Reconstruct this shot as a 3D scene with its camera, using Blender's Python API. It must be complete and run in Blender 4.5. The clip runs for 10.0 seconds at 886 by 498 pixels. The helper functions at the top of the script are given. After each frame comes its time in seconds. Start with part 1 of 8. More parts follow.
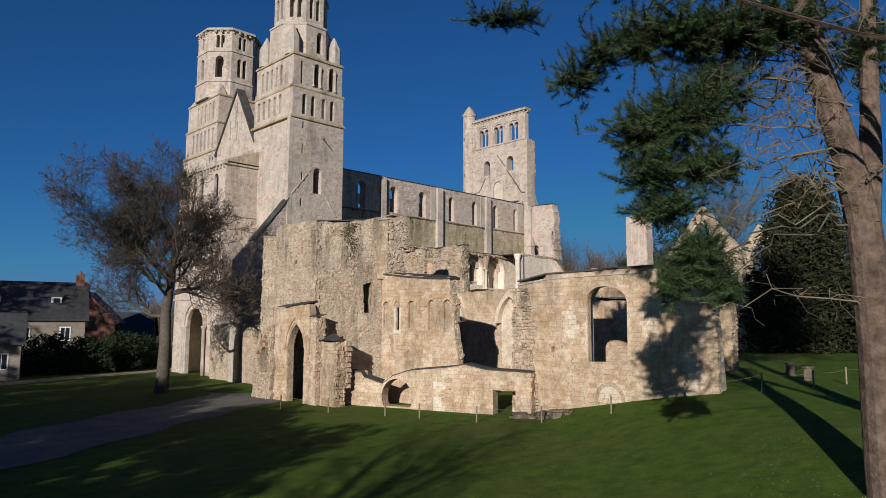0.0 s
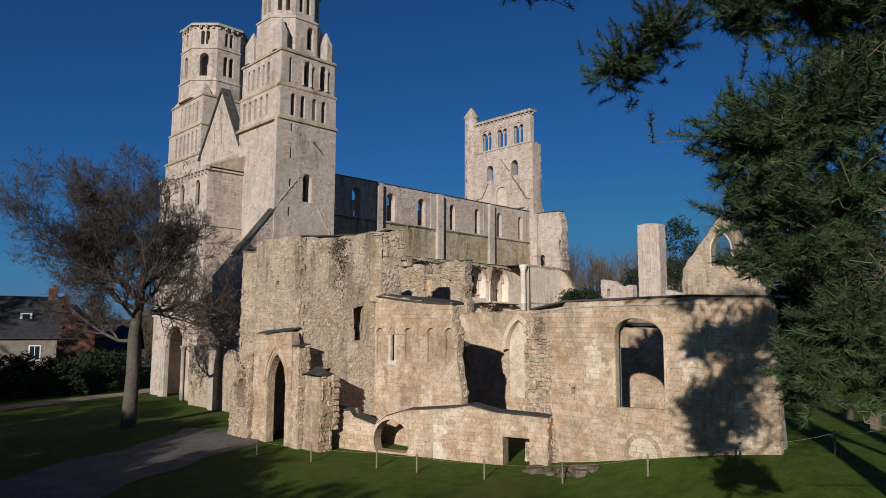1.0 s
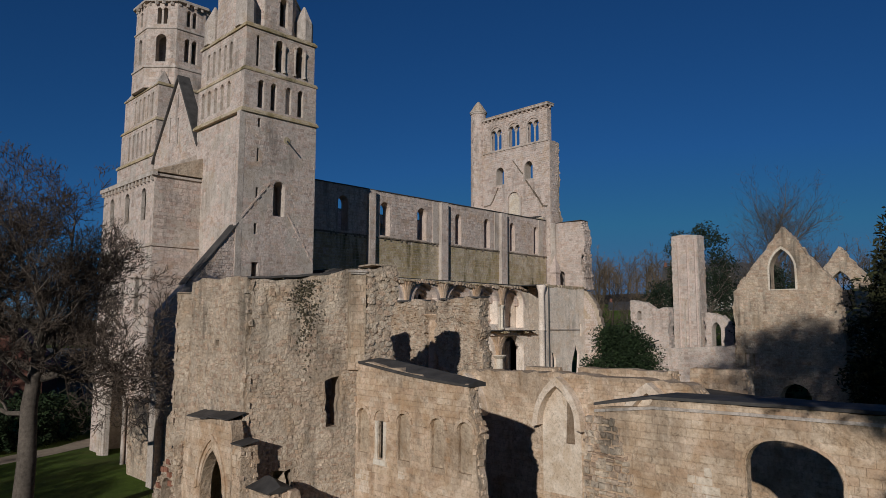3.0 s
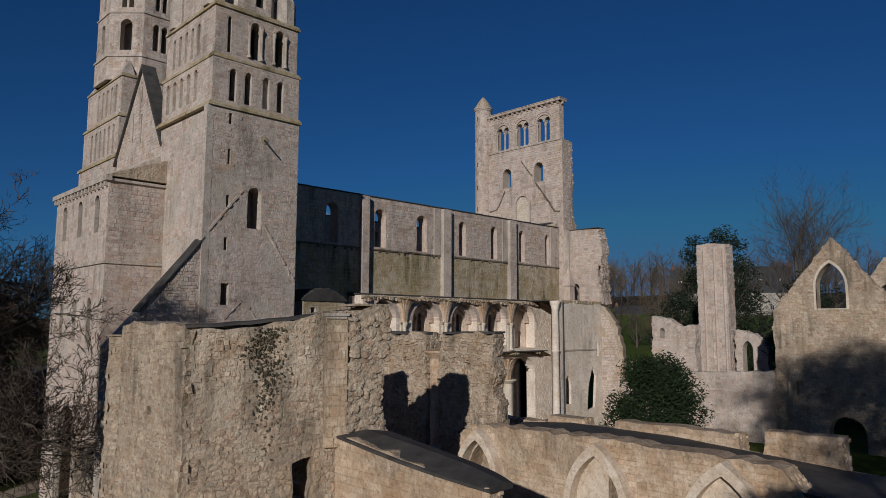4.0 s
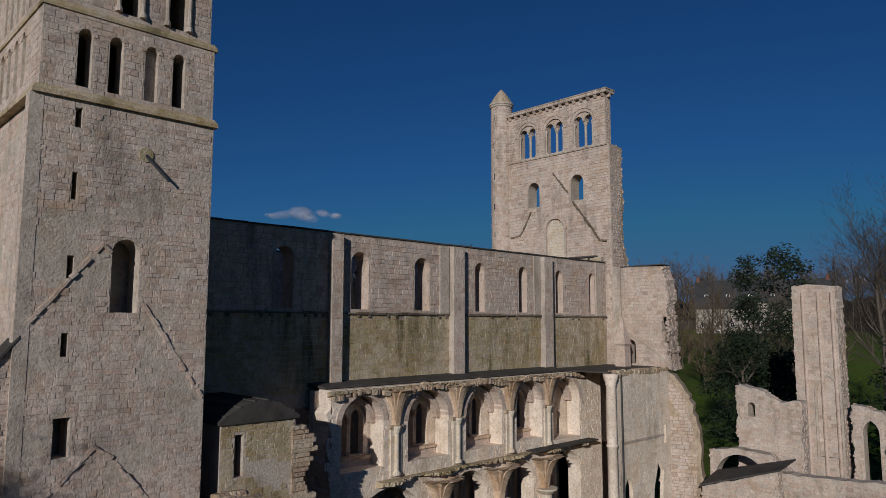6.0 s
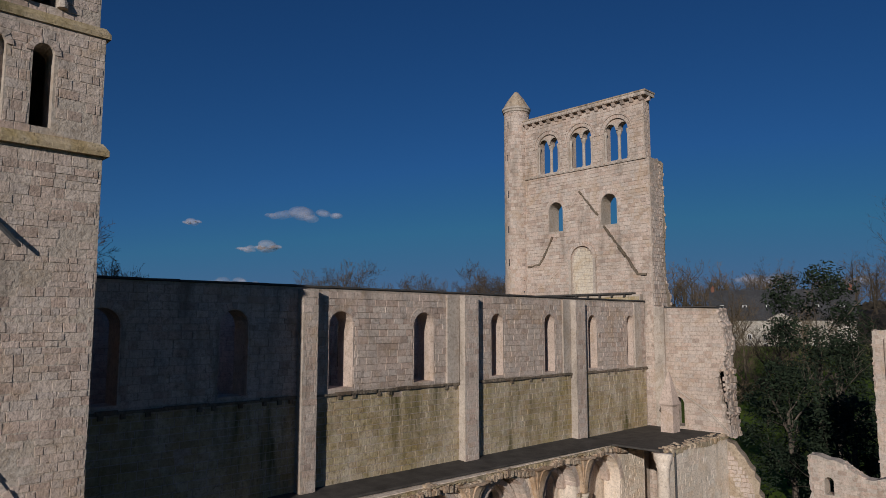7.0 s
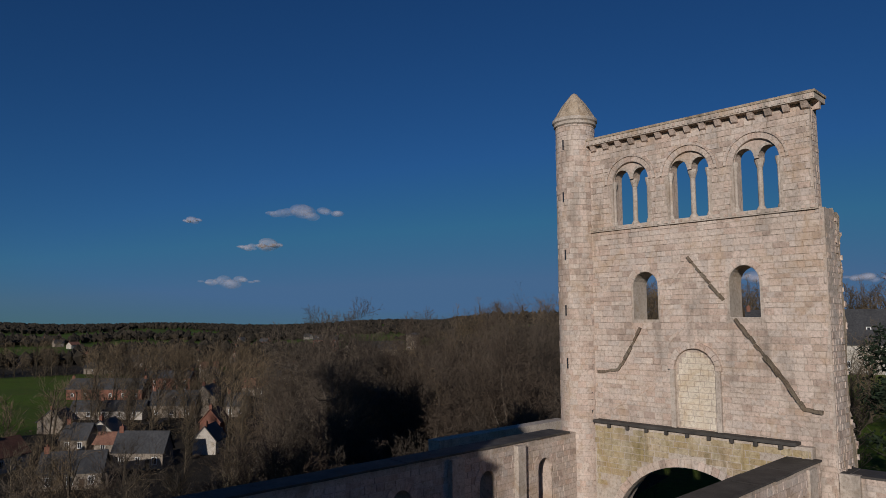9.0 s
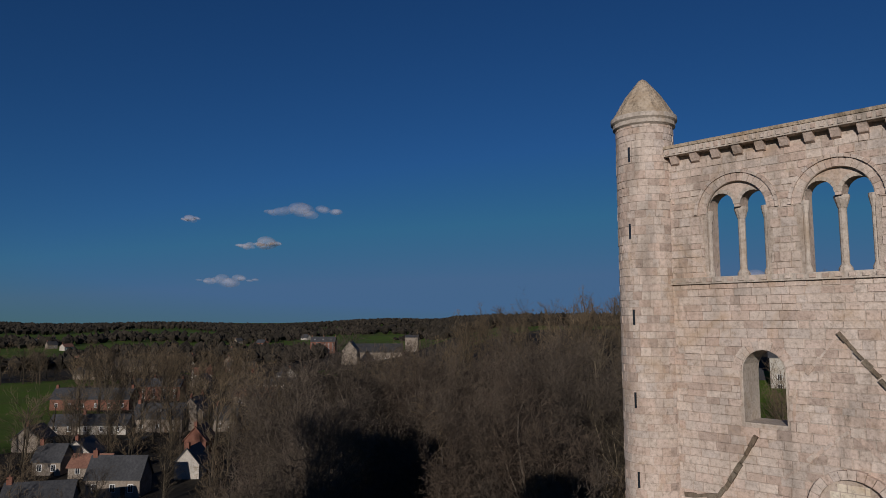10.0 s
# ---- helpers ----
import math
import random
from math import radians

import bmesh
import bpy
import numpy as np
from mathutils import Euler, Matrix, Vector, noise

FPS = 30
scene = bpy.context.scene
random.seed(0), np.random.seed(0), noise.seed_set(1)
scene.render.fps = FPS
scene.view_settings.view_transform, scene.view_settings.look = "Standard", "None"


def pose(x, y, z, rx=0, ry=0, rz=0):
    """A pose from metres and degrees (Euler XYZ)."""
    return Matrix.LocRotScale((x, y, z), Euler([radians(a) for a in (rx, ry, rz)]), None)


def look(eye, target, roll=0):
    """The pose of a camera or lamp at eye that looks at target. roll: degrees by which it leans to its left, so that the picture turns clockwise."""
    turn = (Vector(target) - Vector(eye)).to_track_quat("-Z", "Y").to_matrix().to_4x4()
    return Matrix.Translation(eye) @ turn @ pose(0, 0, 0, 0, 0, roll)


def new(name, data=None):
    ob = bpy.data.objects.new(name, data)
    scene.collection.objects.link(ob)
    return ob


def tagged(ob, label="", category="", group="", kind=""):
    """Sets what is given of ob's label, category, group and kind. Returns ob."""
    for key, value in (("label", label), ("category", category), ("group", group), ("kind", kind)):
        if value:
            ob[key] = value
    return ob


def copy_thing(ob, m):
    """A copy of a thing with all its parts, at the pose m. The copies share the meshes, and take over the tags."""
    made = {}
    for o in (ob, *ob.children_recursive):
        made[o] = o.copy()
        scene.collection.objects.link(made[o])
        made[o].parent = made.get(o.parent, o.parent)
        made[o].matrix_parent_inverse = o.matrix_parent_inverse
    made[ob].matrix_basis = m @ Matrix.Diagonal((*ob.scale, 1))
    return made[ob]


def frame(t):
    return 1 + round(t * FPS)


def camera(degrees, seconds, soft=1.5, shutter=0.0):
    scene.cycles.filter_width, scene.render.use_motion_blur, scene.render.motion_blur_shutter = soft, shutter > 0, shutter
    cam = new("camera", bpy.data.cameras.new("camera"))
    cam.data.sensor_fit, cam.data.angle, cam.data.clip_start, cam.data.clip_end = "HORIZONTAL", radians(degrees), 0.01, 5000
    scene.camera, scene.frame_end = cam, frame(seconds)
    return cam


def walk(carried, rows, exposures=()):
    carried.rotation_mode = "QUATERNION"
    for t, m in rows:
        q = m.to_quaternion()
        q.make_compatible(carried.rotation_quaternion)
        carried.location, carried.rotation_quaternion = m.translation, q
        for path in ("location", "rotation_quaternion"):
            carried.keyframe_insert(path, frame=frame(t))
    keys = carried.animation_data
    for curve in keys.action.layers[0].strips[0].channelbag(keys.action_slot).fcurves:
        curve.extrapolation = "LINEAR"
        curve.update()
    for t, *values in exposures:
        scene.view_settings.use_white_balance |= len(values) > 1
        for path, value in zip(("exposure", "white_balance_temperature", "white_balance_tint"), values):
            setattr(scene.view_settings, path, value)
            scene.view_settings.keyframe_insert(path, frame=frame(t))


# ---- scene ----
cam = camera(65.4, 10.0, soft=0.85)
METRES, EYE, TILT, LEAN, TURN = 100.0, 4.9, 0.0, 0.0, -44.5
ROWS = [
    (0.0, 0.0, 0.0, 0.0, -0.02, 6.36, -0.19),
    (0.5, -0.0007, 0.0305, 0.0093, -0.0, 6.42, -0.23),
    (1.0, -0.001, 0.0628, 0.0188, -0.03, 6.54, -0.24),
    (1.5, -0.0005, 0.0994, 0.0286, -0.06, 6.52, -0.21),
    (2.0, -0.0009, 0.1354, 0.0389, -0.04, 6.37, -0.22),
    (2.5, -0.0035, 0.1691, 0.0486, -0.0, 6.42, -0.18),
    (4.0, -0.0088, 0.2884, 0.0818, -0.04, 6.28, -0.18),
    (4.5, -0.0099, 0.338, 0.0961, 0.02, 6.26, -0.15),
    (5.0, -0.0107, 0.3912, 0.1108, 0.14, 6.18, -0.14),
    (5.5, -0.0124, 0.445, 0.1271, 0.12, 6.22, -0.04),
    (7.0, -0.0186, 0.6063, 0.1853, 0.19, 6.18, -0.02),
    (7.5, -0.0207, 0.6588, 0.2053, 0.4, 6.08, -0.02),
    (8.0, -0.0235, 0.712, 0.226, 0.48, 5.99, -0.05),
    (8.5, -0.0266, 0.7657, 0.2449, 0.46, 5.98, 0.07),
    (9.0, -0.0296, 0.8258, 0.2645, 0.35, 5.9, 0.16),
    (9.5, -0.0322, 0.8883, 0.2834, 0.3, 5.82, 0.13),
    (10.0, -0.0346, 0.9519, 0.3019, 0.28, 5.73, 0.19),
]
walk(cam, [(t, pose(0, 0, EYE, TILT, LEAN, TURN) @ pose(METRES * x, METRES * y, METRES * z, 90 + pitch, roll, yaw)) for t, x, y, z, yaw, pitch, roll in ROWS],
     exposures=[(0.0, 0.26, 5850, 7), (1.0, 0.12, 5850, 8), (2.5, -0.30, 5750, 9), (4.0, -0.50, 5750, 9), (5.5, -0.56, 5750, 9), (7.0, -0.34, 6000, 11), (8.5, -0.32, 6050, 11), (10.0, -0.38, 6050, 12)])

# ---- world and sun ----
SUN_DIR = Vector((0.845, 0.45, -0.29)).normalized()  # the way the light goes
world = bpy.data.worlds.new("world")
scene.world = world
world.use_nodes = True
wn = world.node_tree
sky = wn.nodes.new("ShaderNodeTexSky")
sky.sky_type, sky.sun_disc = "NISHITA", False
sky.sun_elevation = math.asin(-SUN_DIR.z)
sky.sun_rotation = math.atan2(-SUN_DIR.x, -SUN_DIR.y)
sky.altitude, sky.air_density, sky.dust_density, sky.ozone_density = 400, 1.0, 0.0, 3.0
wn.nodes["Background"].inputs["Strength"].default_value = 0.046
deep = wn.nodes.new("ShaderNodeMix")  # a clear, deep winter blue
deep.data_type, deep.blend_type = "RGBA", "MULTIPLY"
deep.inputs[0].default_value, deep.inputs[7].default_value = 1.0, (0.27, 0.60, 0.98, 1)
soft_glow = wn.nodes.new("ShaderNodeMix")  # very clear air: little glare round the sun
soft_glow.data_type, soft_glow.blend_type = "RGBA", "DARKEN"
soft_glow.inputs[0].default_value, soft_glow.inputs[7].default_value = 1.0, (6.4, 6.0, 6.6, 1)
wn.links.new(sky.outputs[0], soft_glow.inputs[6])
wn.links.new(soft_glow.outputs[2], deep.inputs[6])
wn.links.new(deep.outputs[2], wn.nodes["Background"].inputs["Color"])
sun = new("sun", bpy.data.lights.new("sun", "SUN"))
sun.data.energy, sun.data.angle, sun.data.color = 4.2, radians(0.55), (1.0, 0.92, 0.81)
sun.matrix_world = look((0, 0, 60), Vector((0, 0, 60)) + SUN_DIR)
tagged(sun, "low winter afternoon sun", "sun", kind="structure")

# ---- materials ----
MATS = {}


def shader(name, build, rough=0.85, bump=0.3, bump_scale=18.0, spec=0.2, metal=0.0, deep=0.05):
    """A material: build(nodes, links, coords) returns the colour socket; fine relief comes from noise."""
    m = bpy.data.materials.new(name)
    m.use_nodes = True
    n, l = m.node_tree.nodes, m.node_tree.links
    b = n["Principled BSDF"]
    b.inputs["Roughness"].default_value, b.inputs["Metallic"].default_value = rough, metal
    b.inputs["Specular IOR Level"].default_value = spec
    geo = n.new("ShaderNodeNewGeometry")
    l.new(build(n, l, geo.outputs["Position"]), b.inputs["Base Color"])
    if bump:
        t = noise_tex(n, l, geo.outputs["Position"], bump_scale, 5, 0.65)
        bn = n.new("ShaderNodeBump")
        bn.inputs["Strength"].default_value, bn.inputs["Distance"].default_value = bump, deep
        l.new(t, bn.inputs["Height"])
        l.new(bn.outputs[0], b.inputs["Normal"])
    MATS[name] = m
    return m


def noise_tex(n, l, pos, scale, detail=4.0, rough=0.6, stretch=(1, 1, 1), dist=0.0):
    mp = n.new("ShaderNodeMapping")
    mp.inputs["Scale"].default_value = stretch
    l.new(pos, mp.inputs["Vector"])
    t = n.new("ShaderNodeTexNoise")
    t.inputs["Scale"].default_value, t.inputs["Detail"].default_value = scale, detail
    t.inputs["Roughness"].default_value, t.inputs["Distortion"].default_value = rough, dist
    l.new(mp.outputs[0], t.inputs["Vector"])
    return t.outputs["Fac"]


def ramp(n, l, fac, stops):
    r = n.new("ShaderNodeValToRGB")
    e = r.color_ramp.elements
    while len(e) < len(stops):
        e.new(0.5)
    for el, (p, c) in zip(e, stops):
        el.position, el.color = p, (*c, 1)
    l.new(fac, r.inputs[0])
    return r.outputs[0]


def mix(n, l, fac, a, b, mode="MIX"):
    m = n.new("ShaderNodeMix")
    m.data_type, m.blend_type = "RGBA", mode
    for sock, v in ((m.inputs[0], fac), (m.inputs[6], a), (m.inputs[7], b)):
        if isinstance(v, (int, float)):
            sock.default_value = v
        elif isinstance(v, tuple):
            sock.default_value = (*v, 1)
        else:
            l.new(v, sock)
    return m.outputs[2]


def island(n):
    return n.new("ShaderNodeNewGeometry").outputs["Random Per Island"]


def obj_random(n):
    return n.new("ShaderNodeObjectInfo").outputs["Random"]


def stone(name, light, dark, stain, amount=0.5, single=False, tint=0.22, streak=0.45, bump=0.5):
    """Weathered limestone: each stone its own tone, soft patches, dark lichen streaks that run down."""
    def build(n, l, pos):
        big = noise_tex(n, l, pos, 0.3, 4, 0.6)
        mid = noise_tex(n, l, pos, 1.1, 5, 0.65, dist=0.6)
        fine = noise_tex(n, l, pos, 7.0, 6, 0.75)
        base = mix(n, l, 0.55, ramp(n, l, big, [(0.38, dark), (0.62, light)]), ramp(n, l, mid, [(0.4, dark), (0.6, light)]))
        grain = ramp(n, l, fine, [(0.3, (0.42, 0.39, 0.35)), (0.48, (0.92, 0.91, 0.89)), (0.66, (1.12, 1.12, 1.11))])
        base = mix(n, l, 0.75, base, grain, "MULTIPLY")
        rnd = obj_random(n) if single else island(n)
        tone = ramp(n, l, rnd, [(0.0, (1 - tint * 1.3, 1 - tint * 1.5, 1 - tint * 1.6)), (0.15, (1 - tint * 0.3, 1 - tint * 0.7, 1 - tint * 0.9)), (0.4, (1, 0.99, 0.97)), (0.6, (1 + tint * 0.1, 1 - tint * 0.15, 1 - tint * 0.25)), (0.8, (1 - tint * 0.5, 1 - tint * 0.45, 1 - tint * 0.4)), (1.0, (1 + tint * 0.4, 1 + tint * 0.35, 1 + tint * 0.25))])
        base = mix(n, l, 1.0, base, tone, "MULTIPLY")
        run = noise_tex(n, l, pos, 1.3, 5, 0.6, (1, 1, 0.16))
        blot = noise_tex(n, l, pos, 0.22, 3, 0.5)
        warm = ramp(n, l, noise_tex(n, l, pos, 0.6, 5, 0.65, dist=0.8), [(0.52, (0, 0, 0)), (0.68, (0.5, 0.5, 0.5))])
        base = mix(n, l, warm, base, (dark[0] * 0.85, dark[1] * 0.7, dark[2] * 0.5))
        k = mix(n, l, 1.0, ramp(n, l, run, [(0.48, (0, 0, 0)), (0.66, (1, 1, 1))]), ramp(n, l, blot, [(0.42, (0, 0, 0)), (0.62, (1, 1, 1))]), "MULTIPLY")
        k = mix(n, l, 1.0, k, (streak, streak, streak), "MULTIPLY")
        base = mix(n, l, k, base, stain)
        speck = ramp(n, l, noise_tex(n, l, pos, 4.2, 7, 0.85), [(0.56, (0, 0, 0)), (0.7, (0.55, 0.55, 0.55))])
        base = mix(n, l, speck, base, (stain[0] * 1.6, stain[1] * 1.55, stain[2] * 1.5))
        pit = ramp(n, l, noise_tex(n, l, pos, 2.6, 6, 0.75), [(0.3, (amount, amount, amount)), (0.42, (0, 0, 0))])
        return mix(n, l, pit, base, (stain[0] * 0.8, stain[1] * 0.75, stain[2] * 0.65))
    return shader(name, build, 0.9, bump, 4.5 if bump >= 0.9 else 9.0, 0.15, deep=0.16 if bump >= 0.9 else 0.06)


PALE, PALE_DARK, GRIME = (0.66, 0.55, 0.475), (0.51, 0.42, 0.355), (0.13, 0.11, 0.088)
stone("limestone", PALE, PALE_DARK, GRIME, tint=0.22, streak=0.55, bump=0.7)
stone("limestone_single", PALE, PALE_DARK, GRIME, single=True, tint=0.22, streak=0.55, bump=0.7)
stone("limestone_core", (0.59, 0.51, 0.435), (0.44, 0.37, 0.31), (0.13, 0.112, 0.088), tint=0.02, streak=0.55, bump=0.8)
stone("mortar", (0.545, 0.455, 0.385), (0.42, 0.345, 0.285), (0.12, 0.10, 0.078), tint=0.02, streak=0.5, bump=0.8)
WARM, WARM_DARK, WARM_GRIME = (0.73, 0.58, 0.43), (0.43, 0.295, 0.18), (0.15, 0.115, 0.078)
stone("ashlar_warm", WARM, WARM_DARK, WARM_GRIME, 0.75, tint=0.15, streak=0.5, bump=0.7)
stone("ashlar_warm_single", WARM, WARM_DARK, WARM_GRIME, 0.75, single=True, tint=0.15, streak=0.5, bump=0.7)
stone("limestone_bright", (0.90, 0.79, 0.67), (0.72, 0.61, 0.49), (0.17, 0.145, 0.11), 0.5, tint=0.14, streak=0.5, bump=0.7)
stone("ashlar_pale", (0.76, 0.655, 0.53), (0.56, 0.44, 0.315), (0.2, 0.16, 0.11), 0.4, tint=0.14, streak=0.35, bump=0.5)
stone("ashlar_core", (0.60, 0.475, 0.34), (0.37, 0.27, 0.18), (0.14, 0.11, 0.075), 0.6, tint=0.02, streak=0.55, bump=0.9)
FIELD, FIELD_DARK, FIELD_GRIME = (0.67, 0.545, 0.41), (0.46, 0.36, 0.262), (0.11, 0.092, 0.07)
stone("rubble", FIELD, FIELD_DARK, FIELD_GRIME, 0.6, tint=0.28, streak=0.8, bump=1.0)
stone("rubble_single", FIELD, FIELD_DARK, FIELD_GRIME, 0.6, single=True, tint=0.28, streak=0.8, bump=1.0)
stone("rubble_core", (0.57, 0.46, 0.345), (0.38, 0.29, 0.205), (0.10, 0.085, 0.06), 0.6, tint=0.02, streak=0.7, bump=1.0)
stone("mortar_warm", (0.63, 0.49, 0.355), (0.37, 0.26, 0.165), (0.13, 0.10, 0.07), 0.5, tint=0.02, streak=0.5, bump=0.9)
stone("scar", (0.27, 0.22, 0.165), (0.15, 0.12, 0.09), (0.06, 0.052, 0.038), 0.6, tint=0.2, streak=0.6, bump=1.0)
stone("stained", (0.56, 0.475, 0.36), (0.37, 0.29, 0.145), (0.095, 0.082, 0.032), 0.6, tint=0.16, streak=1.0, bump=0.8)
stone("red_stone", (0.40, 0.20, 0.13), (0.27, 0.13, 0.085), (0.12, 0.07, 0.05), 0.5, tint=0.2, streak=0.3, bump=0.9)
stone("plaster", (0.74, 0.66, 0.54), (0.60, 0.51, 0.40), (0.25, 0.2, 0.15), 0.2, tint=0.05, streak=0.3, bump=0.25)
stone("house_wall", (0.30, 0.26, 0.215), (0.19, 0.165, 0.135), (0.2, 0.18, 0.15), 0.2, tint=0.2, streak=0.3, bump=0.2)
stone("brick_wall", (0.22, 0.11, 0.08), (0.15, 0.07, 0.05), (0.1, 0.06, 0.05), 0.2, tint=0.3, streak=0.2, bump=0.2)
stone("white_wall", (0.52, 0.485, 0.43), (0.36, 0.33, 0.285), (0.25, 0.23, 0.19), 0.1, tint=0.1, streak=0.2, bump=0.1)


def plain(name, a, b, scale=3.0, rough=0.8, bump=0.3, bump_scale=20.0, spec=0.2, metal=0.0, rnd=0.0, single=True):
    def build(n, l, pos):
        c = ramp(n, l, noise_tex(n, l, pos, scale, 6, 0.65), [(0.3, a), (0.7, b)])
        c2 = ramp(n, l, noise_tex(n, l, pos, scale * 0.13, 3, 0.5), [(0.3, (0.75, 0.75, 0.75)), (0.7, (1.1, 1.1, 1.1))])
        c = mix(n, l, 1.0, c, c2, "MULTIPLY")
        if rnd:
            c = mix(n, l, 1.0, c, ramp(n, l, obj_random(n) if single else island(n), [(0, (1 - rnd,) * 3), (1, (1 + rnd,) * 3)]), "MULTIPLY")
        return c
    return shader(name, build, rough, bump, bump_scale, spec, metal)


plain("lead", (0.045, 0.040, 0.036), (0.105, 0.094, 0.083), 1.2, 0.75, 0.4, 8.0, 0.2)
plain("slate", (0.03, 0.03, 0.033), (0.07, 0.068, 0.068), 2.0, 0.6, 0.4, 30.0, 0.3, rnd=0.25)
plain("tile_roof", (0.14, 0.07, 0.05), (0.24, 0.12, 0.08), 2.0, 0.8, 0.4, 30.0, rnd=0.25)
plain("red_roof", (0.42, 0.10, 0.07), (0.5, 0.14, 0.1), 2.0, 0.7, 0.2)
plain("moss", (0.075, 0.06, 0.034), (0.16, 0.13, 0.08), 3.0, 0.95, 0.4)
# window glass; its near-black also stands for shade in the turret's openings
plain("dark_glass", (0.012, 0.014, 0.018), (0.03, 0.034, 0.04), 1.0, 0.12, 0.0, spec=0.6)
plain("white_paint", (0.70, 0.69, 0.66), (0.82, 0.81, 0.78), 2.0, 0.5, 0.1)
plain("wood_dark", (0.06, 0.04, 0.025), (0.14, 0.09, 0.055), 6.0, 0.75, 0.4)
plain("wood_post", (0.20, 0.15, 0.10), (0.32, 0.25, 0.17), 9.0, 0.8, 0.4)
plain("bark", (0.07, 0.055, 0.042), (0.16, 0.13, 0.10), 5.0, 0.9, 0.8, 14.0)
plain("twig_brown", (0.05, 0.037, 0.027), (0.105, 0.076, 0.054), 2.0, 0.9, 0.0)
plain("twig", (0.058, 0.046, 0.035), (0.12, 0.092, 0.068), 2.0, 0.9, 0.0, rnd=0.35)
plain("bark_pale", (0.045, 0.035, 0.024), (0.16, 0.128, 0.085), 3.0, 0.9, 0.6, 10.0, rnd=0.5)
plain("dead_twig", (0.13, 0.10, 0.065), (0.24, 0.19, 0.13), 2.0, 0.9, 0.0)
plain("twig_grey", (0.036, 0.028, 0.018), (0.08, 0.062, 0.04), 2.0, 0.9, 0.0, rnd=0.35)
plain("twig_far", (0.085, 0.062, 0.038), (0.17, 0.122, 0.074), 0.3, 0.9, 0.0, rnd=0.3, single=False)
plain("twig_red", (0.04, 0.028, 0.02), (0.08, 0.055, 0.038), 2.0, 0.9, 0.0)
plain("pine_bark", (0.06, 0.04, 0.03), (0.23, 0.155, 0.115), 3.0, 0.9, 1.0, 8.0)
plain("needles", (0.03, 0.05, 0.02), (0.075, 0.11, 0.038), 1.5, 0.6, 0.0, rnd=0.35, single=False)
plain("yew_brown", (0.014, 0.017, 0.007), (0.048, 0.046, 0.017), 0.6, 0.9, 0.0, rnd=0.4, single=False)
plain("yew_leaf", (0.012, 0.022, 0.009), (0.032, 0.048, 0.016), 1.5, 0.9, 0.0, rnd=0.4, single=False)
plain("cedar_leaf", (0.011, 0.019, 0.01), (0.028, 0.04, 0.02), 1.0, 0.9, 0.0, rnd=0.4, single=False)
plain("hedge_brown", (0.032, 0.025, 0.015), (0.075, 0.055, 0.032), 1.0, 0.9, 0.0, rnd=0.4, single=False)
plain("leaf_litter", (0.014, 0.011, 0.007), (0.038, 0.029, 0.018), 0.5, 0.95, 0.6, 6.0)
plain("forest", (0.022, 0.018, 0.013), (0.045, 0.036, 0.025), 0.4, 0.95, 0.0, rnd=0.4, single=False)
plain("asphalt", (0.05, 0.048, 0.046), (0.085, 0.08, 0.075), 4.0, 0.9, 0.3, 60.0)
plain("gravel", (0.135, 0.12, 0.10), (0.215, 0.19, 0.155), 3.0, 0.95, 0.5, 50.0)
plain("sand_path", (0.27, 0.21, 0.15), (0.38, 0.31, 0.22), 2.0, 0.95, 0.3, 40.0)
plain("cloud_white", (0.84, 0.73, 0.74), (0.93, 0.84, 0.84), 0.01, 1.0, 0.0)
cn = MATS["cloud_white"].node_tree
soft_mix, clear = cn.nodes.new("ShaderNodeMixShader"), cn.nodes.new("ShaderNodeBsdfTransparent")
wisp = ramp(cn.nodes, cn.links, noise_tex(cn.nodes, cn.links, cn.nodes.new("ShaderNodeNewGeometry").outputs["Position"], 0.012, 3, 0.5), [(0.3, (0.03, 0.03, 0.03)), (0.75, (0.2, 0.2, 0.2))])
cn.links.new(wisp, soft_mix.inputs[0])
cn.links.new(clear.outputs[0], soft_mix.inputs[1])
cn.links.new(cn.nodes["Principled BSDF"].outputs[0], soft_mix.inputs[2])
cn.links.new(soft_mix.outputs[0], cn.nodes["Material Output"].inputs["Surface"])
plain("iron", (0.03, 0.03, 0.032), (0.06, 0.058, 0.055), 5.0, 0.6, 0.1, spec=0.4)


def grass_build(n, l, pos):
    a = ramp(n, l, noise_tex(n, l, pos, 1.1, 6, 0.7), [(0.3, (0.05, 0.085, 0.010)), (0.7, (0.115, 0.175, 0.022))])
    b = ramp(n, l, noise_tex(n, l, pos, 14.0, 6, 0.75), [(0.3, (0.55, 0.6, 0.5)), (0.7, (1.25, 1.2, 1.1))])
    c = mix(n, l, 1.0, a, b, "MULTIPLY")
    dry = ramp(n, l, noise_tex(n, l, pos, 0.12, 5, 0.65), [(0.50, (0, 0, 0)), (0.72, (0.6, 0.6, 0.6))])
    c = mix(n, l, dry, c, (0.12, 0.095, 0.035))
    far = ramp(n, l, noise_tex(n, l, pos, 0.012, 4, 0.6), [(0.45, (0, 0, 0)), (0.6, (0.75, 0.75, 0.75))])
    return mix(n, l, far, c, mix(n, l, 0.6, c, (0.05, 0.05, 0.02)))


shader("grass", grass_build, 0.95, 0.9, 30.0, 0.1)

# ---- builders ----
from mathutils.geometry import tessellate_polygon


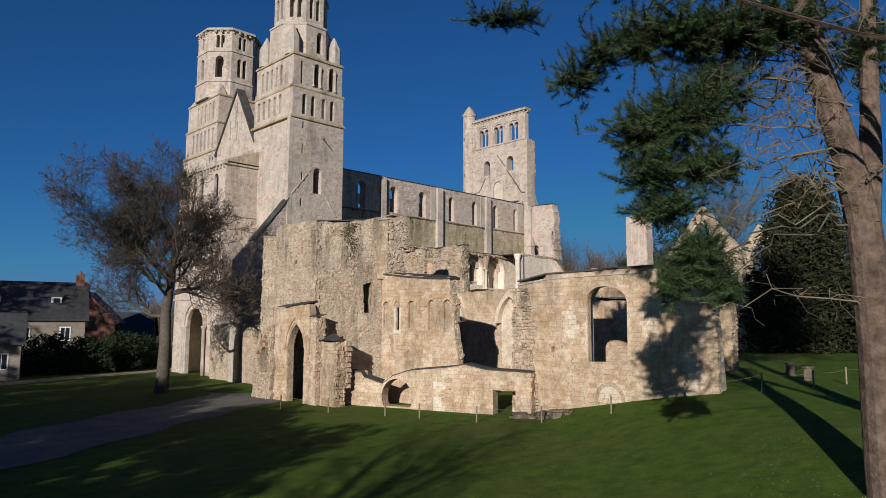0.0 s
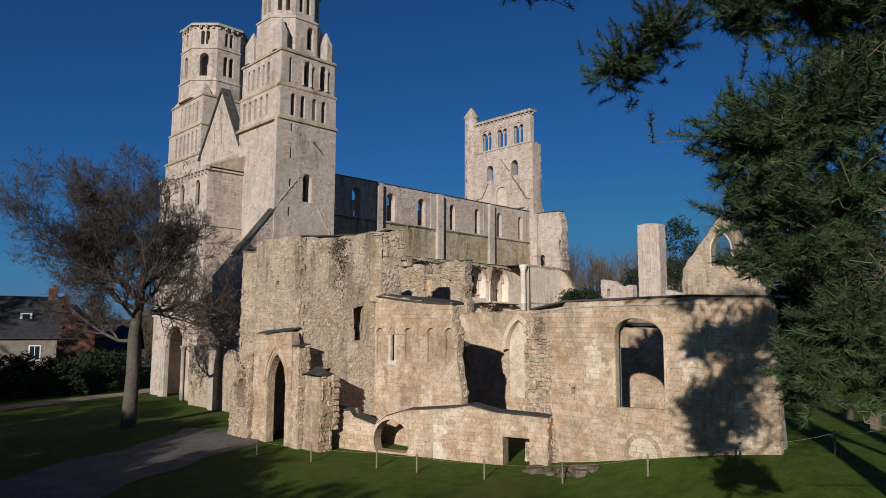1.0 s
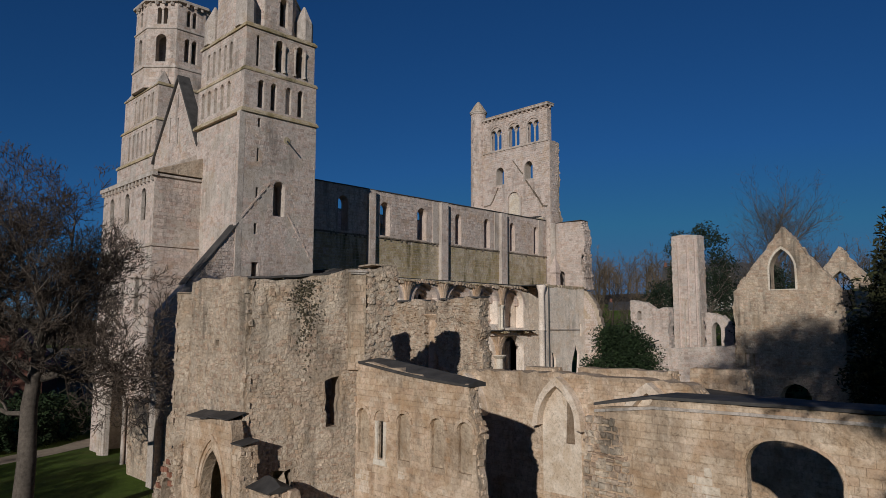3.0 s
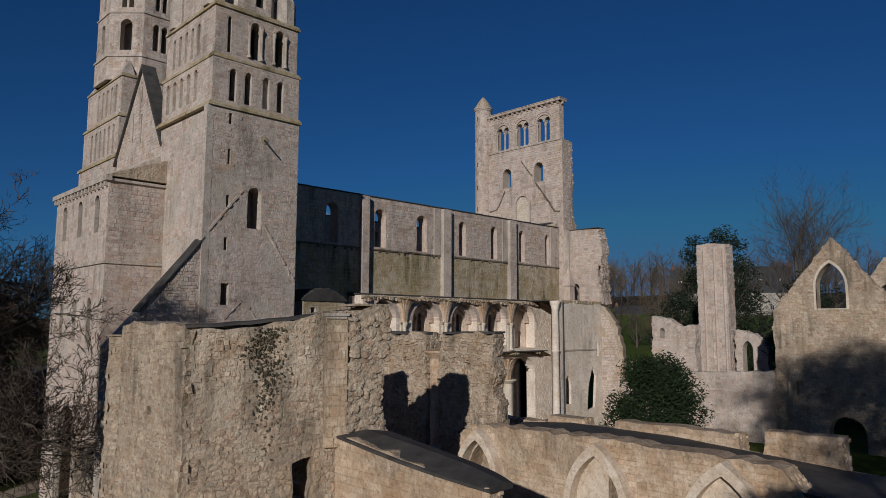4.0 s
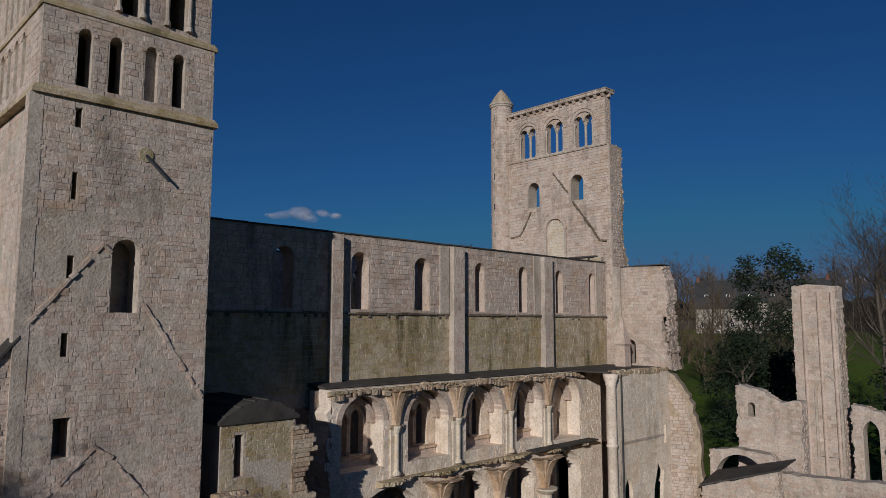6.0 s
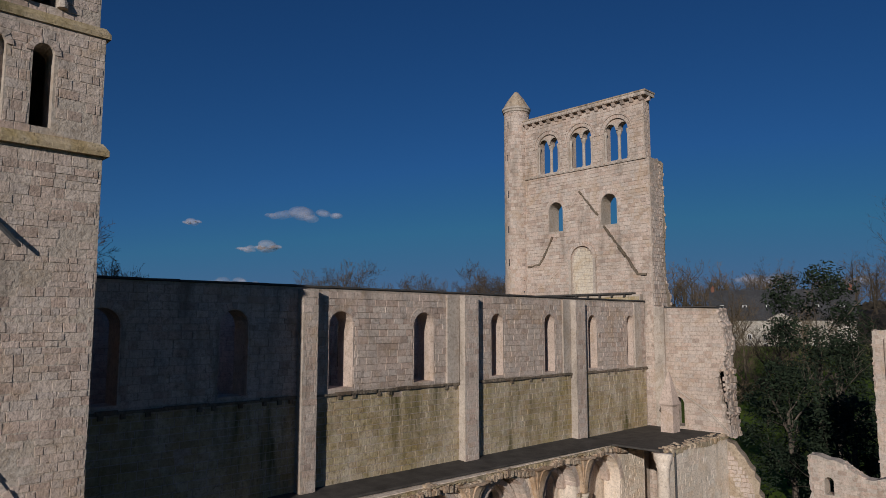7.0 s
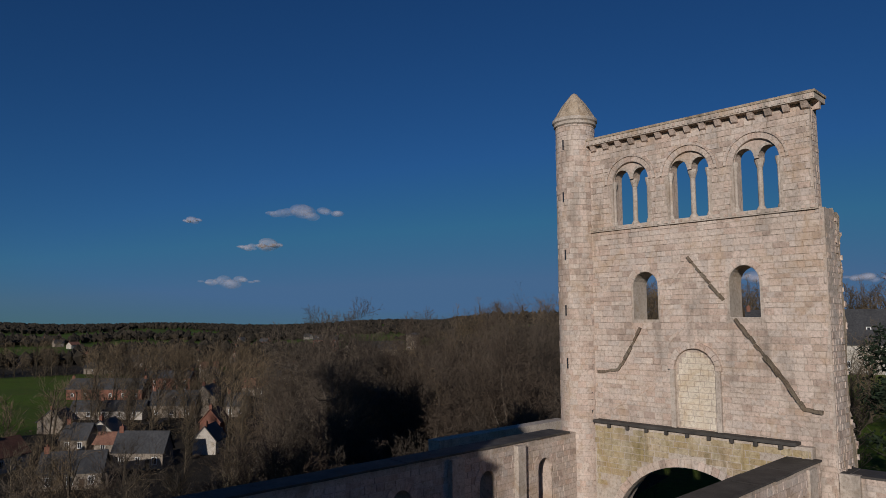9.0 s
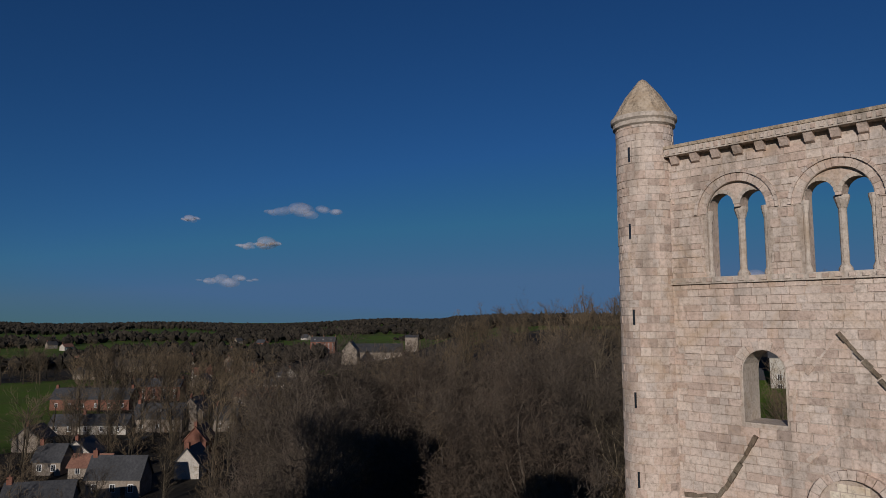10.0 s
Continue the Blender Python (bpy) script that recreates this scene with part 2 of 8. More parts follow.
class Geo:
    """Gathers vertices and faces of one mesh."""

    def __init__(self):
        self.v, self.f = [], []

    def add(self, verts, faces):
        k = len(self.v)
        self.v.extend(verts)
        self.f.extend(tuple(i + k for i in f) for f in faces)
        return self

    def hexa(self, p, closed=True):
        """Eight corners: four below, four above, both anticlockwise."""
        f = [(0, 1, 5, 4), (1, 2, 6, 5), (2, 3, 7, 6), (3, 0, 4, 7), (4, 5, 6, 7)]
        return self.add(p, f + [(3, 2, 1, 0)] if closed else f)

    def box(self, x0, x1, y0, y1, z0, z1):
        return self.hexa([(x0, y0, z0), (x1, y0, z0), (x1, y1, z0), (x0, y1, z0), (x0, y0, z1), (x1, y0, z1), (x1, y1, z1), (x0, y1, z1)])

    def loft(self, rings, caps=True):
        """Skins rings of equal length."""
        n, k = len(rings[0]), len(self.v)
        for r in rings:
            self.v.extend(r)
        for j in range(len(rings) - 1):
            for i in range(n):
                a, b = k + j * n + i, k + j * n + (i + 1) % n
                self.f.append((a, b, b + n, a + n))
        if caps:
            self.f.append(tuple(k + i for i in reversed(range(n))))
            self.f.append(tuple(k + (len(rings) - 1) * n + i for i in range(n)))
        return self

    def ring(self, cx, cy, r, z, n, turn=0.0):
        return [(cx + r * math.cos(turn + 2 * math.pi * i / n), cy + r * math.sin(turn + 2 * math.pi * i / n), z) for i in range(n)]

    def lathe(self, cx, cy, profile, n=24, turn=0.0):
        return self.loft([self.ring(cx, cy, r, z, n, turn) for r, z in profile])

    def mesh(self, name, mat, smooth=False):
        me = bpy.data.meshes.new(name)
        me.from_pydata(self.v, [], self.f)
        me.materials.append(MATS[mat])
        if smooth:
            me.shade_smooth()
        return me


def part(name, geo, mat, parent=None, label="", kind="", smooth=False):
    """One mesh object, under a thing or under a part."""
    ob = new(name, geo.mesh(name, mat, smooth) if isinstance(geo, Geo) else geo)
    ob.parent = parent
    if parent is not None and parent.location.length > 0:
        ob.matrix_parent_inverse = Matrix.Translation(parent.location).inverted()
    return tagged(ob, label, kind=kind)


def thing(name, label, category, at=(0, 0, 0), group="", kind=""):
    ob = new(name)
    ob.location = at
    ob.empty_display_size = 0.5
    return tagged(ob, label, category, group, kind)


class Face:
    """A wall's face: u runs along it, d comes out of it, z is up."""

    def __init__(self, a, b, out):
        d = Vector((b[0] - a[0], b[1] - a[1]))
        self.length = d.length
        self.a, self.dir, self.n = Vector(a), d.normalized(), Vector(out).normalized()
        # the outward side at a right angle to the run
        side = Vector((self.dir.y, -self.dir.x))
        self.n = side if side.dot(self.n) > 0 else -side

    def p(self, u, d, z):
        return (self.a.x + u * self.dir.x + d * self.n.x, self.a.y + u * self.dir.y + d * self.n.y, z)


def south(y):
    return Face((0, y), (1, y), (0, -1))


def north(y):
    return Face((0, y), (1, y), (0, 1))


def west(x):
    return Face((x, 0), (x, 1), (-1, 0))


def east(x):
    return Face((x, 0), (x, 1), (1, 0))


def rect(u0, u1, z0, z1):
    return [(u0, z0), (u1, z0), (u1, z1), (u0, z1)]


def arch(u0, u1, z0, z1, n=10, pointed=False):
    """A loop with an arched head; z1 is the crown."""
    w, c = u1 - u0, (u0 + u1) / 2
    if pointed:
        h = w * 0.866
        right = [(u0 + w * math.cos(a), z1 - h + w * math.sin(a)) for a in np.linspace(0, math.pi / 3, n // 2 + 1)]
        left = [(2 * c - u, z) for u, z in reversed(right[:-1])]
        head = right + left
    else:
        head = [(c + w / 2 * math.cos(a), z1 - w / 2 + w / 2 * math.sin(a)) for a in np.linspace(0, math.pi, n + 1)]
    return [(u0, z0), (u1, z0)] + head


def jagged(points, step=0.45, amp=0.18, seed=1, keep=()):
    """Breaks the straight runs of an outline into an uneven edge; runs at or below keep[0] stay straight."""
    rng, out = random.Random(seed), []
    for (a, b) in zip(points, points[1:] + points[:1]):
        out.append(a)
        n = int(math.hypot(b[0] - a[0], b[1] - a[1]) / step)
        if keep and a[1] <= keep[0] and b[1] <= keep[0]:
            continue
        for i in range(1, n):
            t = i / n
            out.append((a[0] + (b[0] - a[0]) * t + rng.uniform(-amp, amp), a[1] + (b[1] - a[1]) * t + rng.uniform(-amp, amp)))
    return out


def slab(geo, face, outer, holes=(), thick=1.0, front=0.0):
    """A wall with its openings cut through: both faces, the ends and the reveals."""
    loops = [list(outer)] + [list(h) for h in holes]
    flat = [p for lp in loops for p in lp]
    tris = tessellate_polygon([[Vector((u, z, 0)) for u, z in lp] for lp in loops])
    k, n = len(geo.v), len(flat)
    geo.v.extend(face.p(u, front, z) for u, z in flat)
    geo.v.extend(face.p(u, front - thick, z) for u, z in flat)
    geo.f.extend((k + a, k + b, k + c) for a, b, c in tris)
    geo.f.extend((k + n + a, k + n + c, k + n + b) for a, b, c in tris)
    s = k
    for lp in loops:
        m = len(lp)
        geo.f.extend((s + i, s + (i + 1) % m, s + n + (i + 1) % m, s + n + i) for i in range(m))
        s += m
    return geo


def inside(px, pz, loop):
    lp = np.array(loop)
    x0, z0 = lp[:, 0], lp[:, 1]
    x1, z1 = np.roll(x0, -1), np.roll(z0, -1)
    px, pz = px[..., None], pz[..., None]
    dz = np.where(np.abs(z1 - z0) < 1e-9, 1e-9, z1 - z0)
    cross = ((z0 > pz) != (z1 > pz)) & (px < (x1 - x0) * (pz - z0) / dz + x0)
    return cross.sum(-1) % 2 == 1


def courses(outer, holes, height, length, seed, uneven=0.0):
    """Rectangles of masonry that lie within a wall's outline and outside its openings: rows of u0, u1, z0, z1."""
    rng = np.random.default_rng(seed)
    o = np.array(outer)
    rows, z = [], o[:, 1].min()
    while z < o[:, 1].max():
        h = rng.uniform(*height)
        u = o[:, 0].min() - rng.uniform(0, length[1])
        while u < o[:, 0].max():
            ln = rng.uniform(*length)
            rows.append((u, u + ln, z + rng.uniform(-uneven, uneven), z + h + rng.uniform(-uneven, uneven)))
            u += ln
        z += h
    r = np.array(rows)

    def good(r):
        ok = np.ones(len(r), bool)
        for fu, fz in ((.04, .06), (.96, .06), (.04, .94), (.96, .94), (.5, .5), (.5, .05), (.5, .95), (.04, .5), (.96, .5)):
            px, pz = r[:, 0] + (r[:, 1] - r[:, 0]) * fu, r[:, 2] + (r[:, 3] - r[:, 2]) * fz
            ok &= inside(px, pz, outer)
            for h in holes:
                ok &= ~inside(px, pz, h)
        return ok
    ok = good(r)
    bad, out = r[~ok], [r[ok]]
    for _ in range(2):
        if not len(bad):
            break
        m = (bad[:, 0] + bad[:, 1]) / 2
        halves = np.vstack([np.c_[bad[:, 0], m, bad[:, 2:]], np.c_[m, bad[:, 1], bad[:, 2:]]])
        ok = good(halves)
        out.append(halves[ok])
        bad = halves[~ok]
    r = np.vstack(out)
    return r[(r[:, 1] - r[:, 0]) > 0.07]


def lay(geo, face, rows, proud=(0.01, 0.04), gap=0.012, edge=0.012, seed=3, front=0.0, jitter=0.0):
    """Lays one stone on each rectangle: a front with worn edges that stands proud of the wall."""
    rng = random.Random(seed)
    f = [(0, 1, 5, 4), (1, 2, 6, 5), (2, 3, 7, 6), (3, 0, 4, 7), (4, 5, 6, 7)]
    for u0, u1, z0, z1 in rows:
        d = front + rng.uniform(*proud)
        j = [rng.uniform(-jitter, jitter) for _ in range(8)]
        q = [(u0 + gap + j[0], z0 + gap + j[1]), (u1 - gap + j[2], z0 + gap + j[3]), (u1 - gap + j[4], z1 - gap + j[5]), (u0 + gap + j[6], z1 - gap + j[7])]
        cu, cz = (u0 + u1) / 2, (z0 + z1) / 2
        fu, fz = 1 - 2 * edge / (u1 - u0), 1 - 2 * edge / (z1 - z0)
        geo.add([face.p(u, front - 0.03, z) for u, z in q] + [face.p(cu + (u - cu) * fu, d + rng.uniform(-0.3, 0.3) * (proud[1] - proud[0]), cz + (z - cz) * fz) for u, z in q], f)
    return geo


UNIT = {}


def stone_unit(mat, k):
    """A worn stone of unit size on the wall's face, shared by many pieces."""
    if (mat, k) not in UNIT:
        rng, g = random.Random(k), Geo()
        e = (lambda: rng.uniform(0.02, 0.2)) if mat.startswith("rubble") else (lambda: rng.uniform(0.015, 0.05))
        q = [(-.5, -.5), (.5, -.5), (.5, .5), (-.5, .5)]
        if mat.startswith("rubble"):  # eight-sided, with a rounded front
            q = [(-.5, -.2), (-.28, -.5), (.25, -.5), (.5, -.25), (.5, .22), (.3, .5), (-.22, .5), (-.5, .26)]
            q = [(x + rng.uniform(-0.07, 0.07), z + rng.uniform(-0.07, 0.07)) for x, z in q]
        m = len(q)
        g.loft([[(x, 1, z) for x, z in q], [(x, 0.22, z) for x, z in q], [(x * (1 - e() * 1.6), 0, z * (1 - e() * 1.6)) for x, z in q]], False)
        g.f.append(tuple(2 * m + i for i in range(m)))
        UNIT[mat, k] = g.mesh("stone", mat)
    return UNIT[mat, k]


PIECES = []


def lay_pieces(parent, face, rows, mat, proud=(0.02, 0.05), gap=0.012, seed=5, front=0.0):
    """Keeps stones that stand as objects of their own; they are set at the end of the file."""
    PIECES.append((parent, face, rows, mat, proud, gap, seed, front))


def set_pieces():
    for parent, face, rows, mat, proud, gap, seed, front in PIECES:
        rng = random.Random(seed)
        turn = math.atan2(face.dir.y, face.dir.x)
        flip = Vector((face.dir.y, -face.dir.x)).dot(face.n) < 0
        for u0, u1, z0, z1 in rows:
            ob = new("stone", stone_unit(mat, rng.randrange(12)))
            d = rng.uniform(*proud)
            ob.parent = parent
            at = face.p((u0 + u1) / 2, front + d, (z0 + z1) / 2)
            s = Matrix.Diagonal((u1 - u0 - gap, 0.06 + d, z1 - z0 - gap, 1))
            ob.matrix_parent_inverse = Matrix.Translation(parent.location).inverted()
            ob.matrix_basis = Matrix.Translation(at) @ Matrix.Rotation(turn + (math.pi if flip else 0), 4, "Z") @ s


def split_rows(rows, u0, u1, z0, z1, most=300):
    """The stones of a stretch, and the rest."""
    m = (rows[:, 0] >= u0) & (rows[:, 1] <= u1) & (rows[:, 2] >= z0) & (rows[:, 3] <= z1)
    near = np.flatnonzero(m)[:most]
    keep = np.ones(len(rows), bool)
    keep[near] = False
    return rows[near], rows[keep]


def arch_ring(geo, face, u0, u1, spring, width=0.35, proud=0.05, n=15, front=0.0, depth=0.1, seed=1):
    """Wedge stones round an arch of the span u0 to u1."""
    rng = random.Random(seed)
    c, r = (u0 + u1) / 2, (u1 - u0) / 2
    for i in range(n):
        a0, a1 = math.pi * (i + 0.03) / n, math.pi * (i + 0.97) / n
        d = front + proud + rng.uniform(-0.01, 0.01)
        ro = r + width * rng.uniform(0.95, 1.05)
        q = [(c + k * math.cos(a), spring + k * math.sin(a)) for k, a in ((r, a0), (ro, a0), (ro, a1), (r, a1))]
        geo.hexa([face.p(u, front - depth, z) for u, z in q] + [face.p(u, d, z) for u, z in q])
    return geo


def band(geo, face, u0, u1, z0, z1, out, back=0.1):
    """A string course, strip or block on a wall's face."""
    q = [(u0, z0), (u1, z0), (u1, z1), (u0, z1)]
    return geo.hexa([face.p(u, -back, z) for u, z in q] + [face.p(u, out, z) for u, z in q])


def bar(geo, face, a, b, w, out, back=0.05, drop=0.0):
    """A sloping strip on a wall's face from a to b."""
    d = Vector((b[0] - a[0], b[1] - a[1])).normalized()
    s = Vector((-d.y, d.x)) * w / 2
    q = [(a[0] - s.x, a[1] - s.y), (b[0] - s.x, b[1] - s.y), (b[0] + s.x, b[1] + s.y), (a[0] + s.x, a[1] + s.y)]
    return geo.hexa([face.p(u, -back, z) for u, z in q] + [face.p(u, out, z) for u, z in q])


def column(face, u, d, z0, z1, r=0.14, n=10):
    x, y, _ = face.p(u, d, 0)
    g = Geo()
    g.lathe(x, y, [(r * 1.7, z0), (r * 1.7, z0 + 0.12), (r * 1.25, z0 + 0.22), (r, z0 + 0.26), (r, z1 - 0.45), (r * 1.15, z1 - 0.42), (r * 1.9, z1 - 0.1), (r * 1.9, z1)], n)
    return g


def stones(parent, face, outer, holes, mat, height=(0.24, 0.32), length=(0.35, 0.7), seed=1, proud=(0.005, 0.03), gap=0.01, front=0.0, near=None, jitter=0.0, uneven=0.0, edge=0.012, bare=0.3):
    """The masonry skin of a wall: a near stretch as single stones, the rest joined."""
    rows = courses(outer, holes, height, length, seed, uneven)
    keep = [noise.noise(Vector(((r[0] + r[1]) * 0.22, (r[2] + r[3]) * 0.3, seed * 7.3))) * 0.5 + 0.5 + 0.16 * noise.noise(Vector((r[0] * 2, r[2] * 3, seed))) > bare for r in rows]
    rows = rows[np.array(keep)]  # worn patches show the smooth core
    if near:
        pick, rows = split_rows(rows, *near)
        lay_pieces(parent, face, pick, mat + "_single", (proud[0] + 0.01, proud[1] + 0.01), gap, seed, front)
    return part("masonry", lay(Geo(), face, rows, proud, gap, edge, seed, front, jitter), mat, parent, kind="stuff")


def smooth_step(a, b, x):
    t = min(1, max(0, (x - a) / (b - a)))
    return t * t * (3 - 2 * t)


def ground_z(x, y):
    """The lie of the land."""
    s = 0.713 * x - 0.701 * y
    z = -0.9 + 2.5 * smooth_step(3, 17, s) + 0.6 * smooth_step(17, 60, s)
    z += 28 * smooth_step(120, 430, 0.92 * x + 0.3 * y) * smooth_step(-70, 50, s)
    r = math.hypot(x, y)
    a = math.atan2(y, x)
    z += -2.2 * smooth_step(100, 200, y - 0.3 * x)
    z += smooth_step(600, 2000, r) * (20 + 7 * math.sin(a * 9 + 1) + 5 * math.sin(a * 23)) * (1 - smooth_step(-70, 50, s) * 0.8)
    z += 0.35 * noise.noise(Vector((x * 0.03, y * 0.03, 0))) * smooth_step(60, 140, r)
    return z



def in_field(x, y):
    """The open meadow at the village's edge."""
    b, r = math.degrees(math.atan2(x - 63, y - 70)), math.hypot(x - 63, y - 70)
    return b < 15.2 - 2.5 * math.sin(r * 0.012) and 235 < r < 480


# ---- the ground ----
def build_ground():
    g = Geo()
    xs = sorted({*np.arange(-60, 150.1, 2.5).round(2), *np.geomspace(150, 4200, 34).round(1), *(-np.geomspace(60, 4200, 34)).round(1)})
    ys = sorted({*np.arange(-60, 150.1, 2.5).round(2), *np.geomspace(150, 4200, 34).round(1), *(-np.geomspace(60, 4200, 34)).round(1)})
    n = len(ys)
    g.v = [(x, y, ground_z(x, y)) for x in xs for y in ys]
    g.f = [(i * n + j, (i + 1) * n + j, (i + 1) * n + j + 1, i * n + j + 1) for i in range(len(xs) - 1) for j in range(n - 1)]
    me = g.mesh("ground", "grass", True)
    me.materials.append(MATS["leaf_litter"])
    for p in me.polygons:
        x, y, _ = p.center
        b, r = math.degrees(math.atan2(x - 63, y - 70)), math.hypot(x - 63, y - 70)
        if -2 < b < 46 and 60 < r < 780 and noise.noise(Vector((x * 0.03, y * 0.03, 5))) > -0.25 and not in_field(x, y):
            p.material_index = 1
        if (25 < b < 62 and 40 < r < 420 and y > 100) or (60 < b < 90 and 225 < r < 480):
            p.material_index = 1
    ob = part("ground", me, "grass", None, "mown green lawn and meadows with dry patches", "structure", True)
    tagged(ob, category="lawn")
    return ob


def ribbon(points, width, lift=0.03):
    """A strip that follows the ground."""
    g, pts = Geo(), []
    for a, b in zip(points, points[1:]):
        k = max(1, int(math.hypot(b[0] - a[0], b[1] - a[1]) / 1.5))
        pts += [(a[0] + (b[0] - a[0]) * i / k, a[1] + (b[1] - a[1]) * i / k) for i in range(k)]
    pts.append(points[-1])
    across = 5
    for i, (x, y) in enumerate(pts):
        a, b = pts[max(0, i - 1)], pts[min(len(pts) - 1, i + 1)]
        d = Vector((b[0] - a[0], b[1] - a[1])).normalized()
        w = width * (1 + 0.08 * math.sin(i * 1.3))
        for j in range(across):
            o = (j / (across - 1) - 0.5) * w
            px, py = x - d.y * o, y + d.x * o
            g.v.append((px, py, ground_z(px, py) + lift))
    g.f = [(i * across + j, i * across + j + 1, (i + 1) * across + j + 1, (i + 1) * across + j) for i in range(len(pts) - 1) for j in range(across - 1)]
    return g


build_ground()
GZ = -0.9
BASE = -1.6

# ---- south-west tower ----
TX0, TX1, TY0, TY1 = 40.9, 47.9, 65.8, 74.5


def tower_shaft(tower, x0, x1, y0, y1, top, s_holes, w_holes, seed, w_from=None):
    s_out, w_out = rect(x0, x1, BASE, top), rect(y0, y1, BASE, top)
    part("shaft_wall", slab(Geo(), south(y0), s_out, s_holes, 1.2), "limestone_core", tower)
    part("shaft_wall", slab(Geo(), west(x0), rect(y0 + 1.2, y1, BASE, top), w_holes, 1.2), "limestone_core", tower)
    part("shaft_wall", slab(Geo(), east(x1), rect(y0 + 1.2, y1, BASE, top), [], 1.2), "limestone_core", tower)
    part("shaft_wall", slab(Geo(), north(y1), rect(x0 + 1.2, x1 - 1.2, BASE, top), [], 1.2), "limestone_core", tower)
    part("tower_floor", Geo().box(x0 + 1.25, x1 - 1.25, y0 + 1.25, y1 - 1.25, top - 0.5, top - 0.05), "limestone_core", tower)
    stones(tower, south(y0), s_out, s_holes, "limestone", (0.16, 0.32), (0.2, 0.55), seed, (0.002, 0.022), 0.005, jitter=0.012, uneven=0.012, bare=0.36)
    stones(tower, west(x0), w_out, w_holes, "limestone", (0.24, 0.34), (0.3, 0.7), seed + 1, (0.001, 0.012), 0.005, bare=0.4)
    stones(tower, east(x1), w_out, [], "limestone", (0.24, 0.34), (0.4, 0.8), seed + 2, (0.004, 0.018), 0.007)


def stage(tower, x0, x1, y0, y1, z0, z1, s_holes, w_holes, seed, deep=0.9):
    """One storey of the tower's upper part, with open and blind arches."""
    core = Geo()
    slab(core, south(y0), rect(x0, x1, z0, z1), s_holes, deep)
    slab(core, west(x0), rect(y0 + deep, y1, z0, z1), w_holes, deep)
    slab(core, east(x1), rect(y0 + deep, y1, z0, z1), [], deep)
    slab(core, north(y1), rect(x0 + deep, x1 - deep, z0, z1), [], deep)
    core.box(x0 + 0.3, x1 - 0.3, y0 + 0.3, y1 - 0.3, z1 - 0.3, z1 - 0.02)
    part("storey", core, "limestone_core", tower)
    stones(tower, south(y0), rect(x0, x1, z0, z1), s_holes, "limestone", (0.24, 0.32), (0.3, 0.6), seed, (0.004, 0.02), 0.007)
    stones(tower, west(x0), rect(y0, y1, z0, z1), w_holes, "limestone", (0.24, 0.32), (0.3, 0.6), seed + 1, (0.004, 0.02), 0.007)


def string_course(tower, x0, x1, y0, y1, z, h=0.25, out=0.2, name="string_course"):
    g = Geo()
    g.box(x0 - out, x1 + out, y0 - out, y1 + out, z, z + h * 0.55)
    g.hexa([(x0 - out, y0 - out, z + h * 0.55), (x1 + out, y0 - out, z + h * 0.55), (x1 + out, y1 + out, z + h * 0.55), (x0 - out, y1 + out, z + h * 0.55),
            (x0, y0, z + h * 1.3), (x1, y0, z + h * 1.3), (x1, y1, z + h * 1.3), (x0, y1, z + h * 1.3)])
    part(name, g, "stained", tower, "weathered moulded stone course with moss")


def octagon(tower, cx, cy, r, z0, z1, win, seed, wall=0.8):
    """An eight-sided storey; win maps a side to its openings as (offset, width, z0, z1)."""
    core, skin = Geo(), Geo()
    pts = [(cx + r * math.cos(math.pi / 8 + i * math.pi / 4), cy + r * math.sin(math.pi / 8 + i * math.pi / 4)) for i in range(8)]
    for i in range(8):
        a, b = pts[i], pts[(i + 1) % 8]
        mid = ((a[0] + b[0]) / 2 - cx, (a[1] + b[1]) / 2 - cy)
        f = Face(a, b, mid)
        holes = [arch(f.length / 2 + o - w / 2, f.length / 2 + o + w / 2, a0, a1) for o, w, a0, a1 in win.get(i, ())]
        outer = rect(0, f.length, z0, z1)
        part("side_wall", slab(Geo(), f, outer, holes, wall), "limestone_core", tower)
        lay(skin, f, courses(outer, holes, (0.24, 0.34), (0.3, 0.62), seed + i), (0.004, 0.02), 0.007, 0.012, seed + i)
        for o, w, a0, a1 in win.get(i, ()):
            arch_ring(skin, f, f.length / 2 + o - w / 2, f.length / 2 + o + w / 2, a1 - w / 2, 0.16, 0.05, 9)
    core.add([(x, y, z1 - 0.1) for x, y in pts], [tuple(range(8))])
    part("floor_slab", core, "limestone_core", tower)
    part("masonry", skin, "limestone", tower, kind="stuff")


def oct_band(tower, cx, cy, r, z, h=0.25, out=0.18, slope=0.0, name="string_course"):
    g = Geo()
    t = math.pi / 8
    g.lathe(cx, cy, [(r - 0.1, z - 0.05), (r + out, z), (r + out, z + h * 0.6), (r + out * 0.4, z + h), (r - 0.15 - slope, z + h + slope)], 8, t)
    part(name, g, "limestone_core", tower)


tower = thing("church_tower", "tall pale limestone west tower, square below, eight-sided above", "church tower", (44.4, 70.1, GZ), "west towers")
s_win = [arch(43.8, 44.9, 19.9, 22.9), rect(42.15, 42.4, 27.2, 28.0), rect(42.15, 42.35, 24.3, 25.4), rect(42.15, 42.4, 21.2, 22.1), rect(42.1, 42.35, 18.2, 19.1), rect(42.0, 42.6, 14.4, 15.9), rect(42.15, 42.45, 11.9, 12.6)]
tower_shaft(tower, TX0, TX1, TY0, TY1, 28.4, s_win, [], 11)
dark = Geo()
for u0, u1, z0, z1 in ((43.6, 45.1, 19.6, 23.1), (41.9, 43.2, 11.5, 28.1)):
    band(dark, south(TY0 + 1.6), u0, u1, z0, z1, 0.05)
part("inner_wall", dark, "limestone_core", tower)
g = Geo()
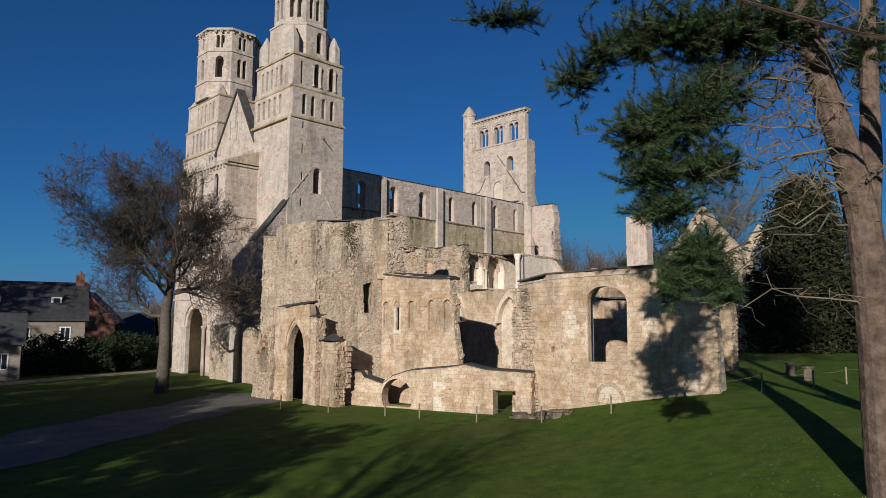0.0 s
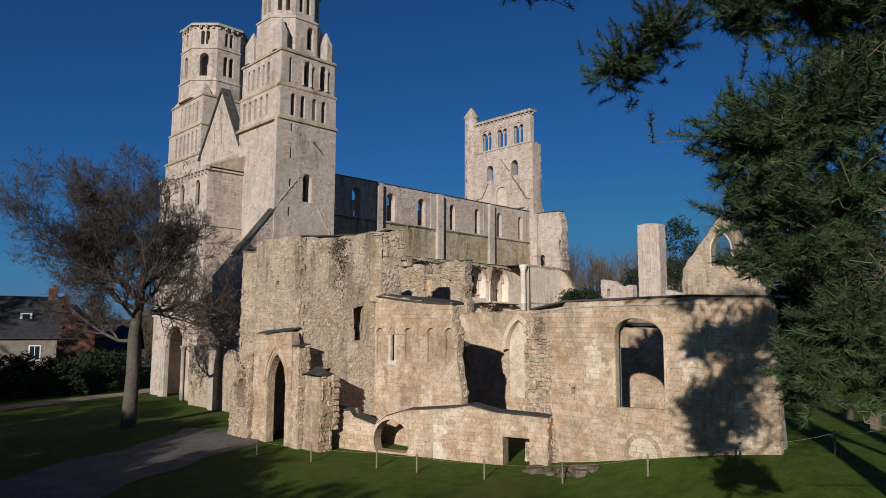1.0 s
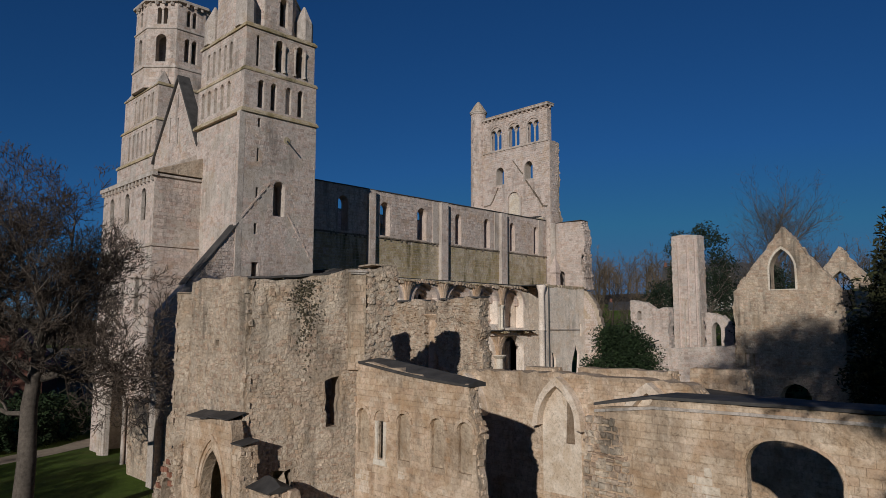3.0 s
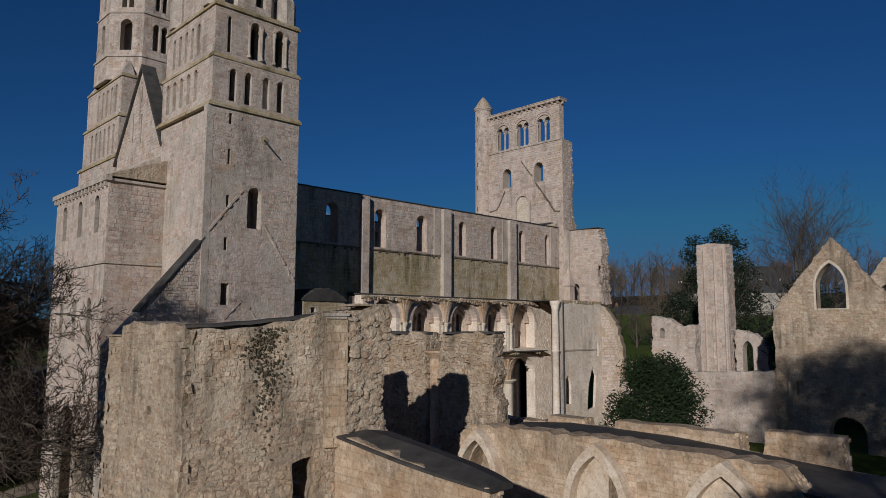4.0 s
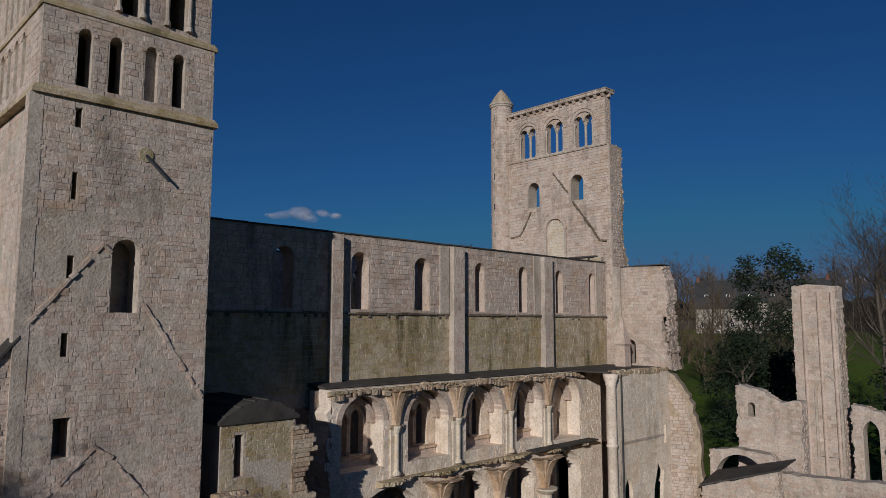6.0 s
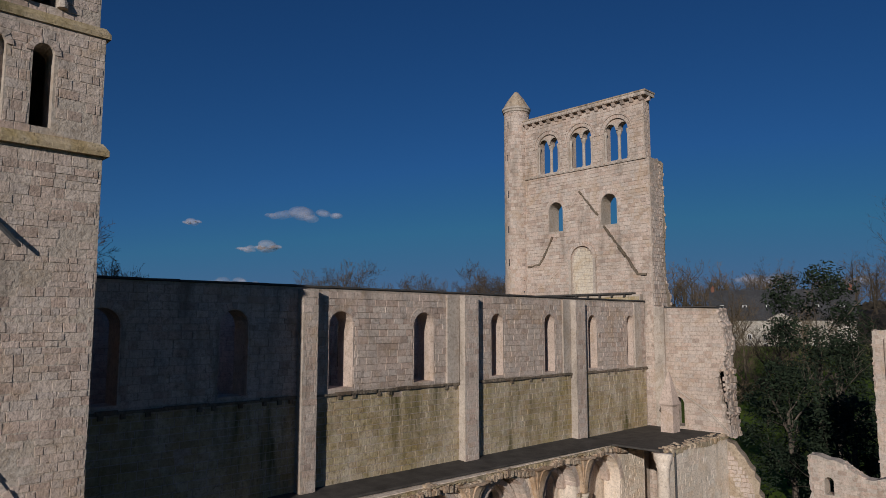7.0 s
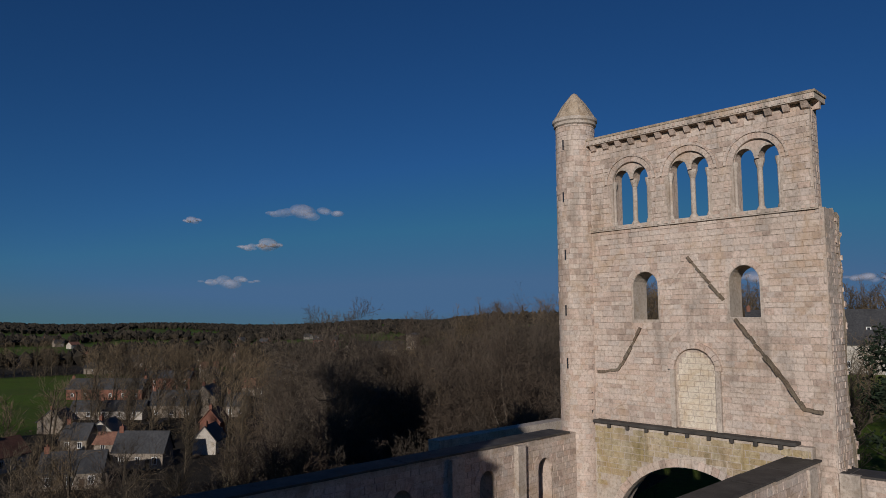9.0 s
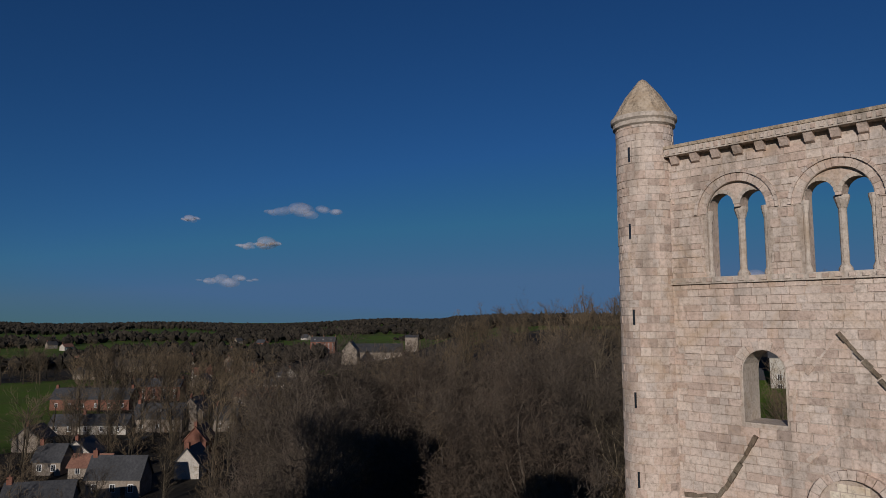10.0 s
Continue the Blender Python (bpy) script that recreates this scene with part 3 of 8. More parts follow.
band(g, west(TX0), TY0 + 0.5, TY0 + 1.35, BASE, 27.6, 0.28)
band(g, west(TX0), TY0 - 0.02, TY0 + 0.5, BASE, 28.3, 0.40)
part("corner_buttress", g, "limestone_core", tower)
lay_g = lay(Geo(), west(TX0 - 0.28), courses(rect(TY0 + 0.5, TY0 + 1.35, BASE, 27.6), [], (0.26, 0.34), (0.4, 0.85), 5), (0.004, 0.015), 0.007)
lay(lay_g, west(TX0 - 0.40), courses(rect(TY0, TY0 + 0.5, BASE, 28.2), [], (0.26, 0.34), (0.25, 0.5), 6), (0.004, 0.015), 0.007)
part("masonry", lay_g, "limestone", tower, kind="stuff")
# scars of former roofs on the south face
def worn_line(parent, face, points, width, out, mat, seed, gaps=0.0):
    """Short worn stones of a vanished roof's edge."""
    rng, g = random.Random(seed), Geo()
    for a, b in zip(points, points[1:]):
        n = max(1, int(math.hypot(b[0] - a[0], b[1] - a[1]) / 0.34))
        for i in range(n):
            if rng.random() < gaps:
                continue
            p = (a[0] + (b[0] - a[0]) * i / n, a[1] + (b[1] - a[1]) * i / n + rng.uniform(-0.04, 0.04))
            q = (a[0] + (b[0] - a[0]) * (i + 1.02) / n, a[1] + (b[1] - a[1]) * (i + 1.02) / n + rng.uniform(-0.04, 0.04))
            bar(g, face, p, q, width * rng.uniform(0.6, 1.3), out * rng.uniform(0.4, 1.2))
    part("roof_scar", g, mat, parent, "old roof line left in the masonry", "stuff")


for k, pts in enumerate(([(40.95, 19.5), (43.4, 22.6), (43.75, 22.3)], [(45.15, 20.25), (47.8, 16.3)], [(41.05, 12.2), (43.5, 14.65), (44.2, 14.2)], [(44.3, 14.0), (47.2, 10.5)])):
    worn_line(tower, south(TY0), pts, 0.13, 0.1, "limestone", 60 + k, 0.12)
# bracket of a former sundial or lamp: a disc with an iron arm
g = Geo()
ring_pts = [(44.95 + 0.3 * math.cos(a), 26.55 + 0.32 * math.sin(a)) for a in np.linspace(0, 2 * math.pi, 13)[:-1]]
slab(g, south(TY0), ring_pts, [], 0.1, 0.05)
disc = part("wall_plate", g, "stained", tower, "iron-stained stone plate")
g = Geo()
c0, c1 = Vector((44.97, TY0 - 0.05, 26.5)), Vector((45.85, TY0 - 0.3, 25.5))
g.hexa([c0 + Vector(o) for o in ((-.06, 0, -.06), (.06, 0, -.06), (.06, 0, .06), (-.06, 0, .06))] + [c1 + Vector(o) for o in ((-.04, 0, -.04), (.04, 0, -.04), (.04, 0, .04), (-.04, 0, .04))])
part("bracket_arm", g, "iron", disc)
string_course(tower, TX0 - 0.2, TX1, TY0, TY1, 28.3, 0.3, 0.15)
stage(tower, TX0 - 0.1, TX1 - 0.05, TY0 + 0.05, TY1 - 0.2, 28.6, 32.0,
      [arch(42.1, 42.65, 28.9, 31.3), arch(43.3, 43.85, 28.9, 31.3), arch(44.75, 45.3, 28.9, 31.3), arch(45.95, 46.5, 28.9, 31.3)],
      [arch(68.2 + 1.2 * i, 68.75 + 1.2 * i, 29.2, 31.5) for i in range(5)], 31)
for face, hs in ((south(TY0 + 0.05), (42.1, 43.3, 44.75, 45.95)), (west(TX0 - 0.1), (68.2, 69.4, 70.6, 71.8, 73.0))):
    g = Geo()
    for i, u in enumerate(hs):
        arch_ring(g, face, u, u + 0.55, 31.03 if face.n.y < 0 else 31.22, 0.17, 0.04, 9, seed=i)
    part("arch_masonry", g, "limestone", tower, kind="stuff")
back = Geo()
back.box(TX0 + 0.25, TX0 + 0.6, TY0 + 1.2, TY1 - 1, 28.7, 31.9)
back.box(44.4, 45.6, TY0 + 0.35, TY0 + 0.7, 28.7, 31.9)
part("blind_arcade", back, "limestone_core", tower)
string_course(tower, TX0 - 0.05, TX1 - 0.05, TY0 + 0.1, TY1 - 0.2, 31.9, 0.26, 0.12)
stage(tower, TX0 + 0.05, TX1 - 0.2, TY0 + 0.2, TY1 - 0.3, 32.15, 35.8,
      [arch(41.9, 42.2, 32.5, 35.2), arch(43.7, 44.5, 32.5, 35.3), arch(45.75, 46.55, 32.5, 35.3)],
      [arch(68.4 + 1.05 * i, 68.85 + 1.05 * i, 32.7, 35.1) for i in range(5)], 37)
back = Geo()
back.box(TX0 + 0.35, TX0 + 0.7, TY0 + 1.2, TY1 - 1, 32.2, 35.6)
part("blind_arcade", back, "limestone_core", tower)
for u in (43.6, 44.6, 45.65, 46.65):
    part("column", column(south(TY0 + 0.2), u, 0.06, 32.5, 34.9, 0.09, 8), "limestone_core", tower)
g = Geo()
for i, u in enumerate((43.7, 45.75)):
    arch_ring(g, south(TY0 + 0.2), u, u + 0.8, 34.9, 0.24, 0.07, 11, seed=i)
part("arch_masonry", g, "limestone", tower, kind="stuff")
string_course(tower, TX0 + 0.05, TX1 - 0.2, TY0 + 0.2, TY1 - 0.3, 35.75, 0.3, 0.15)
TCX, TCY = 44.35, 70.1
octagon(tower, TCX, TCY, 3.65, 36.0, 40.2, {5: [(0.5, 0.8, 37.0, 39.6)], 6: [(-0.6, 0.3, 37.2, 38.2)], 4: [(0.2, 0.5, 37.2, 39.6)], 7: [(0, 0.7, 37.0, 39.4)]}, 41)
for a in (5 * math.pi / 4, 7 * math.pi / 4, 3 * math.pi / 4):
    g = Geo()
    x, y = TCX + 4.1 * math.cos(a), TCY + 4.1 * math.sin(a)
    g.lathe(x, y, [(0.85, 36.0), (0.85, 38.2), (0.1, 39.8)], 8, math.pi / 8)
    part("corner_pinnacle", g, "limestone_core", tower, "low stone corner turret")
oct_band(tower, TCX, TCY, 3.65, 40.1, 0.25, 0.12, 0.35)
octagon(tower, TCX, TCY, 3.2, 40.5, 44.4, {i: [(-0.45, 0.55, 41.2, 43.8), (0.45, 0.55, 41.2, 43.8)] for i in (3, 4, 5, 6)}, 51)
oct_band(tower, TCX, TCY, 3.2, 44.3, 0.4, 0.25, 0.2)
core = Geo()
core.lathe(TCX, TCY, [(2.3, 36), (2.3, 44.2)], 8, math.pi / 8)
part("inner_core", core, "limestone_core", tower)

# wing wall with a steep lead coping against the tower's west side
wing = thing("wing_wall", "steeply sloping ruined wing wall with dark coping beside the tower", "ruined wall", (38.6, 66.4, GZ))
outer = [(34.8, BASE), (40.7, BASE), (40.7, 18.9), (39.6, 17.5), (36.0, 13.1), (34.8, 11.7)]
part("wall", slab(Geo(), south(65.9), outer, [], 1.1), "limestone_core", wing)
stones(wing, south(65.9), outer, [], "limestone", (0.16, 0.28), (0.2, 0.5), 61, (0.01, 0.05), 0.01, jitter=0.02)
g = Geo()
for (a, b), (c, d) in zip(outer[2:4] + [(36.6, 13.83)], outer[3:4] + [(36.6, 13.83)]):
    q = [(a, 65.75, b), (c, 65.75, d), (c, 67.1, d), (a, 67.1, b)]
    g.hexa([(x, y, z + 0.004) for x, y, z in q] + [(x, y, z + 0.13) for x, y, z in q])
part("coping", g, "lead", wing, "dark lead coping")

# ---- west porch block and gable ----
porch = thing("church_porch", "projecting limestone west porch with round-arched doorway and windows", "church porch", (38.8, 79.3, GZ))
PX, PY0, PY1 = 36.8, 73.2, 85.4
w_holes = [arch(77.2, 81.4, BASE + 0.3, 6.9)]
w_holes += [arch(u - 0.42, u + 0.42, 11.7, 15.0) for u in (75.9, 79.2, 82.4)]
w_holes += [arch(u - 0.5, u + 0.5, 19.8, 22.6) for u in (75.4, 79.2, 83.0)]
s_holes = [rect(38.5, 39.2, 8.2, 10.6)]
part("wall", slab(Geo(), west(PX), rect(PY0, PY1, BASE, 23.4), w_holes, 0.3), "limestone_core", porch)
part("wall", slab(Geo(), south(PY0), rect(PX + 0.3, 41.2, BASE, 23.4), s_holes, 0.9), "limestone_core", porch)
part("wall", slab(Geo(), north(PY1), rect(PX + 0.3, 41.2, BASE, 23.4), [], 0.9), "limestone_core", porch)
for z in (7.6, 15.9, 23.2):
    part("floor_slab", Geo().box(PX + 0.28, 41.3, PY0 + 0.5, PY1 - 0.5, z, z + 0.15), "limestone_core", porch)
part("back_wall", Geo().box(40.6, 41.2, PY0 + 0.5, PY1 - 0.5, BASE, 23.3), "limestone_core", porch)
stones(porch, west(PX), rect(PY0, PY1, BASE, 23.4), w_holes, "limestone", (0.26, 0.36), (0.4, 0.8), 71, (0.003, 0.015), 0.006)
stones(porch, south(PY0), rect(PX, 41.2, BASE, 23.4), s_holes, "limestone", (0.24, 0.36), (0.3, 0.7), 72, (0.004, 0.03), 0.008)
g = Geo()
arch_ring(g, west(PX), 77.2, 81.4, 4.8, 0.5, 0.1, 19)
arch_ring(g, west(PX), 76.6, 82.0, 4.8, 0.35, 0.18, 21)
for u in (75.9, 79.2, 82.4):
    arch_ring(g, west(PX), u - 0.42, u + 0.42, 14.58, 0.25, 0.04, 11)
for u in (75.4, 79.2, 83.0):
    arch_ring(g, west(PX), u - 0.5, u + 0.5, 22.1, 0.25, 0.04, 11)
part("arch_masonry", g, "limestone", porch, kind="stuff")
for z in (7.9, 17.4):
    g = Geo()
    band(g, west(PX), PY0 - 0.12, PY1 + 0.12, z, z + 0.22, 0.14)
    band(g, south(PY0), PX, 40.9, z, z + 0.22, 0.12)
    part("string_course", g, "limestone_core", porch)
g = Geo()
band(g, west(PX), PY0 - 0.3, PY1 + 0.3, 23.4, 23.75, 0.32)
band(g, south(PY0), PX, 40.9, 23.4, 23.6, 0.18)
part("cornice", g, "limestone_core", porch)
for i in range(15):
    part("corbel", band(Geo(), west(PX), PY0 + 0.1 + i * 0.84, PY0 + 0.36 + i * 0.84, 23.02, 23.4, 0.26), "limestone_core", porch)
g = Geo()
g.hexa([(PX - 0.3, PY0 - 0.25, 23.75), (41.0, PY0 - 0.25, 23.75), (41.0, PY1 + 0.3, 23.75), (PX - 0.3, PY1 + 0.3, 23.75),
        (PX - 0.2, PY0 - 0.2, 23.85), (41.0, PY0 - 0.2, 25.6), (41.0, PY1 + 0.2, 25.6), (PX - 0.2, PY1 + 0.2, 23.85)])
part("roof", g, "rubble_core", porch, "low stone slab roof")
for i in range(3):
    part("column", column(west(PX), 77.0 - 0.28 * i, 0.1 + 0.1 * i, BASE + 0.3, 4.8, 0.16), "limestone_core", porch)
    part("column", column(west(PX), 81.6 + 0.28 * i, 0.1 + 0.1 * i, BASE + 0.3, 4.8, 0.16), "limestone_core", porch)

gable = thing("church_gable", "steep limestone gable between the two west towers", "church gable", (41.5, 79.0, 23.4))
outer = [(74.4, 23.4), (84.4, 23.4), (84.0, 27.5), (79.0, 34.4), (74.7, 27.5)]
holes = [rect(80.5, 80.75, 28.4, 30.9), rect(78.7, 78.95, 28.0, 30.5), rect(78.9, 79.1, 31.6, 32.9)]
part("wall", slab(Geo(), west(40.95), outer, holes, 1.0), "limestone_core", gable)
stones(gable, west(40.95), outer, holes, "limestone", (0.22, 0.32), (0.25, 0.6), 81, (0.004, 0.03), 0.008)
g = Geo()
for a, b in (((74.3, 26.9), (79.0, 34.55)), ((79.0, 34.55), (84.4, 26.9))):
    g.hexa([(40.75, a[0], a[1]), (41.95, a[0], a[1]), (41.95, b[0], b[1]), (40.75, b[0], b[1]), (40.75, a[0], a[1] + 0.3), (41.95, a[0], a[1] + 0.3), (41.95, b[0], b[1] + 0.3), (40.75, b[0], b[1] + 0.3)])
part("coping", g, "lead", gable, "dark weathered coping")
for dz in (0, 0.5):
    g = Geo()
    bar(g, west(40.95), (74.5, 25.4 + dz), (79.5, 24.6 + dz), 0.12, 0.3)
    part("roof_moulding", g, "limestone_core", gable)
g = Geo()
g.hexa([(PX + 0.3, 74.2, 23.8), (41, 74.2, 23.8), (41, 84.6, 23.8), (PX + 0.3, 84.6, 23.8), (PX + 0.4, 74.4, 24.2), (41, 74.4, 26.2), (41, 84.4, 26.2), (PX + 0.4, 84.4, 24.2)])
part("lean_to_roof", g, "limestone_core", gable)

# ---- north-west tower ----
ntower = thing("church_tower", "tall pale limestone west tower with a corbelled eight-sided top", "church tower", (44.6, 88.6, GZ), "west towers")
NX0, NX1, NY0, NY1 = 40.9, 48.5, 84.4, 94.2
core = Geo()
core.box(NX0, NX1, NY0, NY1, BASE, 28.0)
part("shaft", core, "limestone_core", ntower)
stones(ntower, west(NX0), rect(NY0, NY1, BASE, 28.0), [], "limestone", (0.26, 0.36), (0.4, 0.8), 91)
stones(ntower, south(NY0), rect(NX0, NX1, 20, 28.0), [], "limestone", (0.26, 0.36), (0.4, 0.8), 92)
string_course(ntower, NX0, NX1, NY0, NY1, 27.8, 0.3, 0.15)
stage(ntower, NX0 + 0.2, NX1 - 0.2, NY0 + 0.2, NY1 - 0.2, 28.1, 31.8, [rect(43, 43.6, 28.6, 31)], [arch(85.6 + 1.15 * i, 86.1 + 1.15 * i, 28.5, 31.2) for i in range(6)], 93)
g = Geo()
g.box(NX0 + 0.5, NX1 - 1, NY0 + 1.2, NY1 - 1, 28.2, 35)
part("inner_core", g, "limestone_core", ntower)
string_course(ntower, NX0 + 0.2, NX1 - 0.2, NY0 + 0.2, NY1 - 0.2, 31.7, 0.25, 0.12)
stage(ntower, NX0 + 0.35, NX1 - 0.35, NY0 + 0.35, NY1 - 0.35, 31.95, 35.6, [arch(43.1, 44.2, 32.2, 35.0)], [arch(85.8 + 1.15 * i, 86.35 + 1.15 * i, 32.4, 35.0) for i in range(5)], 95)
string_course(ntower, NX0 + 0.35, NX1 - 0.35, NY0 + 0.35, NY1 - 0.35, 35.5, 0.25, 0.12)
NCX, NCY = 44.7, 89.2
for sx in (-1, 1):
    for sy in (-1, 1):
        x, y = NCX + sx * 2.9, NCY + sy * 3.6
        tip = (x - sx * 0.5, y - sy * 0.5)
        g = Geo()
        g.loft([[(x - 0.7, y - 0.7, 35.6), (x + 0.7, y - 0.7, 35.6), (x + 0.7, y + 0.7, 35.6), (x - 0.7, y + 0.7, 35.6)], [(tip[0] - 0.05, tip[1] - 0.05, 37.6), (tip[0] + 0.05, tip[1] - 0.05, 37.6), (tip[0] + 0.05, tip[1] + 0.05, 37.6), (tip[0] - 0.05, tip[1] + 0.05, 37.6)]])
        part("broach", g, "limestone_core", ntower)
octagon(ntower, NCX, NCY, 4.3, 35.7, 38.0, {}, 97)
oct_band(ntower, NCX, NCY, 4.3, 37.9, 0.25, 0.12)
octagon(ntower, NCX, NCY, 4.2, 38.1, 42.3, {4: [(0.0, 1.1, 38.6, 41.6)], 5: [(-0.4, 0.6, 38.8, 41.4), (0.4, 0.6, 38.8, 41.4)], 3: [(0.1, 0.8, 38.6, 41.4)], 6: [(0, 0.8, 38.8, 41.4)]}, 101)
oct_band(ntower, NCX, NCY, 4.2, 42.2, 0.22, 0.12)
octagon(ntower, NCX, NCY, 4.15, 42.4, 45.3, {4: [(-0.33, 0.45, 42.8, 44.6), (0.33, 0.45, 42.8, 44.6)], 5: [(-0.33, 0.45, 42.8, 44.6), (0.33, 0.45, 42.8, 44.6)], 3: [(0, 0.5, 42.9, 44.5)], 6: [(0, 0.5, 42.9, 44.5)]}, 105)
oct_band(ntower, NCX, NCY, 4.15, 45.2, 0.4, 0.4, 0.2, "cornice")
for i in range(32):
    a = 2 * math.pi * i / 32 + 0.05
    r = 4.3 - 0.24 * abs(math.sin(4 * a)) ** 0.7
    x, y = NCX + r * math.cos(a), NCY + r * math.sin(a)
    part("corbel", Geo().box(x - 0.13, x + 0.13, y - 0.13, y + 0.13, 44.85, 45.22), "limestone_core", ntower)
g = Geo()
g.lathe(NCX, NCY, [(2.6, 37), (2.6, 45)], 8, math.pi / 8)
part("inner_core", g, "limestone_core", ntower)

# ---- nave ----
nave = thing("church_nave", "roofless nave with two long pale limestone walls and round-arched windows", "church nave", (68, 78.5, GZ))
NS, NTOP = 71.8, 25.1
wins = [(49.4, 50.8), (54.7, 56.1), (60.2, 61.7), (65.6, 67.1), (71.7, 72.8), (76.8, 77.9), (81.7, 82.8), (86.7, 87.6)]
n_holes = [arch(a, b, 20.3, 24.05) for a, b in wins]
outer = rect(47.9, 89.4, 9.0, NTOP)
lower = [arch(49.5 + 5.4 * i, 53.5 + 5.4 * i, 9.4, 14.6) for i in range(7)]
part("south_wall", slab(Geo(), south(NS), outer, n_holes + lower, 1.2), "mortar", nave)
stones(nave, south(NS), rect(47.9, 89.4, 20.25, NTOP), n_holes, "limestone", (0.26, 0.36), (0.4, 0.8), 111, (0.006, 0.03), 0.011, near=(58.9, 70.0, 20.3, 25.1), bare=0.05)
stones(nave, south(NS), rect(47.9, 89.4, 15.4, 20.05), [], "stained", (0.24, 0.36), (0.35, 0.8), 112, (0.006, 0.03), 0.011, bare=0.1)
stones(nave, north(NS + 1.2), rect(47.9, 89.4, 16, NTOP), n_holes, "limestone", (0.28, 0.38), (0.5, 0.9), 113, (0.004, 0.02), 0.01, bare=0.05)
g = Geo()
for i, (a, b) in enumerate(wins):
    arch_ring(g, south(NS), a, b, 24.05 - (b - a) / 2, 0.3, 0.035, 11, seed=i)
part("arch_masonry", g, "limestone", nave, kind="stuff")
g = Geo()
rng, u = random.Random(14), 47.9
while u < 89.4:  # a worn dark ledge, broken in places, with stubs of old roof timbers' sockets
    w = min(rng.uniform(0.5, 1.3), 89.4 - u)
    band(g, south(NS), u, u + w - 0.01, 20.05 + rng.uniform(0, 0.03), 20.2 + rng.uniform(-0.04, 0.04), rng.uniform(0.09, 0.17))
    if rng.random() < 0.55:
        band(g, south(NS), u + 0.1, u + 0.28, 19.88, 20.06, 0.12)
    u += w
part("string_course", g, "scar", nave, "dark weathered stone ledge", "stuff")
for u0, u1 in ((58.5, 59.3), (69.0, 70.1), (79.6, 80.7)):
    g = Geo()
    band(g, south(NS), u0, u1, 15.0, NTOP - 0.1, 0.5)
    b = part("buttress", g, "limestone_core", nave)
    sk = lay(Geo(), south(NS - 0.5), courses(rect(u0, u1, 15.0, NTOP - 0.1), [], (0.28, 0.36), (0.4, 0.8), 7), (0.004, 0.015), 0.008)
    part("masonry", sk, "limestone", b, kind="stuff")
for u0, u1 in ((68.0, 68.9), (78.7, 79.5), (87.7, 88.6)):
    part("pilaster", band(Geo(), south(NS), u0, u1, 20.2, NTOP - 0.1, 0.12), "limestone_core", nave)
def liner(parent, face, holes, depth, mat="limestone_core"):
    """The smooth dressed reveals of openings."""
    for h in holes:
        c = (sum(u for u, _ in h) / len(h), sum(z for _, z in h) / len(h))
        small = [(c[0] + (u - c[0]) * 0.94, c[1] + (z - c[1]) * 0.97) for u, z in h]
        part("window_reveal", slab(Geo(), face, h, [small], depth, 0.01), mat, parent)


liner(nave, south(NS), n_holes, 1.22, "limestone")
# north wall
NN = 84.2
n_wins = [(59.4, 60.9), (64.3, 65.8), (69.6, 71.0), (75.2, 76.4), (80.7, 81.9), (85.2, 86.4)]
n_holes2 = [arch(a, b, 20.3, 24.1) for a, b in n_wins]
part("north_wall", slab(Geo(), south(NN), rect(48.2, 89.4, 2.0, NTOP), n_holes2, 1.2), "mortar", nave)
stones(nave, south(NN), rect(48.2, 89.4, 12, NTOP), n_holes2, "limestone", (0.26, 0.36), (0.4, 0.8), 115, (0.006, 0.03), 0.012, bare=0.05)
liner(nave, south(NN), n_holes2, 1.22, "limestone")
g = Geo()
for i, (a, b) in enumerate(n_wins):
    arch_ring(g, south(NN), a, b, 24.1 - (b - a) / 2, 0.35, 0.04, 11, seed=i)
part("arch_masonry", g, "limestone", nave, kind="stuff")
for u0, u1 in ((57.4, 58.3), (68.0, 68.8), (78.6, 79.4), (83.3, 83.9)):
    part("pilaster", band(Geo(), south(NN), u0, u1, 10, NTOP - 0.1, 0.3), "limestone_core", nave)


def coping(parent, face, u0, u1, z, thick, seed, drop=0.0, mat="lead"):
    """Uneven lead sheets along a wall's top, with standing laps."""
    rng, u = random.Random(seed), u0
    while u < u1:
        g = Geo()
        w = min(rng.uniform(1.4, 2.6), u1 - u)
        za, zb = z + drop * (u - u0) + rng.uniform(0, 0.03), z + drop * (u + w - u0) + rng.uniform(0, 0.03)
        o = 0.08 + rng.uniform(0, 0.03)
        q = [(u, o, za), (u + w - 0.02, o, zb), (u + w - 0.02, -thick - 0.08, zb), (u, -thick - 0.08, za)]
        g.hexa([face.p(a, d, h + 0.004) for a, d, h in q] + [face.p(a, d * (0.9 if d > 0 else 1), h + 0.09) for a, d, h in q])
        u += w
        part("lead_sheet", g, mat, parent, "grey lead sheet laid along the wall top")


coping(nave, south(NS), 47.9, 89.4, NTOP, 1.2, 1)
coping(nave, south(NN), 48.2, 88.0, NTOP, 1.2, 2)
# low cross wall north of the crossing
part("transept_wall", slab(Geo(), south(93.0), rect(86.5, 100, 2, 23.8), [], 1.0), "limestone_core", nave)
for i in range(8):
    u = 48.5 + 5.4 * i
    part("pier", Geo().box(u - 0.6 if i else 47.95, u + 0.95, 71.85, 72.95, BASE, 9.0), "limestone_core", nave)
    part("pier_strip", Geo().lathe(u + 0.2, 71.9, [(0.35, BASE), (0.35, 8.2), (0.5, 8.7), (0.5, 9.0)], 12), "limestone_core", nave)
part("floor_vault", Geo().box(49, 89, 73.2, 84.0, -1.2, -0.5), "sand_path", nave, "bare gravel floor between the walls")

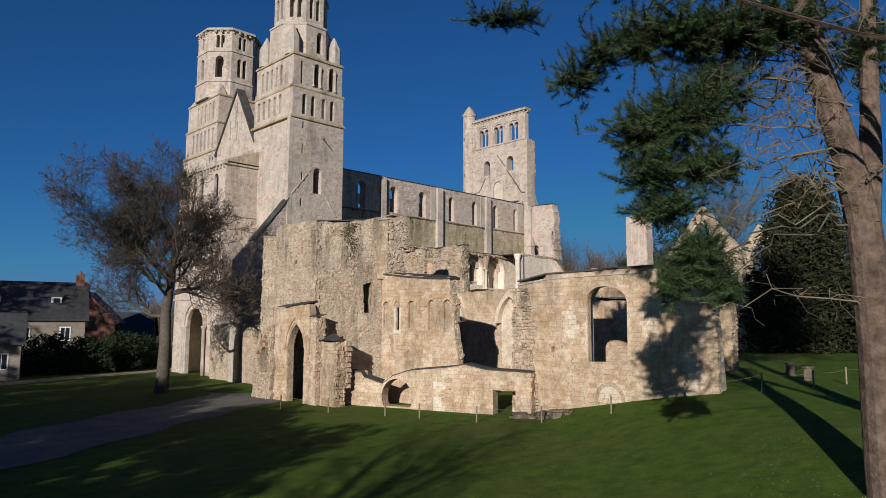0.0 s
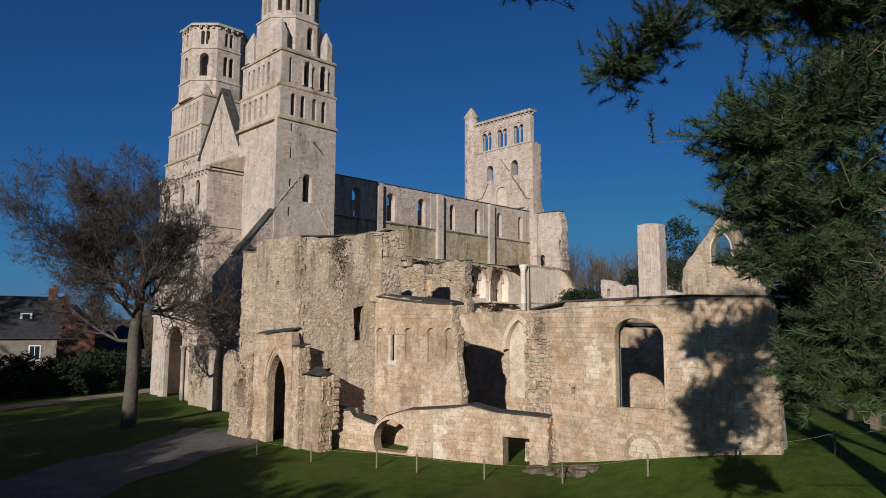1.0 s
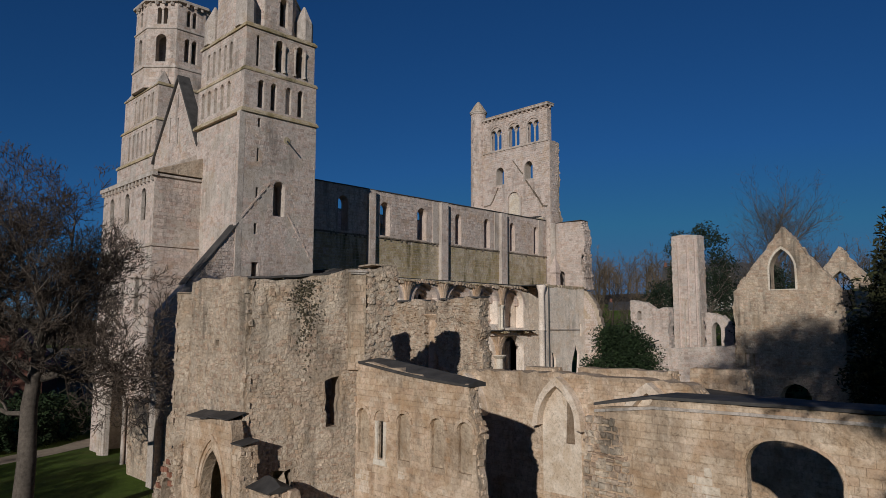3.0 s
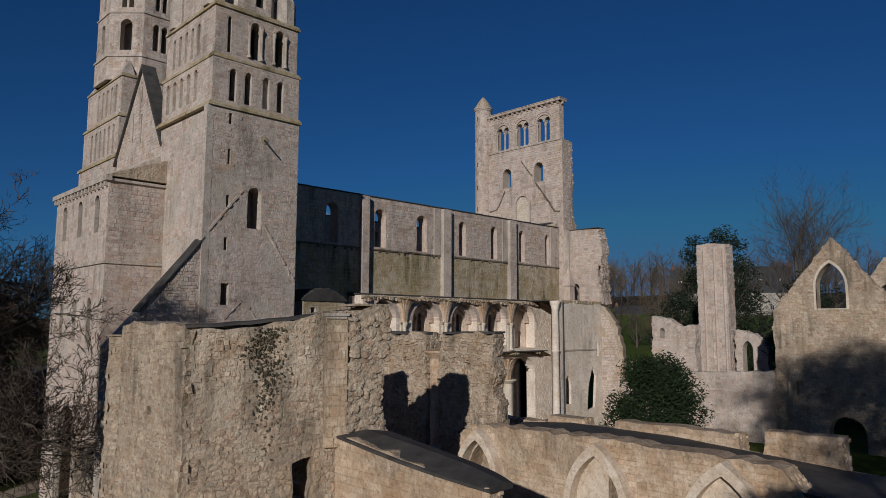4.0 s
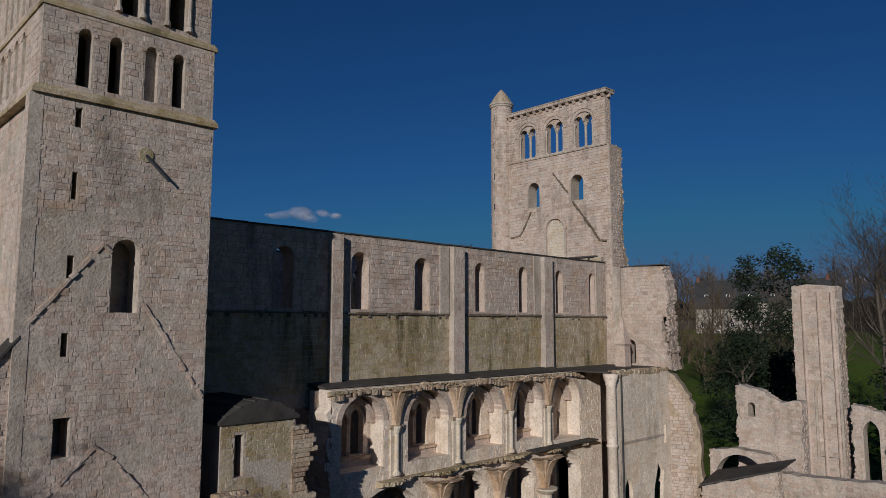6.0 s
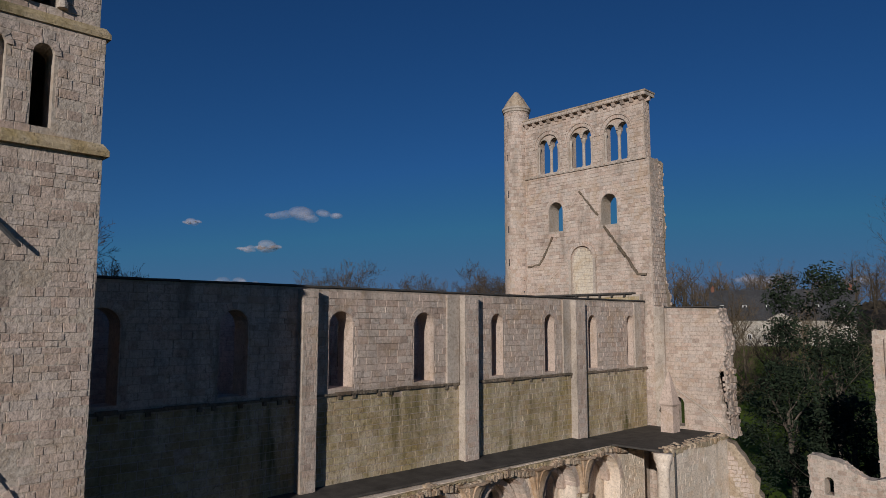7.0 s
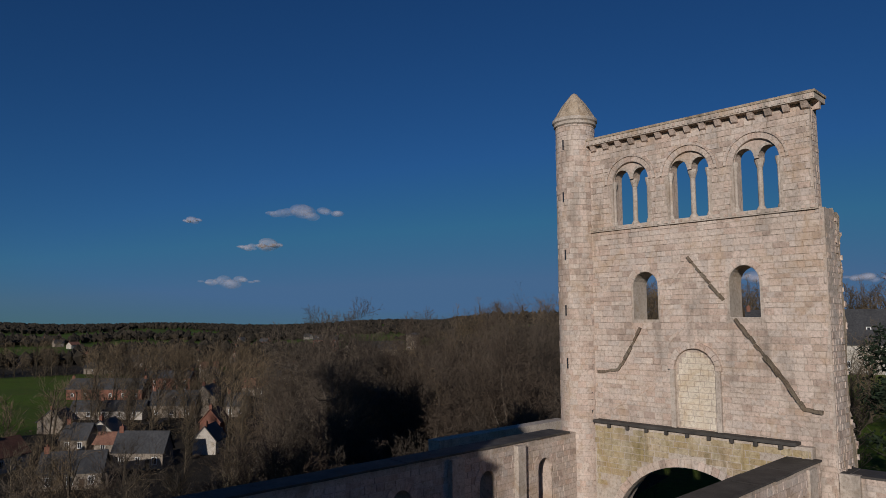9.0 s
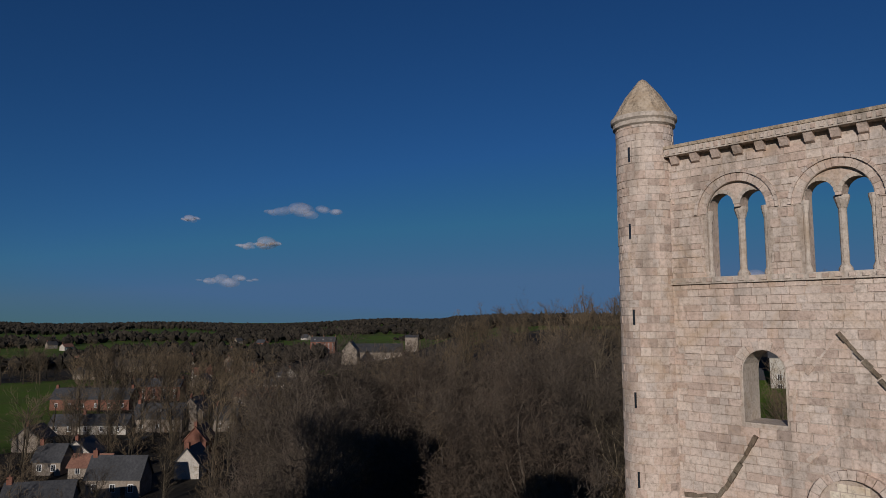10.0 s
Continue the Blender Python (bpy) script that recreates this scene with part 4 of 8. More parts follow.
# ---- crossing wall with its stair turret ----
cross = thing("crossing_wall", "tall pale limestone crossing tower wall with paired belfry openings", "tower wall", (90.5, 78, GZ))
CX, CY0, CY1, CTOP = 89.6, 71.1, 83.5, 41.4
bel = [(79.75, 81.95), (76.35, 78.55), (72.9, 75.1)]
c_holes = []
for a, b in bel:
    m = (a + b) / 2
    left, right = arch(a + 0.04, m - 0.1, 36.6, 39.8), arch(m + 0.1, b - 0.04, 36.6, 39.8)
    c_holes.append([(a + 0.04, 36.6), (b - 0.04, 36.6)] + right[2:] + [(m + 0.1, 39.18), (m - 0.1, 39.18)] + left[2:])
c_holes += [arch(79.35, 80.9, 31.3, 33.95), arch(74.05, 75.6, 31.4, 34.0)]
big_arch = arch(73.0, 82.6, BASE, 24.2, 20)
outer = [(CY0 + 0.1, BASE), (73.0, BASE)] + list(big_arch[2:]) + [(82.6, BASE), (CY1, BASE), (CY1, CTOP), (CY0 + 0.35, CTOP), (CY0 + 0.35, 36.6), (CY0, 36.4)]
cw = west(CX)
high = [arch(p, q, 36.6, 40.12, 16) for p, q in bel]
low_part = [(u, min(z, 36.5)) for u, z in outer[:-3]] + [(CY0 + 0.35, 36.5), (CY0, 36.4)]
core = slab(Geo(), cw, low_part, c_holes[3:], 1.4)
upper = rect(CY0 + 0.35, CY1, 36.5, CTOP)
slab(core, cw, upper, high, 0.14)
part("tympanum_wall", slab(Geo(), cw, upper, c_holes[:3], 0.75, -0.14), "limestone", cross)
part("wall", core, "mortar", cross)
c_skip = c_holes + [arch(a - 0.1, b + 0.1, 36.6, 40.3, 14) for a, b in bel] + [arch(76.35, 78.55, 25.9, 29.9)]
stones(cross, cw, outer, c_skip, "limestone", (0.22, 0.36), (0.32, 0.75), 121, (0.008, 0.04), 0.013, near=(78.6, 83.2, 28.5, 37.5), bare=0.04, jitter=0.006)
stones(cross, south(CY0 + 0.35), rect(CX, CX + 0.88, 36.6, CTOP), [], "limestone", (0.24, 0.36), (0.35, 0.7), 122, (0.006, 0.03), 0.013, bare=0.04)
liner(cross, cw, c_holes[3:], 1.42)
for i, (a, b) in enumerate(bel):
    m = (a + b) / 2
    ring = arch_ring(Geo(), cw, a - 0.03, b + 0.03, 39.0, 0.3, 0.03, 19, seed=i)
    arch_ring(ring, cw, a - 0.33, b + 0.33, 39.0, 0.12, 0.1, 23, seed=i + 5)
    part("outer_arch", ring, "limestone", cross, kind="stuff")
    for u in (a + 0.06, b - 0.06):
        part("column", column(cw, u, -0.12, 36.6, 39.1, 0.085), "limestone_core", cross)
    part("column", column(cw, m, -0.5, 36.6, 39.2, 0.13), "limestone_core", cross)
    for q0, q1 in ((a + 0.04, m - 0.1), (m + 0.1, b - 0.04)):
        part("sub_arch", arch_ring(Geo(), west(CX + 0.14), q0 + 0.02, q1 - 0.02, 39.28, 0.14, 0.02, 9, depth=0.05, seed=i), "limestone_core", cross, kind="stuff")
for u0, u1, z in ((79.35, 80.9, 33.17), (74.05, 75.6, 33.22)):
    part("window_arch", arch_ring(Geo(), cw, u0, u1, z, 0.32, 0.05, 13), "limestone", cross, kind="stuff")
# blocked doorway, its smooth filling and hood
fill = arch(76.4, 78.5, 25.6, 29.85, 14)
lay(g := Geo(), west(CX), courses(fill, [], (0.26, 0.32), (0.4, 0.7), 9), (0.002, 0.008), 0.006)
part("door_filling", g, "plaster", cross, "paler stone filling of a blocked doorway")
part("door_arch", arch_ring(Geo(), cw, 76.35, 78.55, 28.8, 0.3, 0.22, 15), "limestone", cross, kind="stuff")
for u in (76.25, 78.65):
    part("door_jamb", band(Geo(), cw, u - 0.12, u + 0.12, 25.6, 28.8, 0.2), "limestone_core", cross)
# raised lines of former roofs
worn_line(cross, cw, [(77.65, 34.55), (75.85, 32.3)], 0.15, 0.16, "scar", 1)
worn_line(cross, cw, [(75.3, 31.35), (73.15, 28.5), (72.36, 27.3), (71.6, 27.25)], 0.16, 0.16, "scar", 2)
worn_line(cross, cw, [(83.2, 28.45), (81.9, 28.6), (81.45, 29.2), (80.46, 30.9)], 0.15, 0.15, "scar", 3)
worn_line(cross, cw, [(77.65, 34.55), (79.1, 32.6), (79.2, 31.3)], 0.1, 0.05, "limestone", 4)
worn_line(cross, cw, [(83.0, 26.1), (79.0, 28.3)], 0.1, 0.06, "limestone", 5)
worn_line(cross, cw, [(76.1, 28.3), (72.2, 26.4)], 0.1, 0.06, "limestone", 6)
worn_line(cross, cw, [(79.6, 29.6), (77.5, 31.4), (75.4, 29.7)], 0.14, 0.05, "limestone", 7)
g = Geo()
band(g, cw, CY0 + 0.2, CY1, 36.35, 36.6, 0.14)
part("string_course", g, "limestone_core", cross, "string course with a chequered edge")
g = Geo()
for i in range(30):
    band(g, cw, CY0 + 0.3 + i * 0.4, CY0 + 0.5 + i * 0.4, 36.42, 36.55, 0.18)
part("billet_moulding", g, "limestone", cross, kind="stuff")
g = Geo()
band(g, cw, CY0, CY1 - 0.1, CTOP, CTOP + 0.28, 0.42, 1.1)
part("cornice", g, "limestone_core", cross)
g = Geo()
for i in range(44):
    band(g, cw, CY0 + 0.05 + i * 0.28, CY0 + 0.19 + i * 0.28, CTOP + 0.06, CTOP + 0.22, 0.46, -0.35)
part("billet_moulding", g, "limestone", cross, kind="stuff")
g = Geo()
band(g, cw, CY0 - 0.05, CY1 - 0.1, CTOP + 0.28, CTOP + 0.4, 0.46, 1.15)
part("coping", g, "rubble_core", cross, "dark weathered slabs on the wall top")
for i in range(15):
    u = CY0 + 0.35 + i * 0.82
    g = Geo()
    q = [(u, CTOP - 0.38), (u + 0.3, CTOP - 0.38), (u + 0.3, CTOP), (u, CTOP)]
    g.hexa([cw.p(a, -0.05, z) for a, z in q] + [cw.p(u, 0.16, CTOP - 0.3), cw.p(u + 0.3, 0.16, CTOP - 0.3), cw.p(u + 0.3, 0.36, CTOP), cw.p(u, 0.36, CTOP)])
    part("corbel", g, "limestone", cross)
for i in range(1):
    g = Geo()
    band(g, south(CY0 + 0.35), CX + 0.3 + i * 0.8, CX + 0.5 + i * 0.8, CTOP - 0.35, CTOP, 0.33)
    part("corbel", g, "limestone", cross)
# ruined east stub on the south edge
outer_e = jagged([(90.9, 15), (92.6, 15), (92.3, 24.5), (92.4, 25.6), (91.7, 26.6), (91.65, 29.0), (91.9, 31.0), (91.7, 34.0), (91.85, 36.2), (90.9, 36.5)], 0.3, 0.1, 4)
part("broken_return", slab(Geo(), south(71.12), outer_e, [], 1.5), "rubble_core", cross, "rough broken stub of a vanished wall")
stones(cross, south(71.12), [(CX, 24.5), (91.9, 24.5), (91.5, 27), (91.5, 36.2), (CX, 36.2)], [], "limestone", (0.24, 0.36), (0.3, 0.6), 123, (0.006, 0.03), 0.013, bare=0.12)
# parapet and great arch below
g = Geo()
band(g, cw, 72.6, 83.2, 25.72, 25.86, 0.72)
for k in range(9):
    band(g, cw, 73.2 + 1.12 * k, 73.36 + 1.12 * k, 25.5, 25.72, 0.66)
part("ledge", g, "lead", cross, "lead-covered ledge over the great arch")
stones(cross, west(CX - 0.5), rect(72.0, 83.2, 22.4, 25.7), [arch(73.4, 82.2, 12, 24.4, 20)], "stained", (0.26, 0.36), (0.4, 0.8), 127)
part("arch_wall", slab(Geo(), west(CX - 0.5), [(72.0, 17), (73.4, 17)] + list(arch(73.4, 82.2, 12, 24.0, 24)[2:]) + [(82.2, 17), (83.2, 17), (83.2, 25.7), (72.0, 25.7)], [], 0.5), "limestone_core", cross)
part("arch_masonry", arch_ring(Geo(), west(CX - 0.5), 73.4, 82.2, 19.6, 0.4, 0.05, 41), "limestone", cross, kind="stuff")
for u in (72.3, 75.0, 77.5, 80.0, 82.6):
    part("gutter_strip", band(Geo(), west(CX - 0.5), u, u + 0.12, 24.6, 25.5, 0.06), "stained", cross)
# stair turret
turret = thing("stair_turret", "slender round limestone stair turret with a conical stone cap", "stair turret", (89.4, 84.3, GZ))
TRX, TRY, TRR = 89.75, 84.55, 1.13
g = Geo()
g.lathe(TRX, TRY, [(TRR, BASE), (TRR, 43.0)], 40)
part("shaft", g, "mortar", turret, smooth=True)
sk, near_rows = Geo(), []
rng = random.Random(12)
z = 12.0
while z < 43.0:
    h = rng.uniform(0.26, 0.36)
    a = math.radians(60) + rng.uniform(0, 0.3)
    while a < math.radians(330):
        da = rng.uniform(0.22, 0.42)
        d = TRR + rng.uniform(0.006, 0.03)
        k = 3
        lo, hi = [], []
        for t in np.linspace(a + 0.009, a + da - 0.009, k):
            for r, lst in ((TRR - 0.03, lo), (d, hi)):
                lst.append((TRX + r * math.cos(t), TRY + r * math.sin(t)))
        e = 0.013
        verts = [(x, y, z + e) for x, y in hi] + [(x, y, z + h - e) for x, y in hi] + [(lo[0][0], lo[0][1], z), (lo[-1][0], lo[-1][1], z), (lo[-1][0], lo[-1][1], z + h), (lo[0][0], lo[0][1], z + h)]
        sk.add(verts, [(0, 1, 4, 3), (1, 2, 5, 4), (6, 0, 3, 9), (2, 7, 8, 5), (6, 7, 2, 1, 0), (3, 4, 5, 8, 9)])
        a += da
    z += h
part("masonry", sk, "limestone", turret, kind="stuff")
g = Geo()
g.lathe(TRX, TRY, [(TRR - 0.1, 42.7), (TRR + 0.12, 42.85), (TRR + 0.12, 43.0), (TRR + 0.2, 43.08), (TRR + 0.2, 43.25), (TRR - 0.1, 43.3)], 32)
part("cornice", g, "limestone_core", turret)
g = Geo()
g.lathe(TRX, TRY, [(TRR + 0.16, 43.25), (0.72, 44.2), (0.16, 44.9), (0.02, 44.98)], 12, 0.3)
part("cap", g, "rubble_core", turret, "weathered conical stone cap")
# slits are dark strips laid on the shaft, their shade put into the colour
for zz, a in ((41.3, 178), (38.2, 175), (34.8, 178), (31.6, 176), (28.6, 178)):
    t = math.radians(a)
    g = Geo()
    x, y = TRX + (TRR + 0.005) * math.cos(t), TRY + (TRR + 0.005) * math.sin(t)
    tx, ty = -math.sin(t), math.cos(t)
    q = [(x - tx * 0.045, y - ty * 0.045), (x + tx * 0.045, y + ty * 0.045), (x + tx * 0.045 + math.cos(t) * 0.035, y + ty * 0.045 + math.sin(t) * 0.035), (x - tx * 0.045 + math.cos(t) * 0.035, y - ty * 0.045 + math.sin(t) * 0.035)]
    g.hexa([(a_, b_, zz) for a_, b_ in q] + [(a_, b_, zz + 0.6) for a_, b_ in q])
    part("slit_window", g, "dark_glass", turret, "narrow dark slit")

# ---- transept stub ----
trans = thing("transept_wall", "broken west wall of the south transept, pale limestone with a ragged edge", "ruined wall", (90.2, 69, GZ))
outer = [(65.6, 15.6), (71.1, 15.6), (71.1, 24.7), (66.2, 24.5)] + jagged([(66.2, 24.5), (65.7, 21.6), (66.4, 19.2), (65.6, 15.6)], 0.4, 0.14, 6)[1:-8]
trans_outer = outer
holes = [arch(69.0, 70.0, 16.0, 18.1)]
part("wall", slab(Geo(), west(89.7), outer, holes, 1.5), "mortar", trans)
stones(trans, west(89.7), outer, holes, "limestone", (0.24, 0.34), (0.4, 0.75), 131, (0.006, 0.03), 0.011, bare=0.05)
part("corner_strip", band(Geo(), west(89.7), 70.3, 71.1, 15.6, 24.7, 0.2), "limestone_core", trans)
g = Geo()
for a, b in (((70.6, 19.3), (67.0, 17.1)), ((67.0, 17.1), (65.8, 15.9))):
    bar(g, west(89.7), a, b, 0.12, 0.1)
part("roof_scar", g, "limestone_core", trans)
coping(trans, west(89.7), 66.3, 71.1, 24.6, 1.5, 5)
g = Geo()
g.loft([[(87.2, 68.6, 14.9), (88.2, 68.6, 14.9), (88.2, 69.6, 14.9), (87.2, 69.6, 14.9)], [(87.25, 68.65, 17.6), (88.15, 68.65, 17.6), (88.15, 69.55, 17.6), (87.25, 69.55, 17.6)], [(87.15, 68.55, 17.75), (88.25, 68.55, 17.75), (88.25, 69.65, 17.75), (87.15, 69.65, 17.75)], [(87.65, 69.05, 20.0), (87.75, 69.05, 20.0), (87.75, 69.15, 20.0), (87.65, 69.15, 20.0)]])
part("pinnacle", g, "limestone", trans, "slim ruined pinnacle beside the wall")
# ragged doorway where the turret meets the wall: a dark panel carries its shade
door_face = Face((TRX + 1.13 * math.cos(math.radians(250)) + 0.1, TRY + 1.13 * math.sin(math.radians(250)) - 0.05), (TRX + 1.13 * math.cos(math.radians(205)), TRY + 1.13 * math.sin(math.radians(205))), (-1, -1))
part("broken_door", slab(Geo(), door_face, jagged([(0.2, 25.7), (0.62, 25.9), (0.66, 26.7), (0.45, 27.2), (0.1, 27.3), (0.12, 26.5)], 0.2, 0.05, 5), [], 0.2, 0.05), "dark_glass", turret, "dark ragged doorway hole")

# ---- south aisle: ruined vaults over two storeys ----
aisle = thing("church_aisle", "ruined south aisle with broken vault springers and paired gallery openings", "church aisle", (68, 68, GZ))
AS, ATOP = 69.4, 15.7
bays = [(57.9, 61.0), (63.0, 66.5), (68.2, 71.9), (73.5, 76.5)]
blind = (77.9, 81.4)
big = [arch(a, b, 11.0, 15.3, 14) for a, b in bays]
low = [arch(a, b, GZ, 9.7, 12) for a, b in ((58.6, 64.5), (66.7, 70.3), (72.3, 75.4), (77.4, 81.4))]
outer = [(57.0, BASE), (84.5, BASE), (84.5, ATOP)] + jagged([(57.2, ATOP), (56.9, 12.0), (57.3, 8.0), (57.0, BASE)], 0.4, 0.2, 12)[:-1]
part("outer_wall", slab(Geo(), south(AS), outer, big + low + [arch(*blind, 10.6, 15.2, 14)], 1.2), "limestone_bright", aisle)
stones(aisle, south(AS), outer, big + low + [arch(*blind, 10.6, 15.2, 14)], "limestone_bright", (0.2, 0.32), (0.25, 0.6), 201, (0.004, 0.03), 0.01, jitter=0.01, bare=0.3)
# the inner skin with the gallery openings
pairs = []
for a, b in bays:
    m = (a + b) / 2
    pairs += [arch(m - 1.1, m - 0.12, 11.6, 14.3), arch(m + 0.12, m + 1.1, 11.6, 14.3)]
slit = [[(80.1, 10.7), (80.65, 10.7), (80.6, 12.4), (80.25, 12.5)]]
inner = rect(57.0, 84.5, 9.6, 15.6)
part("gallery_wall", slab(Geo(), south(AS + 1.35), inner, pairs + slit, 0.5), "limestone_bright", aisle)
for i, (a, b) in enumerate(bays + [blind]):
    m = (a + b) / 2
    r = Geo()
    arch_ring(r, south(AS), a, b, 15.25 - (b - a) / 2, 0.35, 0.06, 17, 0.0, 1.2, i)
    arch_ring(r, south(AS + 0.75), a + 0.3, b - 0.3, 14.95 - (b - a) / 2 + 0.1, 0.3, 0.03, 15, 0.0, 0.5, i + 9)
    part("arch_masonry", r, "limestone", aisle, kind="stuff")
    if (a, b) != blind:
        part("column", column(south(AS + 1.35), m, -0.1, 11.6, 13.85, 0.11), "ashlar_warm", aisle)
        part("sill", band(Geo(), south(AS + 1.35), a + 0.1, b - 0.1, 11.4, 11.58, 0.35), "ashlar_warm", aisle)
        part("parapet", band(Geo(), south(AS + 1.35), a + 0.1, b - 0.1, 10.0, 11.39, 0.22), "limestone", aisle)
# half-round shafts between the bays, with moulded capitals, and the fan of broken ribs above them
for k, u in enumerate((61.95, 67.3, 72.7, 77.15)):
    part("pier_strip", band(Geo(), south(AS), u - 0.42, u + 0.42, 10.3, 13.3, 0.12), "plaster", aisle, "smooth pale pier strip")
    part("impost", band(Geo(), south(AS), u - 0.55, u + 0.55, 13.15, 13.35, 0.2), "ashlar_core", aisle)
    part("vault_shaft", column(south(AS), u, 0.16, 10.4, 13.3, 0.15, 12), "plaster", aisle)
    for j, (du, dd) in enumerate(((-0.95, 0.25), (-0.5, 0.5), (0.0, 0.65), (0.5, 0.5), (0.95, 0.25))):
        g, rings = Geo(), []
        for t in np.linspace(0, 1, 6):
            uu, d, z = u + du * t ** 1.4, 0.15 + dd * t ** 1.6, 13.3 + 2.1 * math.sin(t * math.pi / 2)
            w = 0.15 + 0.1 * t
            rings.append([AS_p for AS_p in (south(AS).p(uu - w, d - 0.5, z), south(AS).p(uu + w, d - 0.5, z), south(AS).p(uu + w, d + 0.12, z + 0.02), south(AS).p(uu - w, d + 0.12, z + 0.02))])
        g.loft(rings)
        part("rib_springer", g, "ashlar_warm", aisle)
# lower springers, a fan under the broken gallery floor
for u in (65.6, 71.3, 76.4):
    part("vault_shaft", column(south(AS), u, 0.35, GZ, 7.4, 0.46, 14), "plaster", aisle)
    for du, dd in ((-1.2, 0.4), (-0.55, 0.9), (0.1, 1.1), (0.7, 0.9), (1.2, 0.4)):
        g, rings = Geo(), []
        for t in np.linspace(0, 1, 6):
            uu, d, z = u + du * t ** 1.5, 0.35 + dd * t ** 1.7, 7.35 + 2.3 * math.sin(t * math.pi / 2)
            w = 0.2 + 0.16 * t
            rings.append([south(AS).p(uu - w, d - 0.6, z), south(AS).p(uu + w, d - 0.6, z), south(AS).p(uu + w, d + 0.14, z), south(AS).p(uu - w, d + 0.14, z)])
        g.loft(rings)
        part("rib_springer", g, "ashlar_warm", aisle)


def ragged_shelf(face, u0, u1, z, out, thick, seed):
    """A broken edge of a vault that still hangs on a wall."""
    rng, g = random.Random(seed), Geo()
    n = int((u1 - u0) / 0.19)
    for i in range(n):
        a, b = u0 + (u1 - u0) * i / n, u0 + (u1 - u0) * (i + 1) / n
        o, t = out * (0.8 + 0.3 * math.sin(i * 0.31) + rng.uniform(-0.15, 0.15)), thick * (0.9 + 0.3 * math.sin(i * 0.23 + 1) + rng.uniform(-0.2, 0.2))
        q = [(a, z - t), (b, z - t * rng.uniform(0.8, 1.2)), (b, z), (a, z)]
        g.hexa([face.p(u, -0.1, h) for u, h in q] + [face.p(u, o * rng.uniform(0.85, 1.1), h + (0.12 if h < z else 0)) for u, h in q])
    return g


part("broken_vault", ragged_shelf(south(AS), 57.0, 82.5, 15.65, 0.24, 0.26, 5), "stained", aisle, "ragged edge of a fallen vault", "stuff")
part("broken_vault", ragged_shelf(south(AS), 60.5, 82.6, 10.2, 0.75, 0.3, 6), "stained", aisle, "ragged edge of a fallen vault", "stuff")
g = Geo()
g.hexa([(57.2, 70.0, 15.75), (80.4, 69.3, 15.75), (80.4, 71.8, 15.75), (57.2, 71.8, 15.75), (57.2, 70.0, 15.85), (80.4, 69.3, 15.85), (80.4, 71.8, 16.0), (57.2, 71.8, 16.0)])
part("roof", g, "lead", aisle, "flat grey lead roof over the aisle")
rng, g = random.Random(71), Geo()
for i in range(1100):
    u, d, s = rng.uniform(57.2, 82.0), rng.uniform(-0.9, 0.35), rng.uniform(0.05, 0.16)
    z = 15.5 - 0.22 * max(0, d) - 0.1 * rng.random() - 0.12 * math.sin(u * 1.24)
    q = [(u - s * rng.uniform(0.7, 1.3), d - s), (u + s * rng.uniform(0.7, 1.3), d - s), (u + s, d + s * rng.uniform(0.6, 1.2)), (u - s, d + s)]
    g.hexa([south(AS).p(a, b, z - 0.15) for a, b in q] + [south(AS).p(a, b, z + s * rng.uniform(0.5, 1.3)) for a, b in q])
part("vault_rubble", g, "rubble", aisle, "loose rubble on the broken vaults", "stuff")
g = Geo()
band(g, south(AS), 74.5, 82.6, 10.2, 10.3, 0.95)
part("lead_ledge", g, "lead", aisle)
part("gallery_floor", Geo().box(57.4, 84.5, 70.1, 71.7, 9.5, 10.0), "limestone_core", aisle)

# plain bay with its corner shaft east of the gallery
bay = thing("aisle_bay", "smooth limestone bay with a tall corner shaft and narrow broken windows", "ruined wall", (85, 66.5, GZ))
bay_outer = [(80.2, BASE), (89.2, BASE), (89.2, 15.6), (80.2, 15.6)]
bay_holes = [arch(81.9, 82.95, 4.6, 7.7, 8, True), [(86.0, 3.6), (87.5, 3.9), (87.9, 7.5), (87.2, 8.6), (86.3, 6.3)], rect(88.1, 88.45, 9.6, 11.2)]
part("wall", slab(Geo(), south(65.7), bay_outer, bay_holes, 0.3), "limestone_bright", bay)
stones(bay, south(65.7), bay_outer, bay_holes, "limestone_bright", (0.26, 0.36), (0.45, 0.9), 211, (0.003, 0.012), 0.006, bare=0.42)
g = Geo()
g.lathe(80.3, 65.75, [(0.58, BASE), (0.58, 1.2), (0.4, 1.4), (0.38, 10.25), (0.45, 10.3), (0.45, 10.42), (0.38, 10.47), (0.37, 14.8), (0.44, 14.9), (0.4, 15.0), (0.55, 15.35), (0.58, 15.7)], 16)
part("corner_shaft", g, "limestone_bright", bay, smooth=True)
part("drain_pipe", Geo().lathe(81.55, 65.6, [(0.09, BASE), (0.07, 15.6)], 8), "iron", bay, "dark iron drain pipe")
part("string_course", band(Geo(), south(65.7), 81.7, 88.0, 10.3, 10.45, 0.1), "limestone_core", bay)
part("lead_roof", Geo().box(80.4, 89.6, 66.0, 71.8, 15.7, 15.82), "lead", bay, "grey lead roof")
part("broken_top", ragged_shelf(south(65.72), 80.6, 89.2, 15.75, 0.1, 0.35, 15), "stained", bay, "ragged mossy wall top", "stuff")
rng, g = random.Random(72), Geo()
